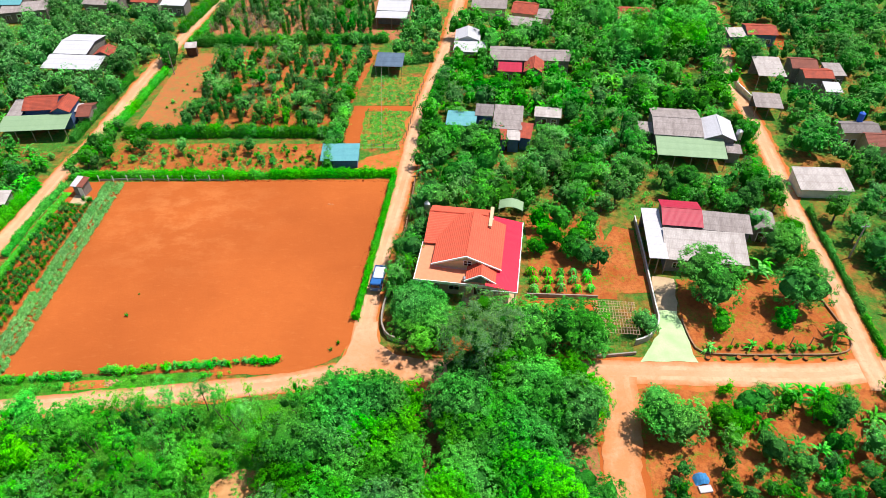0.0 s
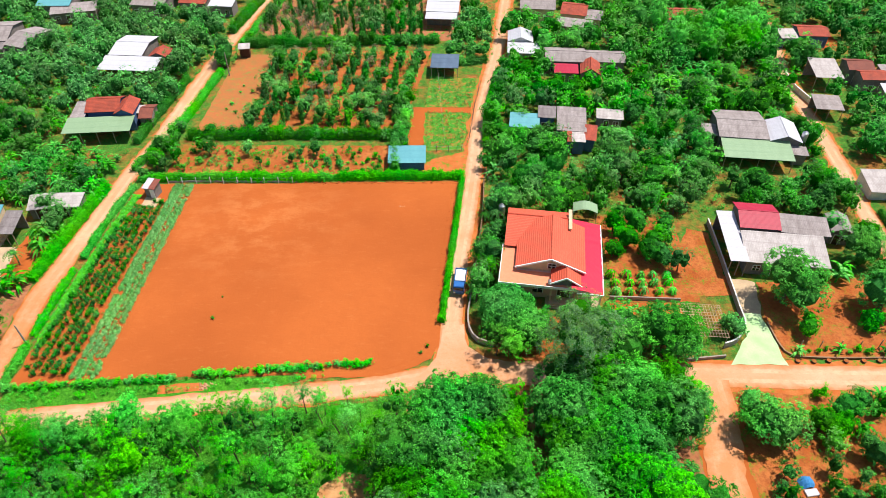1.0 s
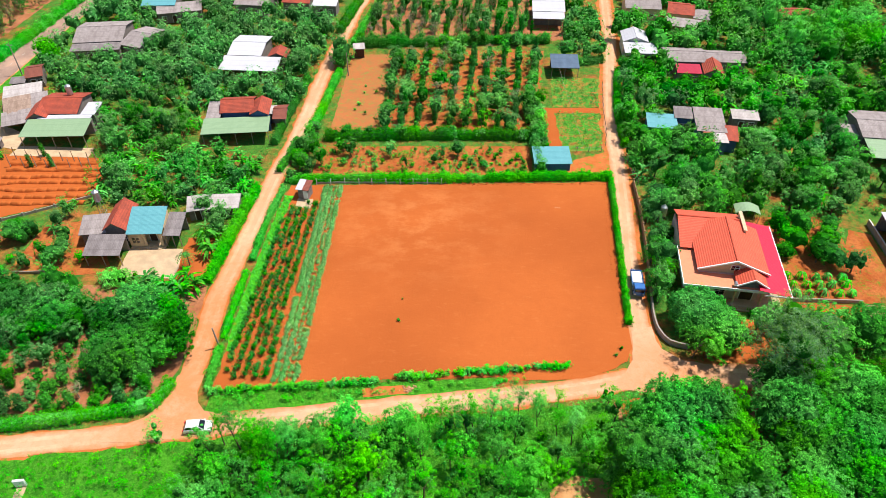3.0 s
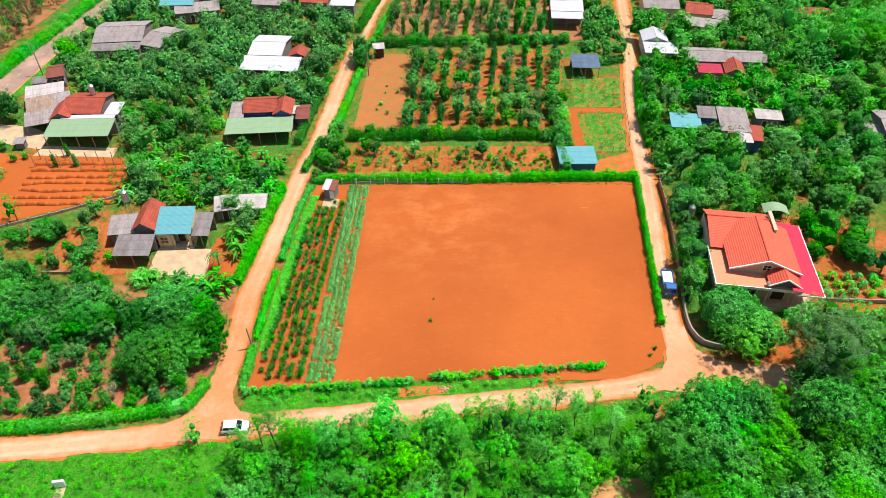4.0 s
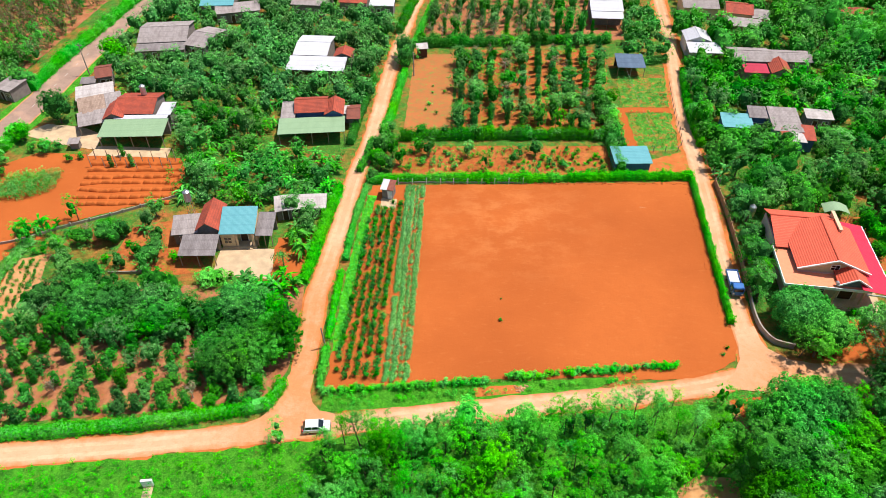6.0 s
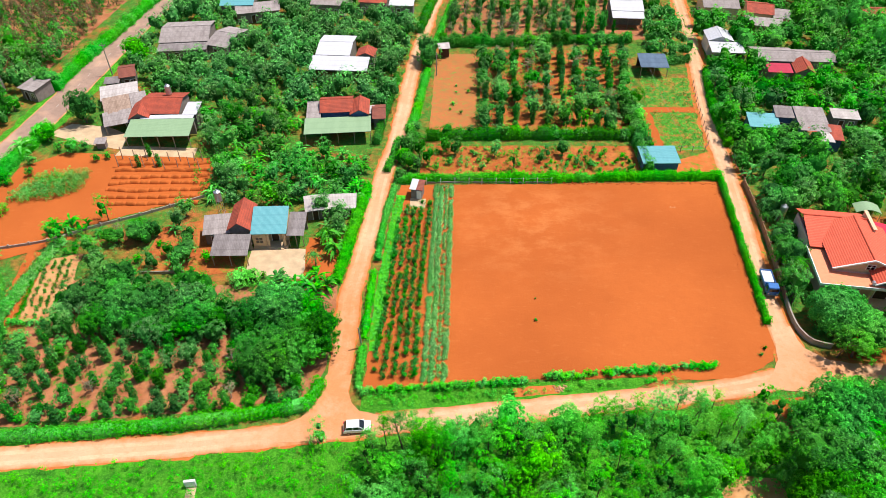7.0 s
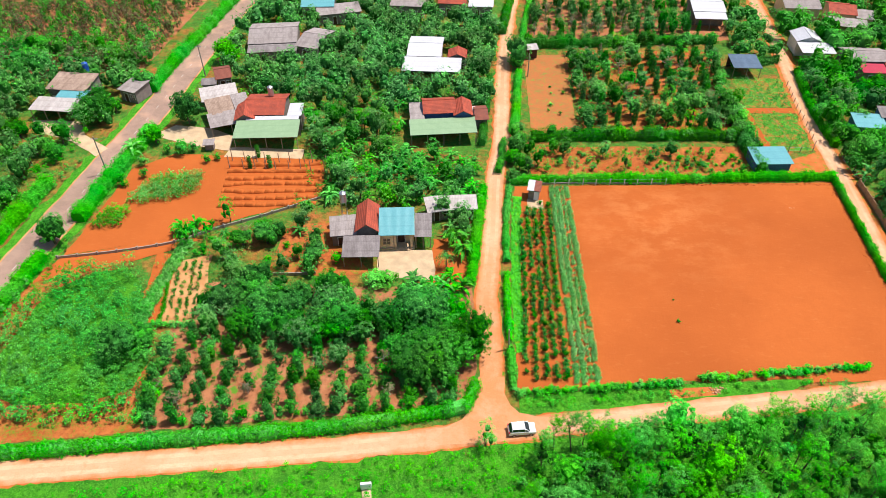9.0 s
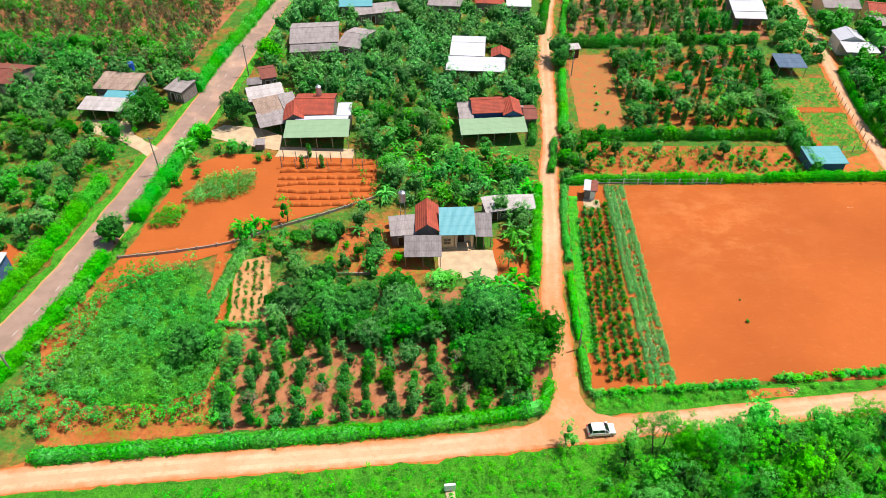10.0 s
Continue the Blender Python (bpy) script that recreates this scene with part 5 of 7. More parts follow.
def hedge(pts, width, height, mat="leaf_hedge", label="clipped bright green hedge beside the lane", dens=95, gaps=0.0, leaf=.185, seed=3):
    """A leafy hedge along a line: a closed inner body under many leaves, its outline uneven."""
    rng = np.random.default_rng(seed + int(abs(pts[0][0]) * 10))
    width, height = width * 1.25, height * 1.12
    line = smooth_line(pts, .7)
    root = thing("hedge", pts[0][0], pts[0][1], 0, 0, label, "hedge")
    ox, oy = pts[0]
    bm = bmesh.new()
    rows, LC, LN = [], [], []
    for i, p in enumerate(line):
        d = (line[min(i + 1, len(line) - 1)] - line[max(i - 1, 0)]).normalized()
        nrm = Vector((-d.y, d.x, 0))
        k = max(.4, 1 + .42 * noise.noise(p * .4) + .34 * noise.noise(p * 1.1))
        cut = gaps and noise.noise(p * .22 + Vector((3, 1, 0))) > 1 - 2 * gaps
        k = 0.02 if cut else k
        w, h = width * .78 * k, height * .86 * k
        g = gz(p.x)
        rows.append([bm.verts.new((p.x - ox + nrm.x * a * w, p.y - oy + nrm.y * a * w, g + b * h)) for a, b in ((-.5, 0), (-.52, .55), (-.3, .95), (.3, .95), (.52, .55), (.5, 0))])
        if cut:
            continue
        n = int(dens * .52 * (width + 2 * height) / 3.5)
        th = rng.uniform(-.15, np.pi + .15, n)
        rr = rng.uniform(.85, 1.25, n) * k
        u, v = np.cos(th) * width * .5 * rr, np.maximum(.05, np.abs(np.sin(th)) ** .6 * height * rr * .95)
        al = rng.uniform(-.4, .4, n)
        LC.append(np.stack([p.x - ox + nrm.x * u + d.x * al, p.y - oy + nrm.y * u + d.y * al, g + v], 1))
        LN.append(np.stack([nrm.x * np.cos(th), nrm.y * np.cos(th), np.sin(th) + .3], 1) + rng.normal(size=(n, 3)) * .45)
    for a, b in zip(rows, rows[1:]):
        for j in range(5):
            bm.faces.new((a[j], b[j], b[j + 1], a[j + 1]))
    bm.faces.new(rows[0])
    bm.faces.new(rows[-1][::-1])
    bmesh.ops.recalc_face_normals(bm, faces=bm.faces)
    part("branch_mass", bm, "leaf_hedge" if mat == "leaf_hedge" else "leaf_shrub", root)
    C, N = np.concatenate(LC), np.concatenate(LN)
    lv = new("leaves", leaf_mesh("leaves", leaf_cards(C, N, leaf, rng), [mat, "leaf_mango"], two(rng, len(C), .12)))
    lv.parent = root
    return root


GROVES = [[(112, 136), (137, 135), (137, 155), (114, 152)]]


def woods(name, poly, spacing, kinds, smin, smax, label, seed, avoid=.8, houses=.6):
    """A stretch of trees too far to tell apart, joined by kind into one mesh each."""
    rng = random.Random(seed)
    pcs = {k: [] for k in kinds}
    light = {}
    for k in kinds:
        light[k] = []
        for v in KINDS[k]:
            leafy, body = v[4][v[5] < 2][::4], v[4][v[5] == 2]
            c = leafy.mean(1, keepdims=True)
            light[k].append((np.concatenate([c + (leafy - c) * 1.5, body]), np.concatenate([v[5][v[5] < 2][::4], np.full(len(body), 2)])))
    x0, x1 = min(p[0] for p in poly), max(p[0] for p in poly)
    y0, y1 = min(p[1] for p in poly), max(p[1] for p in poly)
    y, row = y0, 0
    while y < y1:
        x = x0 + (spacing / 2 if row % 2 else 0)
        while x < x1:
            px, py = x + rng.uniform(-.42, .42) * spacing, y + rng.uniform(-.42, .42) * spacing
            x += spacing
            kd = rng.choices(list(kinds), list(kinds.values()))[0]
            s, a, v = rng.uniform(smin, smax), rng.uniform(0, 6.28), rng.randrange(len(KINDS[kd]))
            if inside(px, py, poly) and not near_road(px, py, avoid) and not in_house(px, py, houses) and not any(inside(px, py, c) for c in CLEAR + GROVES):
                pcs[kd].append((light[kd][v], px, py, s, a))
        y += spacing * .87
        row += 1
    for kd, lst in pcs.items():
        if lst:
            stuff(name, KINDS[kd][0][6], lst, label, "woodland")


# ---------------------------------------------------------------- the villa beside the field
def villa():
    V = thing("villa", 74.1, 76.5, 0, -8, "coral tiled villa with crimson metal carport roof and white trim", "house")
    I = Matrix()
    HOUSE_RECTS.append((83.2, 84.0, 8.8, 9.6, -8))
    bm = bmesh.new()
    box(bm, 1.0, 1.6, 0, 12.2, 17.0, 4.0)
    part("wall", bm, "wall_pink", V)
    # flat ledge with white fascia
    bm = bmesh.new()
    for a in ((0, 0, 3.85, 13.0, 3.2, 4.05), (0, 3.2, 3.85, 2.6, 9.0, 4.05)):
        box(bm, *a)
    part("flat_roof", bm, "terrace", V, "flat terracotta coloured ledge")
    bm = bmesh.new()
    for a in ((-.12, -.12, 3.7, 13.1, 0.0, 4.2), (-.12, 0, 3.7, 0, 9.0, 4.2), (-.12, 9.0, 3.7, 1.4, 9.12, 4.2)):
        box(bm, *a)
    part("fascia", bm, "white_trim", V)
    # main gabled roof, ridge running north
    half = 5.6
    ang = pose(0, 0, 0, 0, 0, 90)
    slab("roof", 11.4, half, 7.0, 4.75, "tile_villa", V, pose(7.9 + half / 2, 3.1 + 5.7, 0) @ ang)
    slab("roof", 11.4, half, 7.0, 4.75, "tile_villa", V, pose(7.9 - half / 2, 3.1 + 5.7, 0, 0, 0, 180) @ ang)
    prism("gable_wall", [(-half + .5, 4.0), (half - .5, 4.0), (half - .5, 4.85), (0, 6.9), (-half + .5, 4.85)], -.1, .1, "wall_cream", V, pose(7.9, 3.75, 0) @ ang)
    bm = bmesh.new()
    for sx in (-1, 1):
        a, b = Vector((7.9, 3.02, 7.12)), Vector((7.9 + sx * (half + .05), 3.02, 4.85))
        made = box(bm, 0, -.1, -.16, (b - a).length, .1, .08)
        rot = (b - a).to_track_quat("X", "Z").to_matrix().to_4x4()
        bmesh.ops.transform(bm, verts=made, matrix=Matrix.Translation(a) @ rot)
    part("bargeboard", bm, "white_trim", V)
    bm = bmesh.new()
    rod(bm, (7.9, 3.1, 7.1), (7.9, 14.4, 7.1), .13)
    part("ridge_cap", bm, "tile_villa", V)
    framed("window", 8.1, 4.75, 5.7, 1.2, 3.6, V, I, "glass_dark")
    # cross wing at the back
    slab("roof", 10.8, 6.6, 6.0, 4.45, "tile_villa", V, pose(5.6, 11.7, 0))
    slab("roof", 10.8, 3.4, 6.0, 4.6, "tile_villa", V, pose(5.6, 16.7, 0, 0, 0, 180))
    bm = bmesh.new()
    rod(bm, (.2, 15.0, 6.1), (11.0, 15.0, 6.1), .13)
    part("ridge_cap", bm, "tile_villa", V)
    boxpart("side_wall", (.3, 9.2, 0, .5, 17.4, 4.5), "wall_pink", V)
    bm = bmesh.new()
    box(bm, 10.7, 12.0, 0, 11.1, 17.0, 6.3)
    box(bm, 10.6, 11.9, 6.3, 11.2, 17.1, 6.42)
    box(bm, 10.95, 10.4, 4.4, 11.25, 12.0, 5.5)
    part("parapet", bm, "wall_cream", V)
    # carport under crimson sheet
    slab("roof", 17.2, 5.0, 4.7, 3.9, "sheet_crimson", V, pose(13.8, 8.0, 0, 0, 0, 0) @ ang @ Matrix.Identity(4), label="crimson metal carport roof")
    bm = bmesh.new()
    box(bm, 16.25, -.6, 3.72, 16.42, 16.6, 3.98)
    box(bm, 12.2, -.75, 3.75, 16.4, -.6, 4.0)
    part("gutter", bm, "white_trim", V)
    for y in (-.3, 5, 10.5, 16.2):
        bm = bmesh.new()
        box(bm, 15.9, y, 0, 16.15, y + .25, 3.9)
        part("post", bm, "white_trim", V)
    boxpart("carport_floor", (12.2, -.6, 0.0, 16.3, 16.4, .12), "concrete_pale", V)
    boxpart("carport_back_wall", (12.2, 15.9, 0.12, 15.8, 16.1, 3.8), "wall_pink", V)
    # entrance porch
    slab("roof", 5.2, 2.4, 5.9, 4.45, "tile_villa", V, pose(10.45 + 1.2, 2.9, 0) @ ang)
    slab("roof", 5.2, 2.4, 5.9, 4.45, "tile_villa", V, pose(10.45 - 1.2, 2.9, 0, 0, 0, 180) @ ang)
    prism("gable_wall", [(-2.1, 4.0), (2.1, 4.0), (2.1, 4.5), (0, 5.75), (-2.1, 4.5)], -.1, .1, "wall_grey", V, pose(10.45, .75, 0) @ ang)
    bm = bmesh.new()
    for sx in (-1, 1):
        a, b = Vector((10.45, .22, 6.02)), Vector((10.45 + sx * 2.5, .22, 4.5))
        made = box(bm, 0, -.09, -.15, (b - a).length, .09, .08)
        rot = (b - a).to_track_quat("X", "Z").to_matrix().to_4x4()
        bmesh.ops.transform(bm, verts=made, matrix=Matrix.Translation(a) @ rot)
    part("bargeboard", bm, "white_trim", V)
    for x in (8.3, 12.4):
        bm = bmesh.new()
        cyl(bm, x, .5, 0, 3.85, .18, .16, 10)
        box(bm, x - .26, .24, 0, x + .26, .76, .5)
        box(bm, x - .24, .26, 3.6, x + .24, .74, 3.85)
        part("column", bm, "wall_cream", V)
    bm = bmesh.new()
    for i in range(3):
        box(bm, 8.2 - .3 * i, -.2 - .3 * i, 0, 12.6 + .3 * i, 1.6, .48 - .16 * i)
    part("steps", bm, "concrete_pale", V)
    framed("door", 10.4, .5, 2.9, 2.0, 1.6, V, I)
    framed("window", 6.2, 1.1, 2.6, 1.6, 1.6, V, I, "glass_dark")
    framed("window", 3.0, 1.1, 2.6, 1.6, 1.6, V, I, "glass_dark")
    bm = bmesh.new()
    rod(bm, (7.9, .3, 4.6), (7.9, .9, 4.6), .3, seg=12)
    part("roof_drum", bm, "steel", V)


villa()


def water_tank(x, y, z, tower, label):
    T = thing("water_tank", x, y, None, 0, label, "water tank")
    T.location.z += z
    if tower:
        bm = bmesh.new()
        for a, b in ((-.5, -.5), (.5, -.5), (.5, .5), (-.5, .5)):
            rod(bm, (a, b, 0), (a * .8, b * .8, tower), .04)
            rod(bm, (a, b, tower * .5), (-b, a, tower * .5), .025)
        part("stand", bm, "steel", T)
    bm = bmesh.new()
    cyl(bm, 0, 0, tower, tower + 1.9, .62, .62, 16)
    cyl(bm, 0, 0, tower + 1.9, tower + 2.2, .62, .18, 16)
    part("tank", bm, "steel" if "steel" in label else "blue_plastic", T)
    bm = bmesh.new()
    cyl(bm, 0, 0, tower + 2.19, tower + 2.31, .19, .16, 10)
    part("lid", bm, "steel", T)


water_tank(75.9, 96.4, 0, 1.9, "stainless steel water tank on a stand by the villa")
water_tank(-45.0, 132.6, 0, 4.9, "steel water tank on a tower behind the tiled roof")
water_tank(-25.4, 96.0, 0, 5.2, "slim steel water tank on a tall frame")
water_tank(-87.5, 140.5, 0, 4.4, "blue plastic water tank over the roof")
water_tank(139.2, 119.0, 0, 3.0, "steel water tank beside the white gable")
water_tank(166.0, 124.0, 0, 4.2, "blue plastic water tank over the dark roof")


def teal_house():
    H = house("house", "low house with teal, grey and red tiled roofs and cream porch", [
        ('gabley', -21.0, 93.3, 4.2, 7.4, 2, 5.2, 3.6, 'tile_red'),
        ('mono', -21.6, 86.6, 6.3, 4.5, 1, 3.5, 2.6, 'fibro_dark'), ('mono', -25.2, 91.9, 4.7, 4.6, 8, 3.6, 2.8, 'fibro'),
        ('mono', -11.2, 92.0, 3.0, 5.2, 0, 3.8, 2.7, 'fibro_dark'), ('mono', -4.0, 99.2, 5.0, 3.8, 3, 2.9, 2.4, 'fibro_light'), ('mono', -8.6, 98.7, 4.8, 4.0, 12, 3.0, 2.4, 'fibro_light')], "wall_grey", (1, 3))
    inv = H.matrix_basis.inverted()
    m = inv @ pose(-15.8, 91.9, 0, 0, 0, 2)
    slab("roof", 6.2, 5.6, 5.0, 3.3, "sheet_teal", H, m, label="teal metal roof")
    prism("wall", [(-1.0, 0), (2.6, 0), (2.6, 4.75), (-1.0, 3.7)], -2.95, 2.95, "wall_cream", H, m)
    prism("porch_floor", [(-2.9, 0), (-1.0, 0), (-1.0, .3), (-2.9, .3)], -3.0, 3.0, "concrete_pale", H, m)
    prism("porch_wall", [(-2.5, .3), (-2.3, .3), (-2.3, 3.2), (-2.5, 3.2)], -2.95, -.6, "wall_cream", H, m)
    framed("window", -1.8, 1.1, 2.4, 1.2, -2.5, H, m, "glass_dark", "wall_cream")
    framed("door", .7, .3, 2.5, 1.2, -1.0, H, m)
    for x in (-.5, 2.3):
        bm = bmesh.new()
        box(bm, x, -2.55, .3, x + .4, -2.2, 3.2)
        part("pillar", bm, "wall_cream", H).matrix_basis = m
    bm = bmesh.new()
    for i in range(2):
        box(bm, -.2, -3.2 - .35 * i, 0, 2.3, -2.9, .2 - .1 * i)
    part("steps", bm, "concrete_pale", H).matrix_basis = m


teal_house()


def outhouse():
    H = thing("outhouse", 9.6, 104.4, 0, -12, "small grey brick outhouse with white and brown striped roof", "shed")
    HOUSE_RECTS.append((9.6, 104.4, 1.8, 1.8, 0))
    I = Matrix()
    prism("wall", [(-1.1, 0), (1.1, 0), (1.1, 2.5), (-1.1, 2.2)], -1.0, 1.0, "wall_grey", H, I)
    slab("roof", 1.3, 2.8, 2.75, 2.3, "sheet_white", H, pose(-.65, 0, 0))
    slab("roof", 1.3, 2.8, 2.76, 2.31, "tile_brown", H, pose(.65, 0, 0))
    framed("door", .5, 0, 1.9, .7, -1.1, H, I, "white_trim")
    patch("plot", [(8.2, 103.4), (11.2, 103.2), (11.0, 100.4), (8.2, 100.8)], "concrete_pale", 0.085, 0.2, "pale concrete pad before the outhouse", "plot")


outhouse()


# ---------------------------------------------------------------- hedges
hedge([(69.0, 109.2), (67.2, 92), (65.0, 71.4)], .8, 1.2, label="bright green hedge along the east side of the field")
hedge([(17, 109.3), (35.6, 109.2), (52, 109.8), (69.2, 110)], 1.3, 1.5, label="bright green hedge along the north side of the field")
hedge([(5.6, 108.6), (10.1, 109.0), (17.5, 109.3)], 1.0, 1.3)
hedge([(5.0, 106.2), (3.7, 96), (3.2, 86)], .9, 1.1)
hedge([(2.9, 82.5), (2.6, 76), (2.5, 68.5)], .8, 1.0)
hedge([(2.4, 66.5), (2.3, 59.4)], .8, 1.0)
hedge([(-69.5, 47.0), (-59.4, 48.0), (-46.3, 49.8), (-24.5, 52.5), (-6.5, 55.6), (-4.0, 57.4), (-3.2, 59.8)], 1.4, 1.4, label="clipped bright green hedge along the lower road")
hedge([(-3.2, 80.5), (-2.4, 86), (-1.6, 94), (0.0, 106)], 1.3, 1.8, label="bright green hedge along the lane")
hedge([(7.2, 126.5), (8.6, 135), (9.8, 147), (10.6, 153)], 1.3, 1.5, label="bright green hedge beside the lane")
hedge([(11, 124.2), (24, 124.6), (40, 124.8), (55, 124.6)], 1.8, 1.9, "leaf_mango", "dark green hedge between the plots")
hedge([(55.6, 111.5), (55.2, 119), (56.0, 128), (57.0, 136)], 1.5, 2.2, "leaf_mango", "leafy green hedge between plots")
hedge([(14, 168.6), (30, 169), (48, 170.5), (64, 171)], 1.8, 2.0, "leaf_mango", "dark green hedge at the plantation edge")
hedge([(64, 158), (70, 158.5), (76, 160)], 1.4, 1.6, "leaf_mango", "green hedge behind the netting shelter")
hedge([(12.6, 168), (14.6, 182), (19, 205)], 1.2, 1.5)
hedge([(-81.9, 104), (-84.0, 86.0), (-87, 70), (-90, 58)], 2.0, 2.3, label="tall clipped green hedge beside the asphalt road")
hedge([(-68.6, 124), (-71.6, 103), (-72.4, 93.8)], 2.2, 2.0, "leaf_hedge", "green hedge beside the asphalt road")
hedge([(-74.6, 84), (-76.0, 74), (-79.0, 62), (-82, 52)], 2.2, 1.7, "leaf_hedge", "green hedge beside the asphalt road")
hedge([(-74.2, 140), (-73, 155), (-70, 175), (-67.5, 196)], 2.2, 2.0, "leaf_hedge", "bright clipped hedge beside the asphalt road")
hedge([(144.9, 73), (145.7, 83), (146.2, 92), (146.8, 99)], .7, 1.0, "leaf_mango", "dark green hedge along the lane")
hedge([(144.4, 64), (144.8, 72)], .7, .9, "leaf_mango", "dark green hedge along the lane")
hedge([(108.5, 57.5), (107.4, 52)], 1.4, 1.4, "leaf_hedge", "short green hedge by the road bend")
hedge([(3.2, 112), (4.2, 117), (5.0, 123)], 1.0, 1.3, "leaf_mango", "loose green hedge by the lane")
hedge([(0.4, 122), (1.8, 136), (3.4, 150)], 1.2, 1.7, "leaf_mango", "loose green hedge by the lane")
hedge([(8.0, 176), (11.4, 196), (18, 225)], 1.6, 2.0, "leaf_mango", "loose green hedge by the lane")
hedge([(74.2, 121), (75.4, 136), (78.8, 154)], 1.2, 1.5, "leaf_mango", "loose green hedge by the lane")

# ---------------------------------------------------------------- rows and crops
rnd = random.Random(5)
# low hedge of separate small bushes below the field
low = smooth_line([(2.8, 58.4), (13, 59.2), (26.2, 60.2), (29.6, 60.9), (42, 62.0), (54.4, 63.2)], .52)
for p in low:
    if 26.8 < p.x < 29.2 or 47.4 < p.x < 48.0 or rnd.random() < .08:
        continue
    q = rnd.uniform(.75, 1.25)
    plant("hedgelet", p.x, p.y + rnd.uniform(-.25, .25), q, q * rnd.uniform(.85, 1.2), "low hedge below the field")
ROW_Y = (61.0, 80.0, 103.0)
ROWS = ((4.2, 5.8, 6.8), (5.75, 7.15, 7.9), (7.3, 8.35, 9.35), (8.8, 9.5, 10.6), (10.3, 10.8, 12.1))
for r, xs_ in enumerate(ROWS):
    for k in range(42):
        y = 61.2 + k * .99
        if r == 0 and y > 97 or r in (1, 2) and y > 100.2:
            continue
        x = float(np.interp(y, ROW_Y, xs_)) + rnd.uniform(-.1, .1)
        if rnd.random() < .93:
            s = rnd.uniform(1.0, 1.4)
            plant("shrub", x, y + rnd.uniform(-.22, .22), s, s * rnd.uniform(.95, 1.35), "shrub rows beside the field")
pieces = []
rngs = np.random.default_rng(11)
blade = []
for v in range(5):
    n = 26
    a = rngs.uniform(0, 6.28, n)
    C = np.stack([np.cos(a) * rngs.uniform(.05, .4, n), np.sin(a) * rngs.uniform(.05, .4, n), rngs.uniform(.2, .75, n)], 1)
    N = np.stack([np.cos(a), np.sin(a), rngs.uniform(.2, 1, n)], 1) + rngs.normal(size=(n, 3)) * .3
    blade.append((leaf_cards(C, N, .30, rngs, .26), two(rngs, n, .25)))
for xa, slope, wob, keep in ((11.7, 1.55, .3, 1.0), (12.75, 1.45, .3, 1.0), (13.7, 1.5, .12, .35), (14.6, 1.5, .3, 1.0)):
    for k in range(120):
        v = k / 119
        if noise.noise(Vector((k * .17, 2 + xa, 0))) > .5:
            continue
        for q in range(3):
            if rnd.random() < keep:
                pieces.append((blade[rnd.randrange(5)], xa + slope * v + rnd.uniform(-wob, wob), 60.6 + 46.4 * v + rnd.uniform(-.3, .3), rnd.uniform(.6, .95), rnd.uniform(0, 6.28)))
stuff("leek_rows", ["leaf_silver", "leaf_acacia"], pieces, "strips of tall blue-green leafy crop beside the field", "crop")



def lumps(name, places, mat, label, category, rnd):
    """Loose rough lumps lying on the ground, as one mesh: places are (x, y, size)."""
    V, F = [], []
    for x, y, q in places:
        b = len(V)
        for k in range(2):
            for a in range(5):
                t, w = a * 1.2566 + rnd.uniform(-.3, .3), q * (1.0 if k == 0 else .6) * rnd.uniform(.75, 1.2)
                V.append((x + math.cos(t) * w, y + math.sin(t) * w, .03 + k * q * rnd.uniform(.7, 1.1)))
        F += [(b + a, b + (a + 1) % 5, b + 5 + (a + 1) % 5, b + 5 + a) for a in range(5)] + [tuple(range(b + 5, b + 10))]
    me = bpy.data.meshes.new(name)
    me.from_pydata(V, [], F)
    me.materials.append(MATS[mat])
    return tagged(new(name, me), label, category, kind="stuff")


clods = [(63.9 + 3.9 * t + rnd.uniform(-.8, .3), 71 + 37 * t, rnd.uniform(.07, .2)) for t in (rnd.random() for _ in range(190))]
clods += [(rnd.uniform(38, 68), 108.2 + rnd.uniform(-.5, .3), rnd.uniform(.08, .24)) for _ in range(150)]
clods += [(rnd.uniform(17, 66), rnd.uniform(62, 107), rnd.uniform(.04, .09)) for _ in range(60)]
lumps("soil_clods", clods, "soil_clod", "crumbled red soil clods along the field edge", "soil", rnd)
lumps("rubble", [(31.2 + rnd.gauss(0, .8), 59.1 + rnd.gauss(0, .3), rnd.uniform(.1, .28)) for _ in range(26)], "stone_pale", "small heap of pale broken stones on the verge", "rubble", rnd)
lumps("rubble", [(57.8 + rnd.gauss(0, .5), 100.6 + rnd.gauss(0, .12), rnd.uniform(.08, .2)) for _ in range(7)], "stone_pale", "few pale lumps on the bare field", "rubble", rnd)

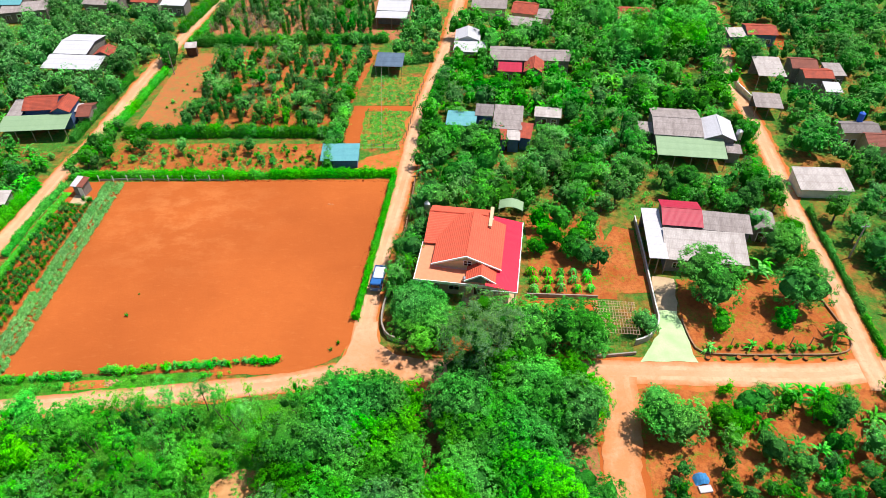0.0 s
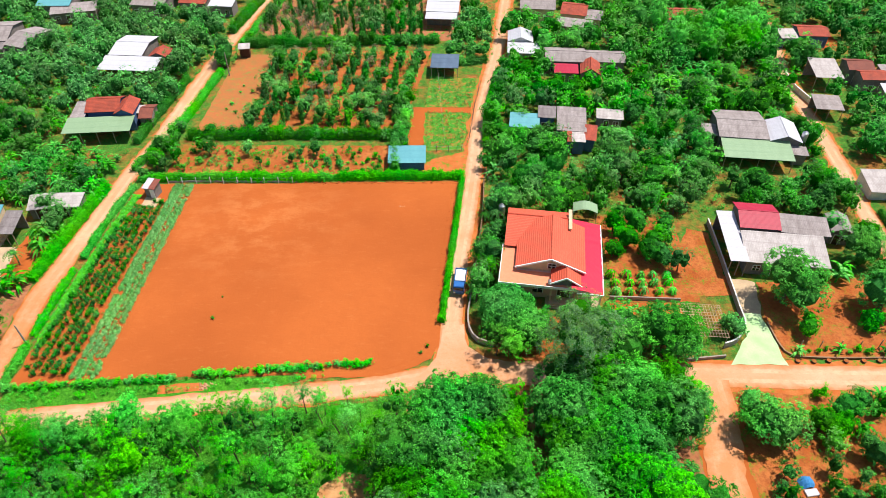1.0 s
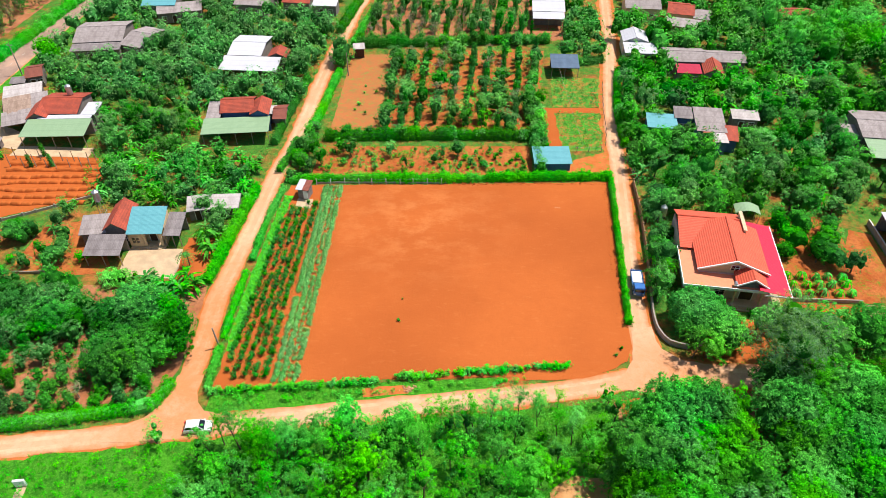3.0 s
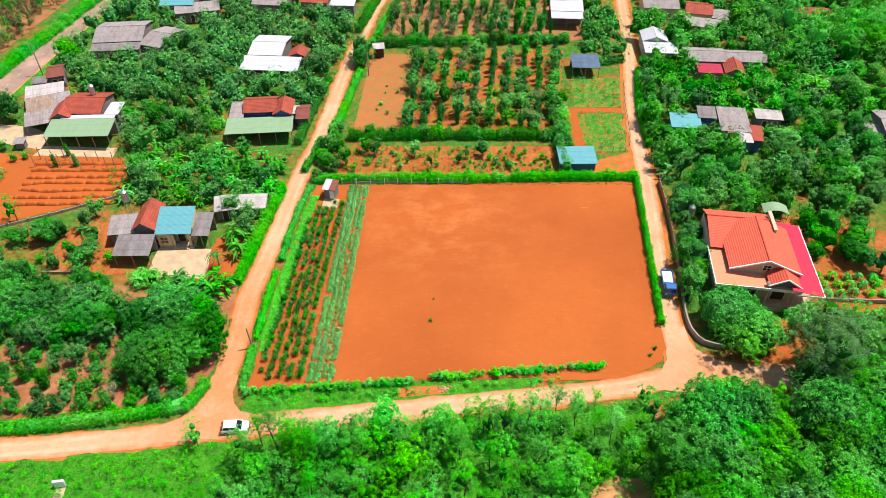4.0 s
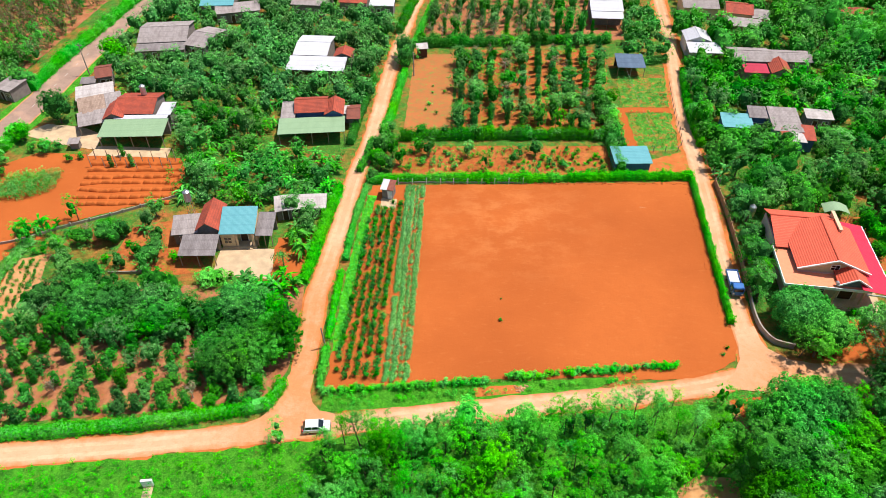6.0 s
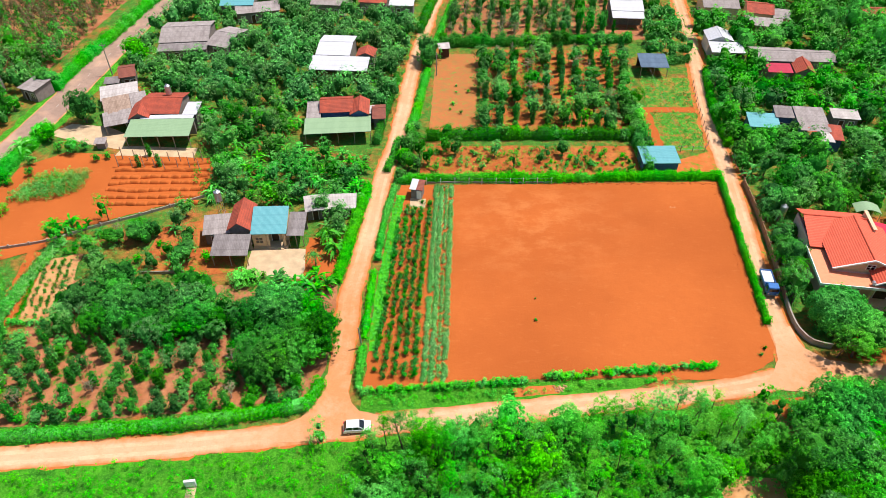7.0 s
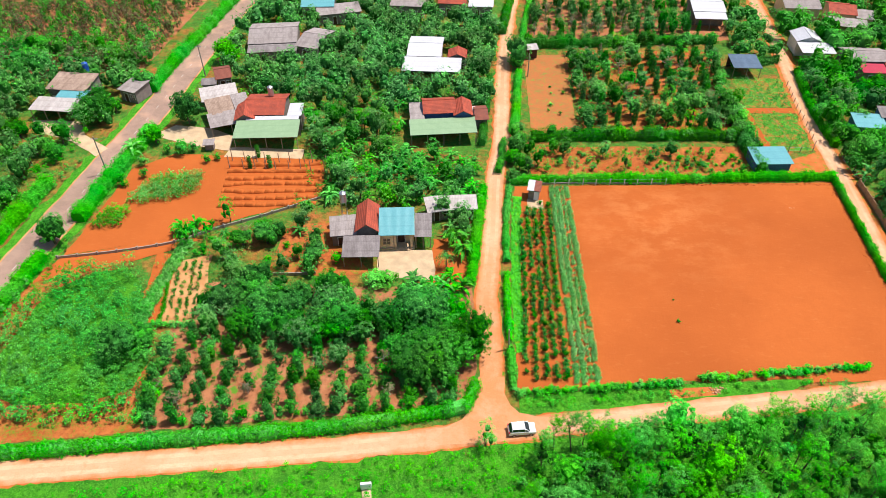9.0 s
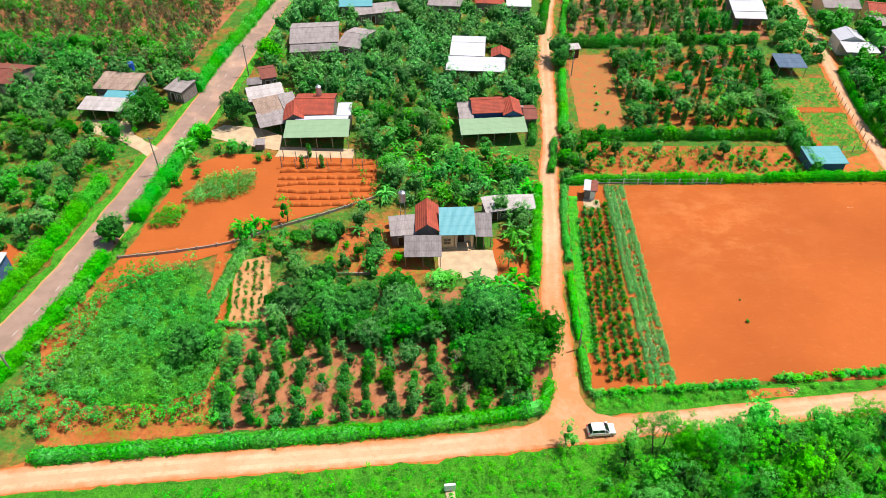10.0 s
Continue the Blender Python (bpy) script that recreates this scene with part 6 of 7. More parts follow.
# furrowed beds with stakes
for i in range(7):
    y = 99.6 + 2.15 * i
    bm = bmesh.new()
    prev = None
    x0, x1 = (-49.5 - .1 * i, -31.6 - .1 * i)
    for k in range(121):
        x = x0 + (x1 - x0) * k / 120
        pit = math.exp(-(((x + .5 * i) % 1.9 - .95) / .2) ** 2) if i < 5 else 0
        h = (1 - .6 * pit) * .5 + .2 * noise.noise(Vector((x * .5, y, 2))) + .3 * noise.noise(Vector((x * 1.1, y, 5)))
        yy = y + .55 * noise.noise(Vector((x * .2, y * .4, 7))) + (x - x0) * .09
        row = [bm.verts.new((x, yy + a, gz(x) + .03 + b * h)) for a, b in ((-.42, 0), (-.36, .95), (.05, 1.05), (.5, .7), (1.0, 0))]
        if prev:
            for j in range(4):
                bm.faces.new((prev[j], row[j], row[j + 1], prev[j + 1])).smooth = True
        prev = row
    bmesh.ops.recalc_face_normals(bm, faces=bm.faces)
    tagged(part("soil_ridge", bm, "soil_field", None), "raised ridge of red soil in a vegetable bed", "soil ridge", "ridges of the vegetable bed", "structure")
for i in range(18):
    x, y = -50 + 18.5 * (i % 9) / 8 + rnd.uniform(-.4, .4), 111.8 + 2.4 * (i // 9) + rnd.uniform(-.3, .3)
    P = thing("stake", x, y, None, 0, "bare grey wooden stake in the bed", "stake", "stakes of the vegetable bed")
    bm = bmesh.new()
    rod(bm, (0, 0, -.1), (rnd.uniform(-.15, .15), rnd.uniform(-.1, .1), rnd.uniform(2.2, 3.2)), .1, .07)
    part("shaft", bm, "wood_pale", P)
for x, y in ((-46, 112), (-42.2, 112.6), (-45.2, 116)):
    plant("column", x, y, .8, .75)

# ---------------------------------------------------------------- the woods and gardens
S_WOOD_W = [(3, 28), (61, 28), (61.5, 53), (52, 54.4), (45, 53.8), (29, 53), (17, 51.6), (9, 50.4), (3, 46.5)]
S_WOOD_E = [(60, 26), (99, 26), (99.4, 57.2), (74, 57.4), (70, 56), (66, 53), (61, 52)]
scatter(S_WOOD_W, 2.8, {"acacia": 5, "slender": 1.2, "wood": 1.0, "bush": .8}, .75, 1.2, "wood below the road", .6, seed=2)
scatter(S_WOOD_E, 4.4, {"big": 4, "bigdark": 1.6, "wood": 2}, .85, 1.3, "wood below the road", .4, seed=3)
scatter([(87, 67.2), (100.6, 67.2), (100.6, 71.5), (92, 71.5)], 4.4, {"mango": 2, "wood": 1}, .8, 1.1, "trees before the villa", .3, seed=4, clear=False)
scatter([(70.9, 77), (74.2, 77), (76, 96), (74, 107), (73.0, 100)], 3.0, {"mango": 3, "far": 2, "palm": 1}, .75, 1.1, "trees behind the wall", 1.5, seed=5, houses=0)
scatter([(73.5, 97.5), (112, 97.5), (119, 112), (118, 131), (76, 131)], 4.0, {"mango": 4, "far": 4, "fargrey": 1, "banana": 1.6}, .95, 1.4, "orchard behind the villa", seed=6)
scatter([(93.5, 83), (106.6, 83), (107, 97.5), (94, 97.5)], 4.0, {"mango": 3, "far": 2}, .75, 1.05, "small orchard", seed=7, jitter=.25)
woods("woodland", [(76, 131), (150, 131), (151, 150), (80, 150)], 4.2, {"far": 5, "fargrey": 2, "mango": 1.5}, 1.0, 1.5, "dense green trees among the houses", 8)
scatter([(76, 131), (150, 131), (151, 150), (80, 150)], 4.0, {"banana": 1}, .9, 1.5, "bananas among the houses", seed=58, keep=.4)
woods("woodland", [(79, 150), (156, 150), (160, 222), (88, 222)], 4.4, {"far": 5, "fargrey": 2.5, "mango": 1}, 1.1, 1.7, "dense green trees among far houses", 51)
scatter([(121, 95.5), (142, 97), (144, 131), (121, 131)], 3.4, {"far": 3, "banana": 3, "mango": 2}, .8, 1.2, "trees among the houses", seed=9)
scatter([(148, 60), (178, 60), (180, 112), (150, 112)], 4.4, {"far": 5, "mango": 2, "fargrey": 1, "banana": .8}, .9, 1.4, "trees beyond the lane", seed=10)
woods("woodland", [(151, 112), (200, 112), (205, 222), (160, 222), (152, 140)], 4.5, {"far": 5, "fargrey": 2}, 1.0, 1.6, "dense green trees beyond the lane", 52)
scatter([(112, 46), (150, 46), (150, 54.6), (122, 55), (114, 53)], 3.4, {"mango": 3, "far": 2, "banana": 2}, .8, 1.15, "garden trees below the road", seed=11, keep=.8)
scatter([(106, 32), (150, 32), (150, 46), (106, 46)], 2.6, {"coffee": 5, "bush": 1}, 1.0, 1.45, "coffee bushes below the road", seed=12, keep=.95)
plant("big", 108.4, 51.4, 1.15, 1.0)
woods("woodland", [(66.5, 158), (75.5, 160), (79, 190), (70.5, 190)], 3.6, {"far": 4, "fargrey": 2}, .9, 1.4, "dense green trees beside the lane", 57)
scatter([(-9.4, 92.5), (-3, 92.5), (-2, 98), (-9, 96.6)], 2.6, {"banana": 2, "far": 2}, .8, 1.1, "plants beside the low house", seed=59, clear=False, houses=0)
scatter([(-43.4, 66.5), (-3.2, 66.5), (-3.2, 74.5), (-14, 74.5), (-15.5, 73.6), (-22.5, 73.6), (-24, 79), (-30, 79.5), (-43.8, 79)], 3.3, {"mango": 3, "far": 2, "fargrey": 1.4, "dry": .6}, .8, 1.15, "shade trees of the coffee garden", .5, seed=13, clear=False, keep=.95)
scatter([(-43.4, 68.5), (-4, 68.5), (-4, 73), (-14, 73), (-15.5, 72), (-22.5, 73), (-24, 77.5), (-43, 77.5)], 5.2, {"bigdark": 1}, .62, .85, "dark shade trees of the coffee garden", .5, seed=73, clear=False)
for r in range(14):
    x = -47 + 3.15 * r
    for k in range(9):
        y = 52.6 + (x + 47) * .115 + 1.85 * k + rnd.uniform(-.6, .6)
        xx = x + rnd.uniform(-.6, .6) - (y - 55) * .12
        if y < 69 and not near_road(xx, y, 1.2) and y > 51.8 + (x + 47) * .115:
            if rnd.random() < .8:
                plant("column" if rnd.random() < .6 else "coffee", xx, y, rnd.uniform(.9, 1.3), rnd.uniform(.8, 1.05), "rows of the coffee garden")
            elif rnd.random() < .75:
                plant(rnd.choices(("fargrey", "mango", "dry"), (4, 3, 4))[0], xx, y, rnd.uniform(.65, 1.0), None, "rows of the coffee garden")
scatter([(-17, 66), (-12, 60), (-7, 58.6), (-3.6, 60), (-3.4, 73.5), (-14, 73.5)], 2.9, {"wood": .8, "mango": 2, "bigdark": 2}, .75, 1.0, "trees along the lane", .7, seed=14, clear=False)
scatter([(-45.5, 80), (-26.5, 80), (-27, 99), (-34, 101), (-46, 93.6)], 3.3, {"far": 3, "mango": 2, "fargrey": 1.4, "dry": .7, "bush": 2.4, "banana": 1}, .7, 1.05, "garden beside the low house", seed=15, keep=.85)
scatter([(-30, 100.5), (-2, 100.5), (0, 120.5), (-30, 120.5)], 2.5, {"far": 2.2, "banana": 8, "bush": 4}, .85, 1.2, "dense garden behind the low house", seed=16)
scatter([(-36.5, 118), (-15, 118), (-16, 132), (-36, 132)], 3.6, {"far": 5, "banana": 3, "fargrey": 2}, .9, 1.35, "trees among the houses", seed=17)
scatter([(-34, 132), (4, 136), (6, 150), (-34, 150)], 3.6, {"banana": 1}, .9, 1.35, "bananas among the houses", seed=18, keep=.4)
woods("woodland", [(-62, 134), (-36.5, 134), (-36, 132), (2, 134), (10, 222), (-58, 222)], 4.1, {"far": 6, "fargrey": 2.5}, 1.0, 1.5, "dense green trees among far houses", 53)
scatter([(-112, 60), (-90, 55), (-84.5, 105), (-80, 112), (-86, 124), (-112, 124)], 3.8, {"far": 4, "mango": 1, "bush": 2}, .75, 1.15, "orchard beyond the asphalt road", 2.0, seed=19, keep=.92)
scatter([(112, 136), (137, 135), (137, 157), (114, 153)], 2.3, {"banana": 6, "far": 1}, .9, 1.3, "banana grove among the houses", seed=61, keep=.8)
scatter([(116, 157), (148, 156), (151, 181), (118, 179)], 5.0, {"wood": 1}, 1.3, 1.8, "tall feathery trees among the houses", seed=62)
woods("woodland", [(-135, 146), (-78, 149), (-76.5, 158), (-135, 156)], 3.6, {"far": 4, "fargrey": 2, "mango": 1}, .9, 1.4, "green trees at the edge of the dry plantation", 63, 2.0)
woods("woodland", [(-135, 120), (-76, 124), (-76, 148), (-135, 146)], 3.7, {"far": 5, "fargrey": 2.5}, .9, 1.4, "dense trees round the roadside house", 54, 2.0)
scatter([(-4.5, 84), (-1.8, 84), (1.4, 108), (-4, 108)], 2.4, {"far": 2, "banana": 2, "bush": 1.5}, .7, 1.0, "plants along the lane", .8, seed=21)
for k in range(22):
    plant("bush", -46 + 1.8 * k + rnd.uniform(-.5, .5), 52.6 + .207 * k + rnd.uniform(-.3, .5), rnd.uniform(.55, .95), None, "low bushes behind the clipped hedge")
# loose trees grown out of the hedges between plots
for k in range(17):
    plant(("far", "mango", "fargrey")[k % 3], 12.5 + 2.55 * k + rnd.uniform(-.9, .9), 125.0 + rnd.uniform(-.8, .8), rnd.uniform(.42, .72), None, "trees grown out of the hedge")
    plant(("mango", "far")[k % 2], 15 + 2.9 * k + rnd.uniform(-.9, .9), 169.6 + .03 * k + rnd.uniform(-.8, .8), rnd.uniform(.5, .85), None, "trees grown out of the hedge")
for k in range(9):
    plant(("far", "mango")[k % 2], 55.6 + rnd.uniform(-.6, .6), 119.6 + 2.0 * k, rnd.uniform(.5, .8), None, "trees grown out of the hedge")
scatter([(-53, 84.5), (-45, 86), (-44, 97), (-52, 92)], 2.2, {"bush": 3, "acacia": 1.2, "banana": .6}, .6, 1.0, "young plants below the plot wall", seed=64, clear=False, keep=.7)
for k in range(8):
    plant("lime" if k % 3 == 1 else "hedgelet", -48.3 + rnd.uniform(-.3, .3), 53.6 + .8 * k, rnd.uniform(.75, 1.1) if k % 3 == 1 else rnd.uniform(1.3, 1.8), None, "bright bushes between two plots")
# upper plantation rows
for r in range(10):
    for k in range(17):
        y = 127.6 + 2.25 * k + rnd.uniform(-.5, .5)
        x = 23.4 + 3.45 * r + (y - 127) * (.012 * r + .03) + rnd.uniform(-.35, .35)
        if rnd.random() < .9:
            plant(rnd.choices(("column", "far", "coffee", "fargrey", "acacia", "dry"), (5, 1.4, 1.2, 1.6, .9, .7))[0], x, y, rnd.uniform(.9, 1.4), rnd.uniform(.8, 1.25), "rows of the pepper plantation")
for r in range(14):
    for k in range(11):
        y = 172.8 + 2.5 * k + rnd.uniform(-.5, .5)
        x = 16.5 + 3.3 * r + (y - 172) * (.014 * r + .06) + rnd.uniform(-.4, .4)
        if rnd.random() < .88 and not in_house(x, y):
            plant(rnd.choices(("column", "dry", "fargrey", "far", "coffee"), (6, 2.2, 2, 1, 1))[0], x, y, rnd.uniform(.8, 1.15), rnd.uniform(1.0, 1.45), "rows of the upper plantation")
for k in range(10):
    plant(("far", "mango", "wood")[k % 3], 57.0 + .05 * k + rnd.uniform(-.5, .5), 118.5 + 2.3 * k + rnd.uniform(-.4, .4), rnd.uniform(.6, .85), None, "tall trees between plantation and plots")
scatter([(34, 111.5), (53, 111.5), (54, 115.5), (36, 115.5)], 1.9, {"hedgelet": 4, "bush": 1}, .5, .95, "weeds between the hedges", seed=81, keep=.85)
scatter([(15, 134), (21, 134), (21, 147), (16, 147)], 2.8, {"shrub": 3, "hedgelet": 2}, .5, 1.0, "small plants of the bare plot", seed=82, keep=.6, clear=False)
scatter([(11, 112), (54, 112), (54, 120.5), (12, 120.5)], 3.0, {"bush": 3, "coffee": 1, "far": .5, "acacia": .4}, .45, .9, "saplings between the hedges", seed=22, keep=.8)
scatter([(3.6, 110), (9.6, 110), (10, 128), (6.5, 128)], 2.4, {"far": 3, "mango": 1}, .6, .9, "trees at the lane bend", .8, seed=23)
scatter([(0, 30), (6, 30), (6, 46.0), (0.5, 46)], 2.8, {"acacia": 4, "bush": 2}, .7, 1.0, "young trees at the road fork", .2, seed=24)


def leaves_of(kd, n, seed, dens, leaf=.34):
    rng = np.random.default_rng(seed)
    out = []
    for _ in range(n):
        L = crown(rng, 1.0, 2.4, .1, dens, 8, leaf, 5, .6)
        out.append((L, two(rng, len(L), .35)))
    return out


def fill(name, poly, spacing, smin, smax, mats, label, category, dens, seed, tall=1.0, keep=1.0, ragged=0.0, leaf=.34):
    rng = random.Random(seed)
    forms = leaves_of(name, 6, seed, dens, leaf)
    if tall != 1.0:
        forms = [(L * np.array([.62, .62, tall]), i) for L, i in forms]
    x0, x1 = min(p[0] for p in poly), max(p[0] for p in poly)
    y0, y1 = min(p[1] for p in poly), max(p[1] for p in poly)
    pcs = []
    y = y0
    while y < y1:
        x = x0
        while x < x1:
            px, py = x + rng.uniform(-.75, .75) * spacing, y + rng.uniform(-.75, .75) * spacing
            x += spacing
            if ragged and noise.noise(Vector((px * .13, py * .13, seed))) + .5 * noise.noise(Vector((px * .5, py * .5, seed))) < ragged - .6:
                continue
            if rng.random() < keep and inside(px, py, poly) and not near_road(px, py, .6) and not in_house(px, py, .3, smax > .85):
                pcs.append((forms[rng.randrange(6)], px, py, rng.uniform(smin, smax), rng.uniform(0, 6.28)))
        y += spacing
    return stuff(name, mats, pcs, label, category)


fill("pepper_plantation", [(-150, 143), (-79, 149), (-73, 225), (-150, 225)], 2.2, 1.0, 1.5, ["leaf_dry", "leaf_olive"], "dry pepper plantation with brown and green vines", "plantation", 8, 31, 1.35, leaf=.31)
fill("pepper_plantation", [(-150, 143), (-79, 149), (-73, 225), (-150, 225)], 2.9, 1.2, 2.0, ["leaf_garden", "leaf_dark"], "green shade trees of the dry plantation", "plantation", 9, 43, 1.2, ragged=.6, leaf=.27)
fill("pepper_plantation", [(15, 200), (66, 200), (64, 225), (22, 225)], 2.0, .95, 1.5, ["leaf_dark", "leaf_dry"], "upper pepper plantation with dark green vines", "plantation", 11, 32, 1.45, leaf=.25)
fill("pepper_plantation", [(15, 172), (60, 173), (58, 225), (22, 225)], 3.4, .6, 1.2, ["leaf_mango", "leaf_olive"], "green bushes of the upper plantation", "plantation", 11, 66, 1.0, ragged=.5, leaf=.26)
CASSAVA = [(-72.5, 58), (-66, 54.5), (-56, 55.5), (-50.5, 58), (-49.6, 63), (-53, 72), (-56.5, 80), (-60, 83.5), (-65, 82), (-71, 77)]
fill("cassava_crop", CASSAVA, 1.12, .5, 1.3, ["leaf_shrub", "leaf_hedge"], "dense green cassava crop", "crop", 16, 33, ragged=.2, leaf=.135)
fill("cassava_crop", [(-74.5, 56), (-70, 51), (-52, 54), (-50.5, 58), (-56, 56.5), (-66, 56), (-72, 60), (-71, 76), (-66, 83), (-72, 83), (-75, 74)], 1.5, .4, .9, ["leaf_shrub", "leaf_acacia"], "ragged edge of the cassava crop", "crop", 12, 71, ragged=.5, leaf=.15)
fill("vegetable_crop", [(-66, 99), (-58, 100.5), (-54.0, 104), (-54.5, 109.5), (-63, 107)], .5, .45, .8, ["leaf_banana", "leaf_silver"], "dense patch of low green vegetables", "crop", 8, 34, leaf=.17)
fill("vegetable_crop", [(-70, 92), (-65, 92.4), (-64, 97), (-68, 97.4)], .5, .45, .8, ["leaf_banana", "leaf_olive"], "dense patch of low green vegetables", "crop", 8, 44, leaf=.17)
fill("undergrowth", S_WOOD_W, 1.7, .5, .9, ["leaf_acacia", "leaf_shrub"], "green undergrowth of the wood", "undergrowth", 7, 35, leaf=.2)
fill("undergrowth", S_WOOD_E, 2.4, .5, .9, ["leaf_shrub", "leaf_mango"], "dark green undergrowth of the wood", "undergrowth", 8, 36, keep=.7)
fill("undergrowth", [(76, 131), (156, 131), (156, 215), (84, 215)], 2.6, .5, 1.0, ["leaf_garden", "leaf_mango"], "green undergrowth among the houses", "undergrowth", 6, 37, keep=.65)
fill("undergrowth", [(-62, 136), (4, 136), (9, 215), (-60, 215)], 2.5, .5, 1.0, ["leaf_garden", "leaf_acacia"], "green undergrowth among the houses", "undergrowth", 6, 38, keep=.7)
fill("undergrowth", [(-36.5, 100), (-2, 100), (0, 121), (-15, 150), (-36, 150)], 2.2, .4, .9, ["leaf_acacia", "leaf_hedge"], "green undergrowth of the gardens", "undergrowth", 7, 39, keep=.8, leaf=.22)
fill("undergrowth", [(74, 97.5), (142, 97.5), (146, 131), (76, 131)], 2.6, .4, .8, ["leaf_acacia", "leaf_mango"], "green undergrowth of the orchard", "undergrowth", 7, 40, keep=.65)
fill("undergrowth", [(-122, 88), (-86, 88), (-80, 124), (-122, 124)], 2.4, .3, .7, ["leaf_acacia", "leaf_hedge"], "green weeds of the roadside orchard", "undergrowth", 7, 45, keep=.8)
fill("undergrowth", [(-48, 52.4), (-5, 57.6), (-4, 66), (-4, 80), (-48, 80)], 2.3, .25, .55, ["leaf_dark", "leaf_olive"], "weeds between the coffee rows", "undergrowth", 6, 46, keep=.6)
fill("undergrowth", [(-77, 52), (-70, 50), (-50, 53), (-50, 57), (-62, 55), (-72, 58), (-72, 80), (-76, 78)], 1.3, .3, .85, ["leaf_hedge", "leaf_olive"], "scattered weeds round the cassava", "undergrowth", 7, 47, keep=.8)
fill("tall_grass", [(-90, 36), (-31, 46.8), (-2, 50.0), (4, 50.4), (4, 30), (-90, 20)], 1.04, .25, .7, ["leaf_hedge", "leaf_acacia"], "rough tall grass and weeds below the road", "grass", 4, 41, keep=.95, leaf=.26)
fill("tall_grass", [(3, 57.6), (26, 59.2), (55, 61.6), (57, 61), (29, 58.0), (5, 55.6)], .8, .2, .42, ["leaf_hedge", "leaf_acacia"], "low weeds below the field hedge", "grass", 6, 42, keep=.75)
fill("tall_grass", [(-69, 48.2), (-46, 51.2), (-24, 53.8), (-6, 56.6), (-5.4, 55.4), (-24, 51.8), (-46, 48.8), (-69, 46)], .75, .2, .4, ["leaf_hedge", "leaf_acacia"], "grass below the clipped hedge", "grass", 6, 48, keep=.75)
fill("tall_grass", [(3.3, 66), (4.7, 66), (5.3, 81), (6.7, 98), (7.2, 104), (5.6, 104), (4.7, 97), (3.6, 81)], .42, .12, .24, ["leaf_lime", "leaf_hedge"], "strip of bright lime green grass along the hedge", "grass", 6, 49, keep=.85, leaf=.3)
fill("tall_grass", [(61.5, 120), (61.5, 134.3), (70.6, 134.6), (69.2, 120.2)], .85, .2, .5, ["leaf_acacia", "leaf_olive"], "weeds of the vegetable plot", "grass", 9, 50, keep=.9, leaf=.19)
fill("tall_grass", [(61.3, 137.7), (62.3, 151), (73.6, 150.6), (71.8, 137.7)], .85, .2, .5, ["leaf_mango", "leaf_olive"], "weeds of the vegetable plot", "grass", 9, 51, keep=.9, leaf=.19)
fill("tall_grass", [(11, 111), (54, 111), (54, 121), (11, 121)], 1.3, .2, .5, ["leaf_acacia", "leaf_olive"], "weeds between the hedges", "grass", 7, 52, keep=.8, ragged=.42)
fill("tall_grass", [(-82, 112), (-78.5, 112), (-83.8, 84), (-86.6, 66), (-89, 66), (-85.4, 86)], 1.0, .2, .4, ["leaf_acacia", "leaf_hedge"], "roadside grass by the asphalt", "grass", 6, 53, keep=.7)

fill("undergrowth", [(-56, 82), (-46, 80), (-26, 80), (-26.5, 84), (-36, 84), (-37, 95), (-46, 94.5), (-54, 89)], 1.3, .2, .55, ["leaf_acacia", "leaf_olive"], "weeds below the plot wall", "undergrowth", 7, 65, keep=.7, ragged=.35, leaf=.2)

# single trees
plant("big", -62.2, 127.2, .8, 1.0, label="tall dense green tree before the tiled house")
plant("lime", -68.4, 121.2, 1.3, 1.6, label="rounded lime green bush beside the road")
for x, y, q in ((-60.7, 116.4, 1.5), (-58.6, 117.2, 1.3), (-63.2, 116.0, 1.2), (-54.8, 113.6, 1.0), (-52.8, 114.4, .9), (-66.6, 111.5, 1.3), (-65.4, 107.8, 1.1), (-68.3, 104.6, 1.4)):
    plant("bush", x, y, q)
for x, y, q in ((-82.6, 123.6, 1.3), (-80.6, 127.4, 1.2), (-78.8, 130.6, 1.0), (-84.4, 119.6, .9)):
    plant("fargrey" if q > 1.1 else "far", x, y, q)
plant("round", 75.0, 71.4, 1.4, 1.35, label="broad dome-shaped dark green tree at the wall")
plant("feather", 83.0, 60.6, 1.45, 1.15)
plant("feather", 86.5, 63.8, .9, .9)
plant("big", 90.5, 64.6, 1.35, 1.3)
plant("big", 97.4, 65.2, 1.4, 1.25)
plant("big", 100.2, 64.9, .9, .9)
plant("acacia", 73.2, 65.0, 1.3, 1.2)
plant("wood", 75.4, 65.0, 1.2, .9)
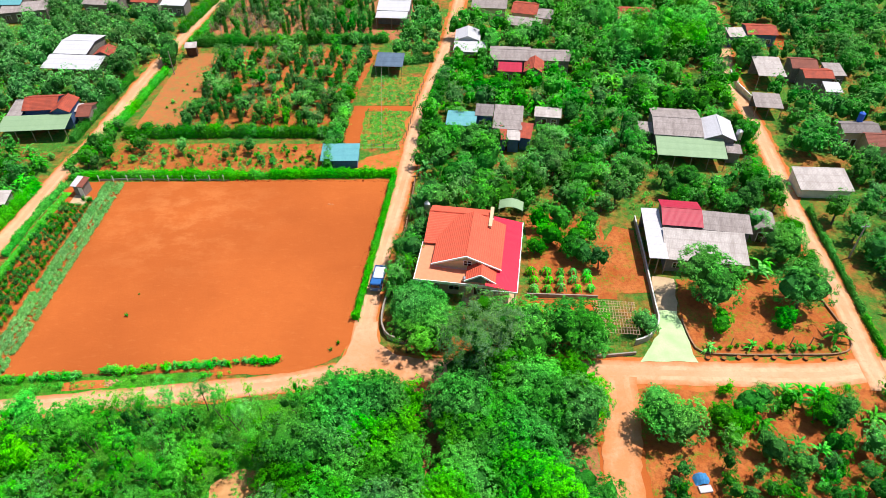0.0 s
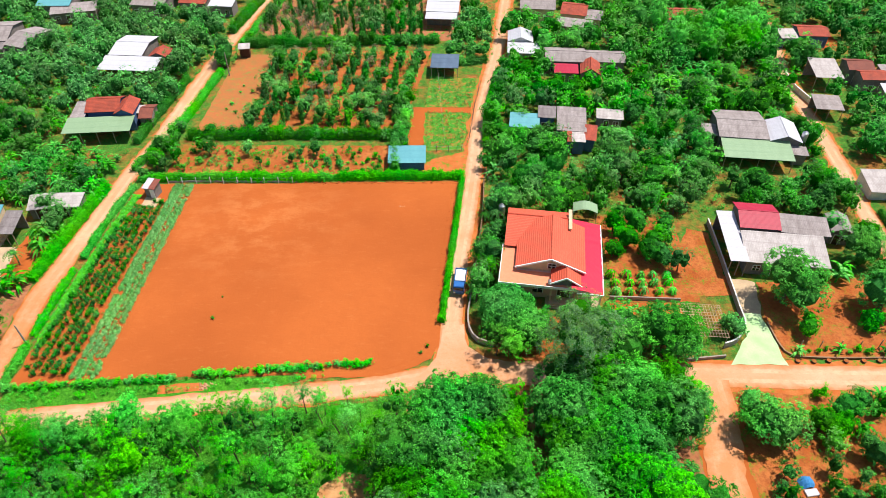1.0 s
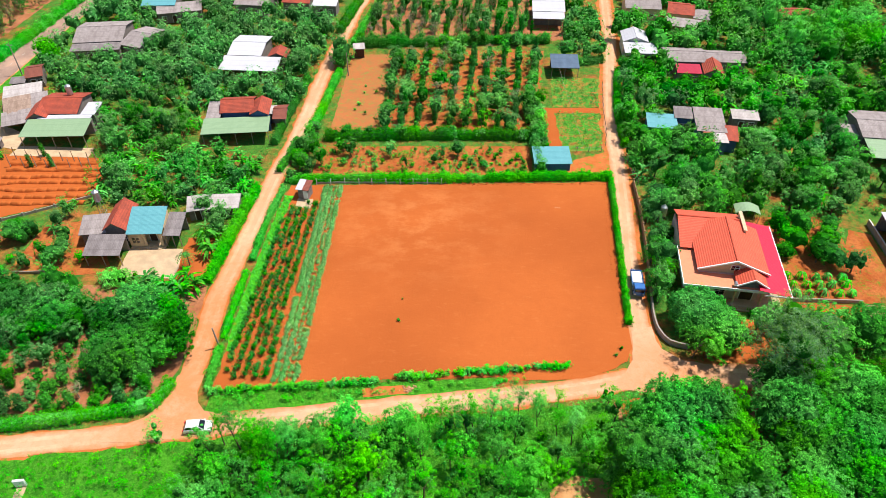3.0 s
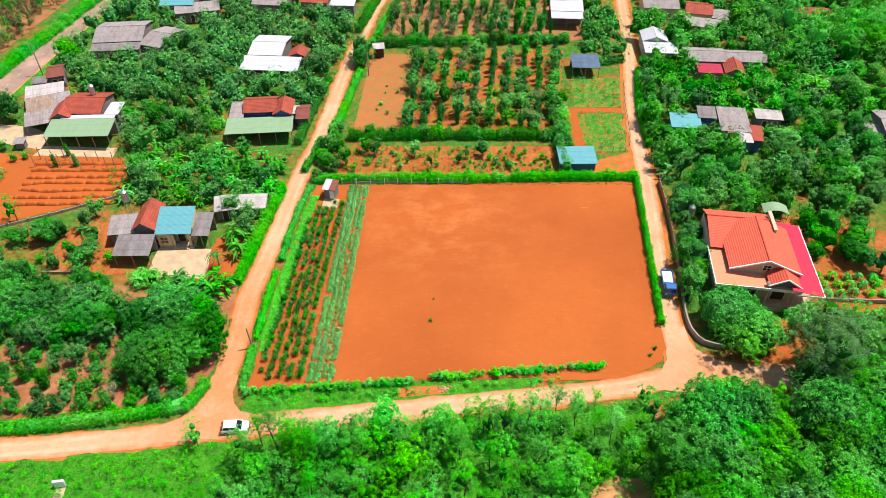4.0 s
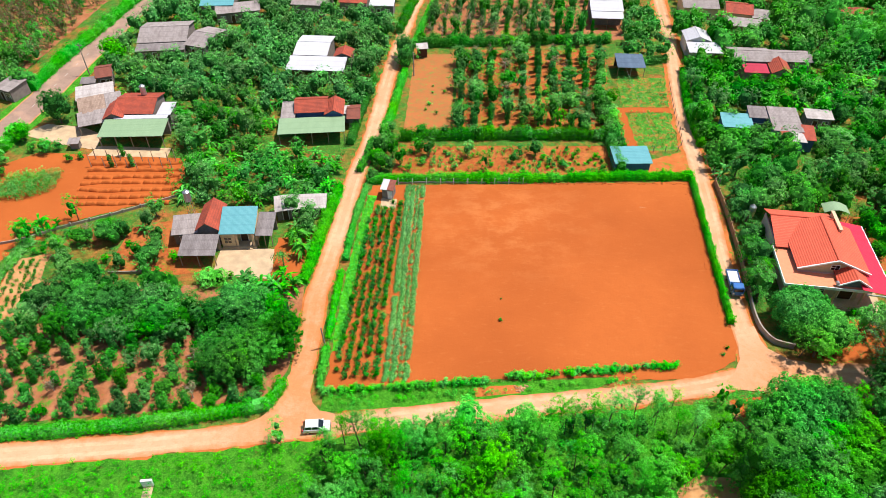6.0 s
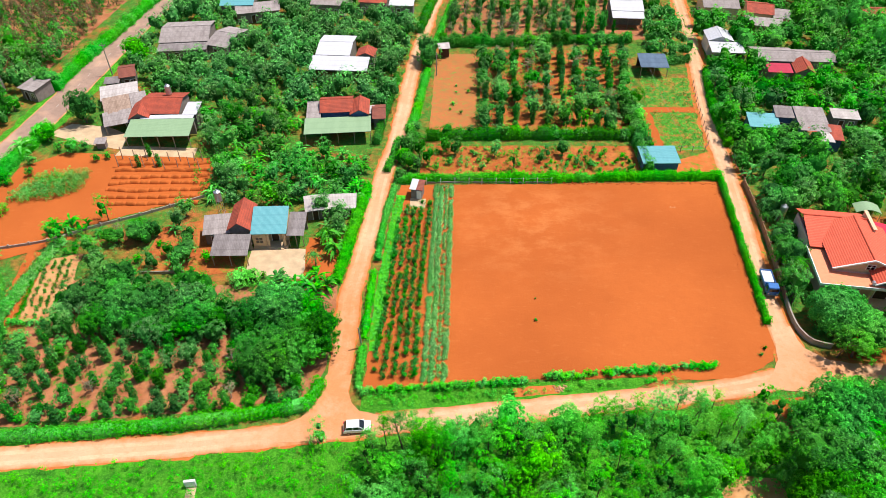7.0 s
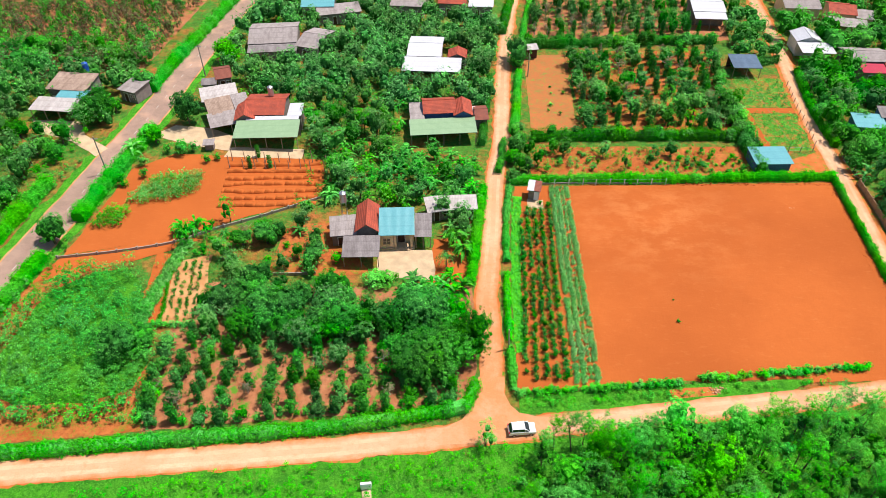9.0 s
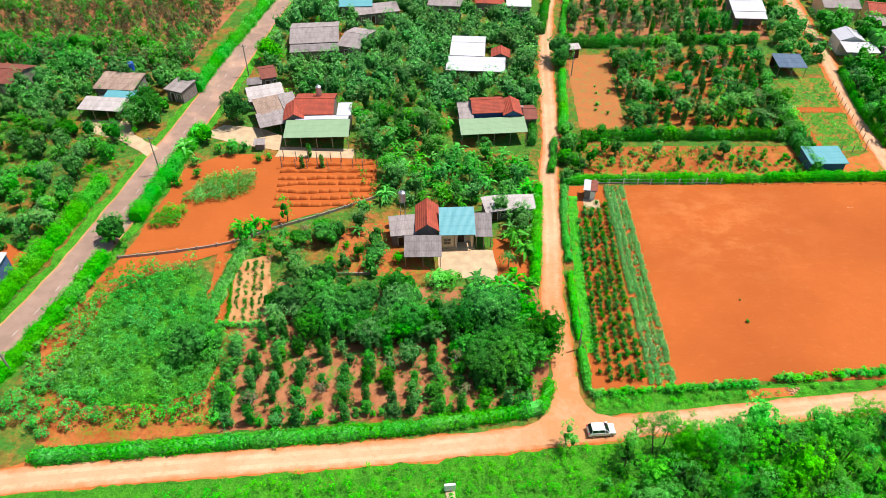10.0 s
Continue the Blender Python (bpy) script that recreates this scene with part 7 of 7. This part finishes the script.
for kd, x, y, s in (("bigdark", -80.2, 127.2, 1.0), ("fargrey", -82.8, 124.0, 1.3), ("mango", -75.4, 141.0, 1.2), ("far", -52, 146.2, 1.5), ("big", -60.6, 156, .9), ("bush", -60.8, 116.4, 1.9), ("palm", 70.6, 80.0, 1.0), ("palm", 71.2, 84.6, 1.0), ("banana", -5.6, 90.8, 1.5), ("banana", -4.2, 87.6, 1.4), ("banana", -6.2, 77.4, 1.2), ("bush", -17.8, 82.2, .8), ("bush", -15.6, 81.8, .7), ("bush", -12.4, 82.0, .8), ("bush", -25.6, 85.6, 1.3), ("big", 119.8, 76.0, 1.3), ("mango", 121.4, 69.6, .85), ("far", 86.2, 116.2, 1.15), ("far", 82.2, 129.0, 1.05), ("big", 135.0, 74.2, 1.15), ("big", 135.8, 85.6, .95), ("mango", 131.4, 70.8, .85), ("mango", 139.4, 91.2, 1.1), ("far", 134, 92.4, 1.2), ("banana", 130.6, 80.6, 1.4), ("banana", 138.2, 79.4, 1.4), ("banana", 132.0, 82.6, 1.3), ("mango", 139.2, 82.4, .9), ("big", 78.6, 67.4, .8), ("wood", 84.2, 69.6, 1.0), ("wood", 88.2, 70.6, .95), ("mango", 81.0, 70.2, .7),
                    ("mango", 126.6, 79.0, .8), ("mango", 109.3, 69.4, .95), ("mango", -74.0, 87.8, 1.25), ("mango", -66.8, 119.6, .85), ("far", -5.2, 95.6, 1.1), ("far", -7.6, 98.4, 1.0), ("mango", 11.2, 158.2, 1.5),
                    ("far", 9.8, 161.5, 1.3), ("acacia", -2.0, 50.2, .85), ("slender", -1.6, 49.9, .55), ("slender", 7.0, 50.0, 1.0), ("slender", 9.2, 49.4, 1.3), ("wood", 12.4, 46.6, 1.05), ("slender", 14.6, 47.2, 1.35), ("slender", 11.6, 48.2, 1.3), ("slender", 16.4, 48.6, 1.1), ("slender", 10.8, 50.4, .95), ("slender", 5.6, 48.6, .9), ("slender", 13.2, 49.6, 1.0), ("slender", 19.8, 51.6, .75), ("slender", 23.0, 51.4, .6), ("slender", 31.0, 51.6, .9), ("slender", 34.2, 51.4, 1.0), ("slender", 35.8, 52.4, 1.05), ("slender", 37.8, 52.6, .95), ("slender", 40.2, 51.6, 1.2), ("slender", 42.2, 52.6, 1.25), ("slender", 44.6, 53.6, .9), ("slender", 46.4, 54.6, 1.0), ("slender", 27.0, 50.8, .7), ("slender", 33.2, 48.0, 1.2), ("slender", 49.0, 54.4, .9), ("wood", 29.0, 49.2, .8), ("slender", 52.0, 56.0, .6), ("far", 74.4, 112.6, .9), ("mango", 74.8, 117.6, .85), ("far", 75.6, 123.4, 1.0), ("mango", 76.0, 128.2, .9), ("palm", 75.2, 131.4, 1.2), ("mango", 77.2, 135.0, .95), ("far", 78.2, 140.2, 1.0), ("palm", 78.0, 144.0, 1.2), ("far", 79.4, 147.6, 1.05), ("mango", 80.4, 154.0, .9), ("mango", 84.2, 121.6, 1.1), ("mango", 87.6, 118.6, 1.15), ("palm", 81.0, 71.6, .75), ("bush", 81.6, 74.0, .8), ("bush", 84.9, 73.6, .9), ("bush", 78.6, 75.2, .7), ("acacia", 59.0, 56.4, .8), ("bush", 62.4, 54.4, 1.3), ("bush", 64.6, 53.8, 1.1), ("palm", 70.6, 76.0, .9),
                    ("palm", 138.2, 67.6, .9), ("palm", 140.2, 83.6, 1.0), ("palm", -7.2, 84.6, .9), ("palm", -6.0, 90.6, .9), ("banana", 138.0, 67.4, 1.3), ("banana", -12.6, 79.9, 1.2), ("banana", -8.0, 79.4, 1.2), ("banana", -4.6, 79.0, 1.2), ("banana", -6.4, 81.0, 1.2),
                    ("banana", -53.4, 91.6, 1.3), ("banana", -51.2, 92.6, 1.2), ("banana", -69.4, 114.4, 1.5),
                    ("palm", 123, 56.6, .8), ("banana", 126.2, 56.8, 1.1), ("banana", 128.4, 56.6, 1.1), ("banana", 131, 56.9, 1.1), ("palm", 134.5, 56.6, .8), ("bush", 118.2, 57.6, 1.3), ("bush", 141.2, 57.2, 1.6),
                    ("bigdark", -54.4, 63.4, .85), ("mango", -52.0, 65.6, 1.0), ("bush", -48.6, 58.6, 1.5), ("bush", -48.4, 56.6, 1.5), ("bush", -48.2, 54.6, 1.4), ("lime", -19.4, 80.8, 1.3), ("lime", -17.4, 81.0, 1.2), ("banana", -12.0, 77.6, 1.25), ("banana", -10.4, 77.0, 1.3), ("banana", -8.6, 77.2, 1.3), ("banana", -7.2, 78.4, 1.2), ("banana", -13.2, 78.6, 1.2), ("banana", -11.2, 78.6, 1.2), ("banana", -9.4, 78.4, 1.3)):
    plant(kd, x, y, s)
for k in range(13):
    plant("bush" if k % 4 else "banana", 118.6 + 1.55 * k + random.uniform(-.4, .4), 65.5 + random.uniform(-.3, .6), random.uniform(.4, .8), None, "small plants along the kerb wall", "small leafy plant along the low kerb wall")
for x, y, s in ((29.0, 72.2, .75), (29.4, 76.8, .4), (62.9, 66.4, .75), (61.9, 65.2, .7), (28.2, 60.4, .6)):
    plant("shrub", x, y, s, None, label="lone green plant on the bare field")


# ---------------------------------------------------------------- walls, fences, poles
def run_wall(name, pts, h, thick, mat, label, cap=None, post=0.0, category="wall"):
    """A masonry wall along a line, with coping and piers."""
    root = thing(name, pts[0][0], pts[0][1], 0, 0, label, category)
    ox, oy = pts[0]
    line = smooth_line(pts, 1.0)
    for nm, t, z0, z1, mt in (("masonry", thick, 0, h, mat),) + ((("coping", thick + .08, h, h + .08, cap),) if cap else ()):
        bm = bmesh.new()
        rows = []
        for i, p in enumerate(line):
            d = (line[min(i + 1, len(line) - 1)] - line[max(i - 1, 0)]).normalized()
            n = Vector((-d.y, d.x, 0)) * t / 2
            g = gz(p.x)
            rows.append([bm.verts.new((p.x - ox + s * n.x, p.y - oy + s * n.y, g + z)) for s, z in ((-1, z0 - (.1 if z0 == 0 else 0)), (-1, z1), (1, z1), (1, z0 - (.1 if z0 == 0 else 0)))])
        for a, b in zip(rows, rows[1:]):
            for k in range(4):
                bm.faces.new((a[k], b[k], b[(k + 1) % 4], a[(k + 1) % 4]))
        bm.faces.new(rows[0])
        bm.faces.new(rows[-1][::-1])
        bmesh.ops.recalc_face_normals(bm, faces=bm.faces)
        part(nm, bm, mt, root)
    if post:
        nxt = 0.0
        dist = 0.0
        for a, b in zip(line, line[1:]):
            if dist >= nxt:
                bm = bmesh.new()
                box(bm, a.x - ox - .14, a.y - oy - .14, gz(a.x) - .1, a.x - ox + .14, a.y - oy + .14, gz(a.x) + h + .22, .02)
                part("pier", bm, cap or mat, root)
                nxt += post
            dist += (b - a).length
    return root


run_wall("garden_wall", [(73.2, 108), (72.7, 100), (71.9, 92.4), (70.7, 83), (69.7, 76.5)], 1.35, .14, "fence_brown", "tan stained wall along the dusty lane", None, 2.6)
run_wall("garden_wall", [(69.7, 76.5), (69.2, 73), (69.3, 69.8), (70.5, 67.5), (73.0, 66.6)], 1.0, .16, "block_grey", "curved grey rendered garden wall at the junction", "block_grey", 0)
run_wall("garden_wall", [(113.6, 96), (113.2, 88), (112.7, 80), (112.3, 74), (112.0, 70.4), (109.9, 67.4), (107.6, 66.4)], 1.2, .14, "block_grey", "pale rendered wall beside the green driveway", "wall_white", 0)
run_wall("garden_wall", [(116.0, 71.5), (116.3, 67), (117.4, 64.9), (122, 64.4), (130, 64.4), (137.4, 64.6), (140.2, 66.2), (140.4, 70), (139.6, 76)], .35, .12, "fence_brown", "low rounded kerb wall round the front garden", "fence_brown", 0)
run_wall("garden_wall", [(92.2, 76.6), (97, 76.4), (103.6, 76.1)], .8, .18, "block_grey", "low grey block wall below the garden", None, 0)
run_wall("garden_wall", [(101.4, 63.9), (104, 64.2), (107.4, 64.6)], .55, .14, "block_grey", "low block wall beside the road", "block_grey", 0)
run_wall("garden_wall", [(-36, 82.0), (-32.6, 82.2), (-29, 82.6)], .6, .18, "block_grey", "low stained block wall beside the coffee garden", None, 0)
run_wall("field_wall", [(11.2, 108.3), (20, 108.5), (36.5, 108.4)], .35, .15, "block_grey", "low concrete kerb below the field hedge", None, 0)
run_wall("plot_wall", [(-72.1, 84.1), (-63, 86.2), (-54.2, 89.1), (-48.6, 92.8), (-40, 97.6), (-30.9, 103.3)], .55, .16, "block_grey", "low grey block wall between the vegetable plots", None, 3.0)
run_wall("garden_wall", [(148.6, 152), (148.3, 146), (149.6, 138.6)], 1.5, .18, "wall_white", "pale wall beside the lane", "white_trim", 3)


def post_row(pts, gap, h, mat, label, category="post", group="", wires=0):
    line = smooth_line(pts, .25)
    step, dist, prev = 0.0, 0.0, None
    r = random.Random(int(pts[0][0] * 7))
    for a, b in zip(line, line[1:]):
        if dist >= step:
            P = thing("fence_post", a.x, a.y, None, 0, label, category, group)
            bm = bmesh.new()
            box(bm, -.06, -.06, -.1, .06, .06, h * r.uniform(.92, 1.05), .012)
            part("shaft", bm, mat, P)
            if wires and prev:
                bm = bmesh.new()
                for k in range(wires):
                    z = h * (k + .7) / wires
                    rod(bm, (0, 0, z), (prev.x - a.x, prev.y - a.y, z + gz(prev.x) - gz(a.x)), .012, seg=4)
                part("wire", bm, "steel", P)
            prev = a.copy()
            step += gap
        dist += (b - a).length


post_row([(11.2, 108.0), (36.4, 108.1)], 2.7, 1.5, "white_trim", "pale concrete fence post at the field edge", group="fence posts north of the field", wires=2)
post_row([(61, 119.6), (66, 119.4), (69.6, 120.2), (71.2, 127), (72.2, 136), (74.4, 150)], 2.6, 1.4, "wood_pale", "grey wooden fence post round the vegetable plots", group="fence posts of the vegetable plots", wires=2)
post_row([(74.2, 108), (73.6, 114), (74.4, 120)], 2.6, 1.5, "wood_pale", "grey wooden fence post by the lane", group="fence posts by the lane", wires=2)
post_row([(119, 66.2), (136, 66.4)], 3.0, 2.0, "wood_pale", "thin wooden stake in the front garden", group="stakes in the front garden")


def utility_pole(x, y, h, lean=0.0, arm=True, label="grey concrete utility pole beside the road"):
    P = thing("utility_pole", x, y, None, 0, label, "utility pole")
    bm = bmesh.new()
    rod(bm, (0, 0, -.2), (lean, 0, h), .16, .1, 8)
    part("shaft", bm, "block_grey", P)
    if arm:
        bm = bmesh.new()
        box(bm, lean - .7, -.05, h - .55, lean + .7, .05, h - .43)
        for s in (-.6, 0, .6):
            cyl(bm, lean + s, 0, h - .43, h - .25, .05, .04, 6)
        part("crossarm", bm, "steel", P)


utility_pole(2.2, 66.8, 4.4, -.2, False, "slim leaning grey pole beside the lane")
utility_pole(-72.6, 108.2, 8.5)
utility_pole(-64.3, 148.5, 8.0)
utility_pole(12.8, 152.4, 6.0, 0, False, "slim pale pole beside the lane")
utility_pole(-78.4, 60.2, 8.0)
utility_pole(148.6, 86, 7.5)

# long pale cable from the netting shelter to the vegetable plot
C = thing("cable", 63.8, 151, 0, 0, "slack pale cable over the vegetable plots", "cable")
bm = bmesh.new()
for k in range(8):
    a, b = k / 8, (k + 1) / 8
    f = lambda t: (1.8 * t, -29 * t, 3.0 - 2.9 * t - 1.2 * t * (1 - t))
    rod(bm, f(a), f(b), .022, seg=4)
part("wire", bm, "block_grey", C)

# bamboo trellis roof
T = thing("trellis", 105.2, 70.2, 0, -4, "pale bamboo lattice shade over the garden", "trellis")
for sx in (-2.9, 2.9):
    for sy in (-3.2, 3.2):
        bm = bmesh.new()
        rod(bm, (sx, sy, -.1), (sx, sy, 2.1), .06)
        part("post", bm, "wood_pale", T)
for i in range(15):
    bm = bmesh.new()
    x = -3.1 + 6.2 * i / 14
    rod(bm, (x, -3.4, 2.15), (x + random.uniform(-.1, .1), 3.4, 2.15), .035, seg=5)
    part("slat", bm, "concrete_pale", T)
for i in range(12):
    bm = bmesh.new()
    y = -3.3 + 6.6 * i / 11
    rod(bm, (-3.2, y, 2.22), (3.2, y + random.uniform(-.1, .1), 2.22), .035, seg=5)
    part("slat", bm, "concrete_pale", T)

# round planters along the kerb wall
for k in range(9):
    P = thing("planter", 117.8 + 2.45 * k + random.uniform(-.3, .3), 63.75 + random.uniform(-.1, .1), None, 0, "round dark planter pot against the kerb wall", "planter", "planters along the kerb wall")
    bm = bmesh.new()
    cyl(bm, 0, 0, 0, .38, .3, .4, 12)
    part("pot", bm, "wood_dark", P)
    bm = bmesh.new()
    cyl(bm, 0, 0, .36, .4, .34, .34, 12)
    part("soil", bm, "soil_garden", P)

# white marker block in the grass
M = thing("marker", -17.2, 43.4, None, 6, "white painted concrete marker slab in the grass", "marker")
bm = bmesh.new()
box(bm, -.6, -6.5, -.1, .6, .9, .2, .05)
part("base", bm, "concrete_pale", M)
bm = bmesh.new()
box(bm, -.7, .5, .22, .7, .85, 1.5, .05)
part("slab", bm, "white_trim", M)

# blue sheet over a heap
B = thing("tarpaulin", 111.4, 44.3, None, 8, "blue plastic sheet over a small heap", "tarpaulin")
bm = bmesh.new()
g = [[bm.verts.new(((i - 3) * .34, (j - 2) * .4, max(0.03, 1.0 - .09 * ((i - 3) ** 2) - .15 * ((j - 2) ** 2) + .1 * noise.noise(Vector((i * 1.3, j * 1.7, 0)))))) for j in range(5)] for i in range(7)]
for i in range(6):
    for j in range(4):
        bm.faces.new((g[i][j], g[i + 1][j], g[i + 1][j + 1], g[i][j + 1]))
part("sheet", bm, "blue_sheet", B)
bm = bmesh.new()
box(bm, -.9, -1.9, -.1, .8, -.95, .35, .06)
part("sack", bm, "sheet_white", B, "white sacks under the edge")

# green awning behind the villa
A = thing("awning", 91.0, 96.6, 0, -8, "pale green curved awning behind the villa", "awning")
bm = bmesh.new()
prev = None
for k in range(9):
    t = k / 8
    row = [bm.verts.new((-2.2 + 4.4 * t, y, 3.0 + .7 * math.sin(math.pi * t))) for y in (-1.3, 1.3)]
    if prev:
        bm.faces.new((prev[0], row[0], row[1], prev[1]))
    prev = row
ext = bmesh.ops.extrude_face_region(bm, geom=bm.faces[:])
for v in ext["geom"]:
    if isinstance(v, bmesh.types.BMVert):
        v.co.z += .06
bmesh.ops.recalc_face_normals(bm, faces=bm.faces)
part("canopy", bm, "sheet_green", A)
for sx in (-2.1, 2.1):
    for sy in (-1.2, 1.2):
        bm = bmesh.new()
        rod(bm, (sx, sy, -.1), (sx, sy, 3.05), .05)
        part("post", bm, "steel", A)


# ---------------------------------------------------------------- vehicles
def wheel(parent, x, y, r, w):
    bm = bmesh.new()
    rod(bm, (x, y - w / 2, r), (x, y + w / 2, r), r, seg=18)
    t = part("tyre", bm, "rubber", parent)
    bm = bmesh.new()
    rod(bm, (x, y - w / 2 - .01, r), (x, y + w / 2 + .01, r), r * .58, seg=12)
    part("rim", bm, "steel", t)


def loft(profile, half, taper):
    """A rounded car shell from a side outline: (x, z, half-width share)."""
    bm = bmesh.new()
    a = [bm.verts.new((x, -half * k, z)) for x, z, k in profile]
    b = [bm.verts.new((x, half * k, z)) for x, z, k in profile]
    bm.faces.new(a)
    bm.faces.new(b[::-1])
    for i in range(len(a)):
        k = (i + 1) % len(a)
        bm.faces.new((a[i], b[i], b[k], a[k]))
    bmesh.ops.recalc_face_normals(bm, faces=bm.faces)
    bmesh.ops.bevel(bm, geom=bm.edges[:], offset=taper, segments=2, affect='EDGES')
    return bm


def hatchback(x, y, yaw):
    C = thing("car", x, y, .11, yaw, "small white hatchback parked at the junction", "car")
    part("body", loft([(-1.82, .35, 1), (1.78, .32, 1), (1.85, .62, .96), (1.7, .82, .94), (.95, .92, .95), (-1.7, .98, .95), (-1.86, .6, .97)], .82, .05), "car_white", C)
    part("cabin", loft([(1.02, .9, .93), (.35, 1.4, .78), (-1.35, 1.46, .78), (-1.78, .95, .92)], .80, .05), "glass_dark", C)
    part("roof", loft([(.36, 1.36, .8), (.32, 1.45, .74), (-1.3, 1.52, .74), (-1.42, 1.42, .8)], .80, .03), "car_white", C)
    for px in (.95, .3, -.55, -1.5):
        bm = bmesh.new()
        for s in (-1, 1):
            top = px - .55 if px > .9 else (px + .1 if px < -1.4 else px)
            rod(bm, (px, s * .75, .92), (top, s * .635, 1.42), .04, seg=5)
        part("pillar", bm, "car_white", C)
    for wx in (-1.15, 1.15):
        for wy in (-.74, .74):
            wheel(C, wx, wy, .29, .18)
    for s in (-1, 1):
        bm = bmesh.new()
        box(bm, 1.68, s * .6 - .17, .62, 1.84, s * .6 + .17, .78, .03)
        part("headlight", bm, "lamp_lens", C)
        bm = bmesh.new()
        box(bm, -1.86, s * .66 - .1, .72, -1.74, s * .66 + .1, .98, .02)
        part("tail_light", bm, "sheet_crimson", C)
        bm = bmesh.new()
        box(bm, .78, s * .88 - .09, .9, .95, s * .88 + .09, 1.02, .02)
        part("mirror", bm, "car_white", C)
    bm = bmesh.new()
    box(bm, 1.76, -.62, .3, 1.9, .62, .48, .03)
    part("bumper", bm, "rubber", C)


def lorry(x, y, yaw):
    L = thing("truck", x, y, .09, yaw, "small blue lorry with pale load on the lane", "truck")
    bm = bmesh.new()
    box(bm, -2.6, -.4, .5, 2.5, .4, .72, .03)
    part("chassis", bm, "rubber", L)
    part("cab", loft([(1.15, .6, 1), (2.62, .55, 1), (2.68, 1.2, .98), (2.45, 2.0, .9), (1.25, 2.08, .9), (1.12, 1.3, 1)], .92, .06), "truck_blue", L)
    bm = bmesh.new()
    box(bm, 2.5, -.74, 1.28, 2.66, .74, 1.85, .03)
    part("windscreen", bm, "glass_dark", L)
    for s in (-1, 1):
        bm = bmesh.new()
        box(bm, 1.5, s * .9 - .05, 1.28, 2.3, s * .9 + .02, 1.8, .02)
        part("side_window", bm, "glass_dark", L)
        bm = bmesh.new()
        box(bm, 2.6, s * .68 - .14, .78, 2.71, s * .68 + .14, 1.0, .03)
        part("headlight", bm, "lamp_lens", L)
        bm = bmesh.new()
        rod(bm, (2.5, s * .9, 1.6), (2.62, s * 1.12, 1.62), .02)
        box(bm, 2.58, s * 1.1 - .08, 1.4, 2.64, s * 1.1 + .08, 1.75, .02)
        part("mirror", bm, "rubber", L)
    bm = bmesh.new()
    box(bm, -2.7, -.95, .74, 1.0, .95, .86, .02)
    part("bed_floor", bm, "truck_blue", L)
    for a in ((-2.7, -.95, .86, 1.0, -.88, 1.35), (-2.7, .88, .86, 1.0, .95, 1.35), (-2.7, -.88, .86, -2.62, .88, 1.35), (.92, -.88, .86, 1.0, .88, 1.7)):
        bm = bmesh.new()
        box(bm, *a, .015)
        part("side_board", bm, "truck_blue", L)
    bm = bmesh.new()
    box(bm, -2.55, -.84, .87, .1, .84, 1.2, .1)
    part("load", bm, "car_white", L, "pale sheeted load")
    for wx in (1.75, -1.5):
        for wy in (-.78, .78):
            wheel(L, wx, wy, .36, .26)
    bm = bmesh.new()
    box(bm, 2.6, -.85, .42, 2.74, .85, .62, .03)
    part("bumper", bm, "wall_grey", L)


hatchback(2.9, 52.4, 5)
lorry(68.0, 79.8, -96)
hatchback(-80.4, 60.4, 72)

# dragon fruit on posts in the villa garden
for r in range(3):
    for k in range(5):
        x, y = 93.6 + 2.25 * k + random.uniform(-.25, .25), 77.9 + 1.9 * r + random.uniform(-.2, .2)
        plant("cactus", x, y, random.uniform(.9, 1.1), None, "dragon fruit rows in the villa garden")
for k in range(9):
    plant("hedgelet", -52.0 + .72 * k, 70.0 + rnd.uniform(-.2, .2), rnd.uniform(.8, 1.2), None, "bright bushes at the end of the bed")
# vegetable bed below the plot wall
patch("plot", [(-51.4, 70.5), (-45.0, 71), (-47.2, 86.4), (-52.6, 84.6)], "sand", .0795, .5, "pale sandy vegetable bed", "plot")
for r in range(5):
    pcs = [(blade[k % 5], -51.2 + 1.2 * r - .075 * k + rnd.uniform(-.2, .2), 71.4 + .5 * k, (1.0 if r == 0 else .75) * rnd.uniform(.6, 1.2), k * 1.7) for k in range(27) if r == 0 or rnd.random() < .7]
    stuff("vegetable_row", ["leaf_shrub", "leaf_hedge"], pcs, "row of low green vegetables in a sandy bed", "crop")
pcs = [(blade[rnd.randrange(5)], -53.9 + .02 * k + .0008 * k * k + rnd.uniform(-.8, .8), 70.5 + .5 * k, rnd.uniform(.9, 1.5), rnd.uniform(0, 6)) for k in range(38) for q in range(6)]
stuff("grass_crop", ["leaf_silver", "leaf_lime"], pcs, "tall strip of blue-green fodder grass", "crop")
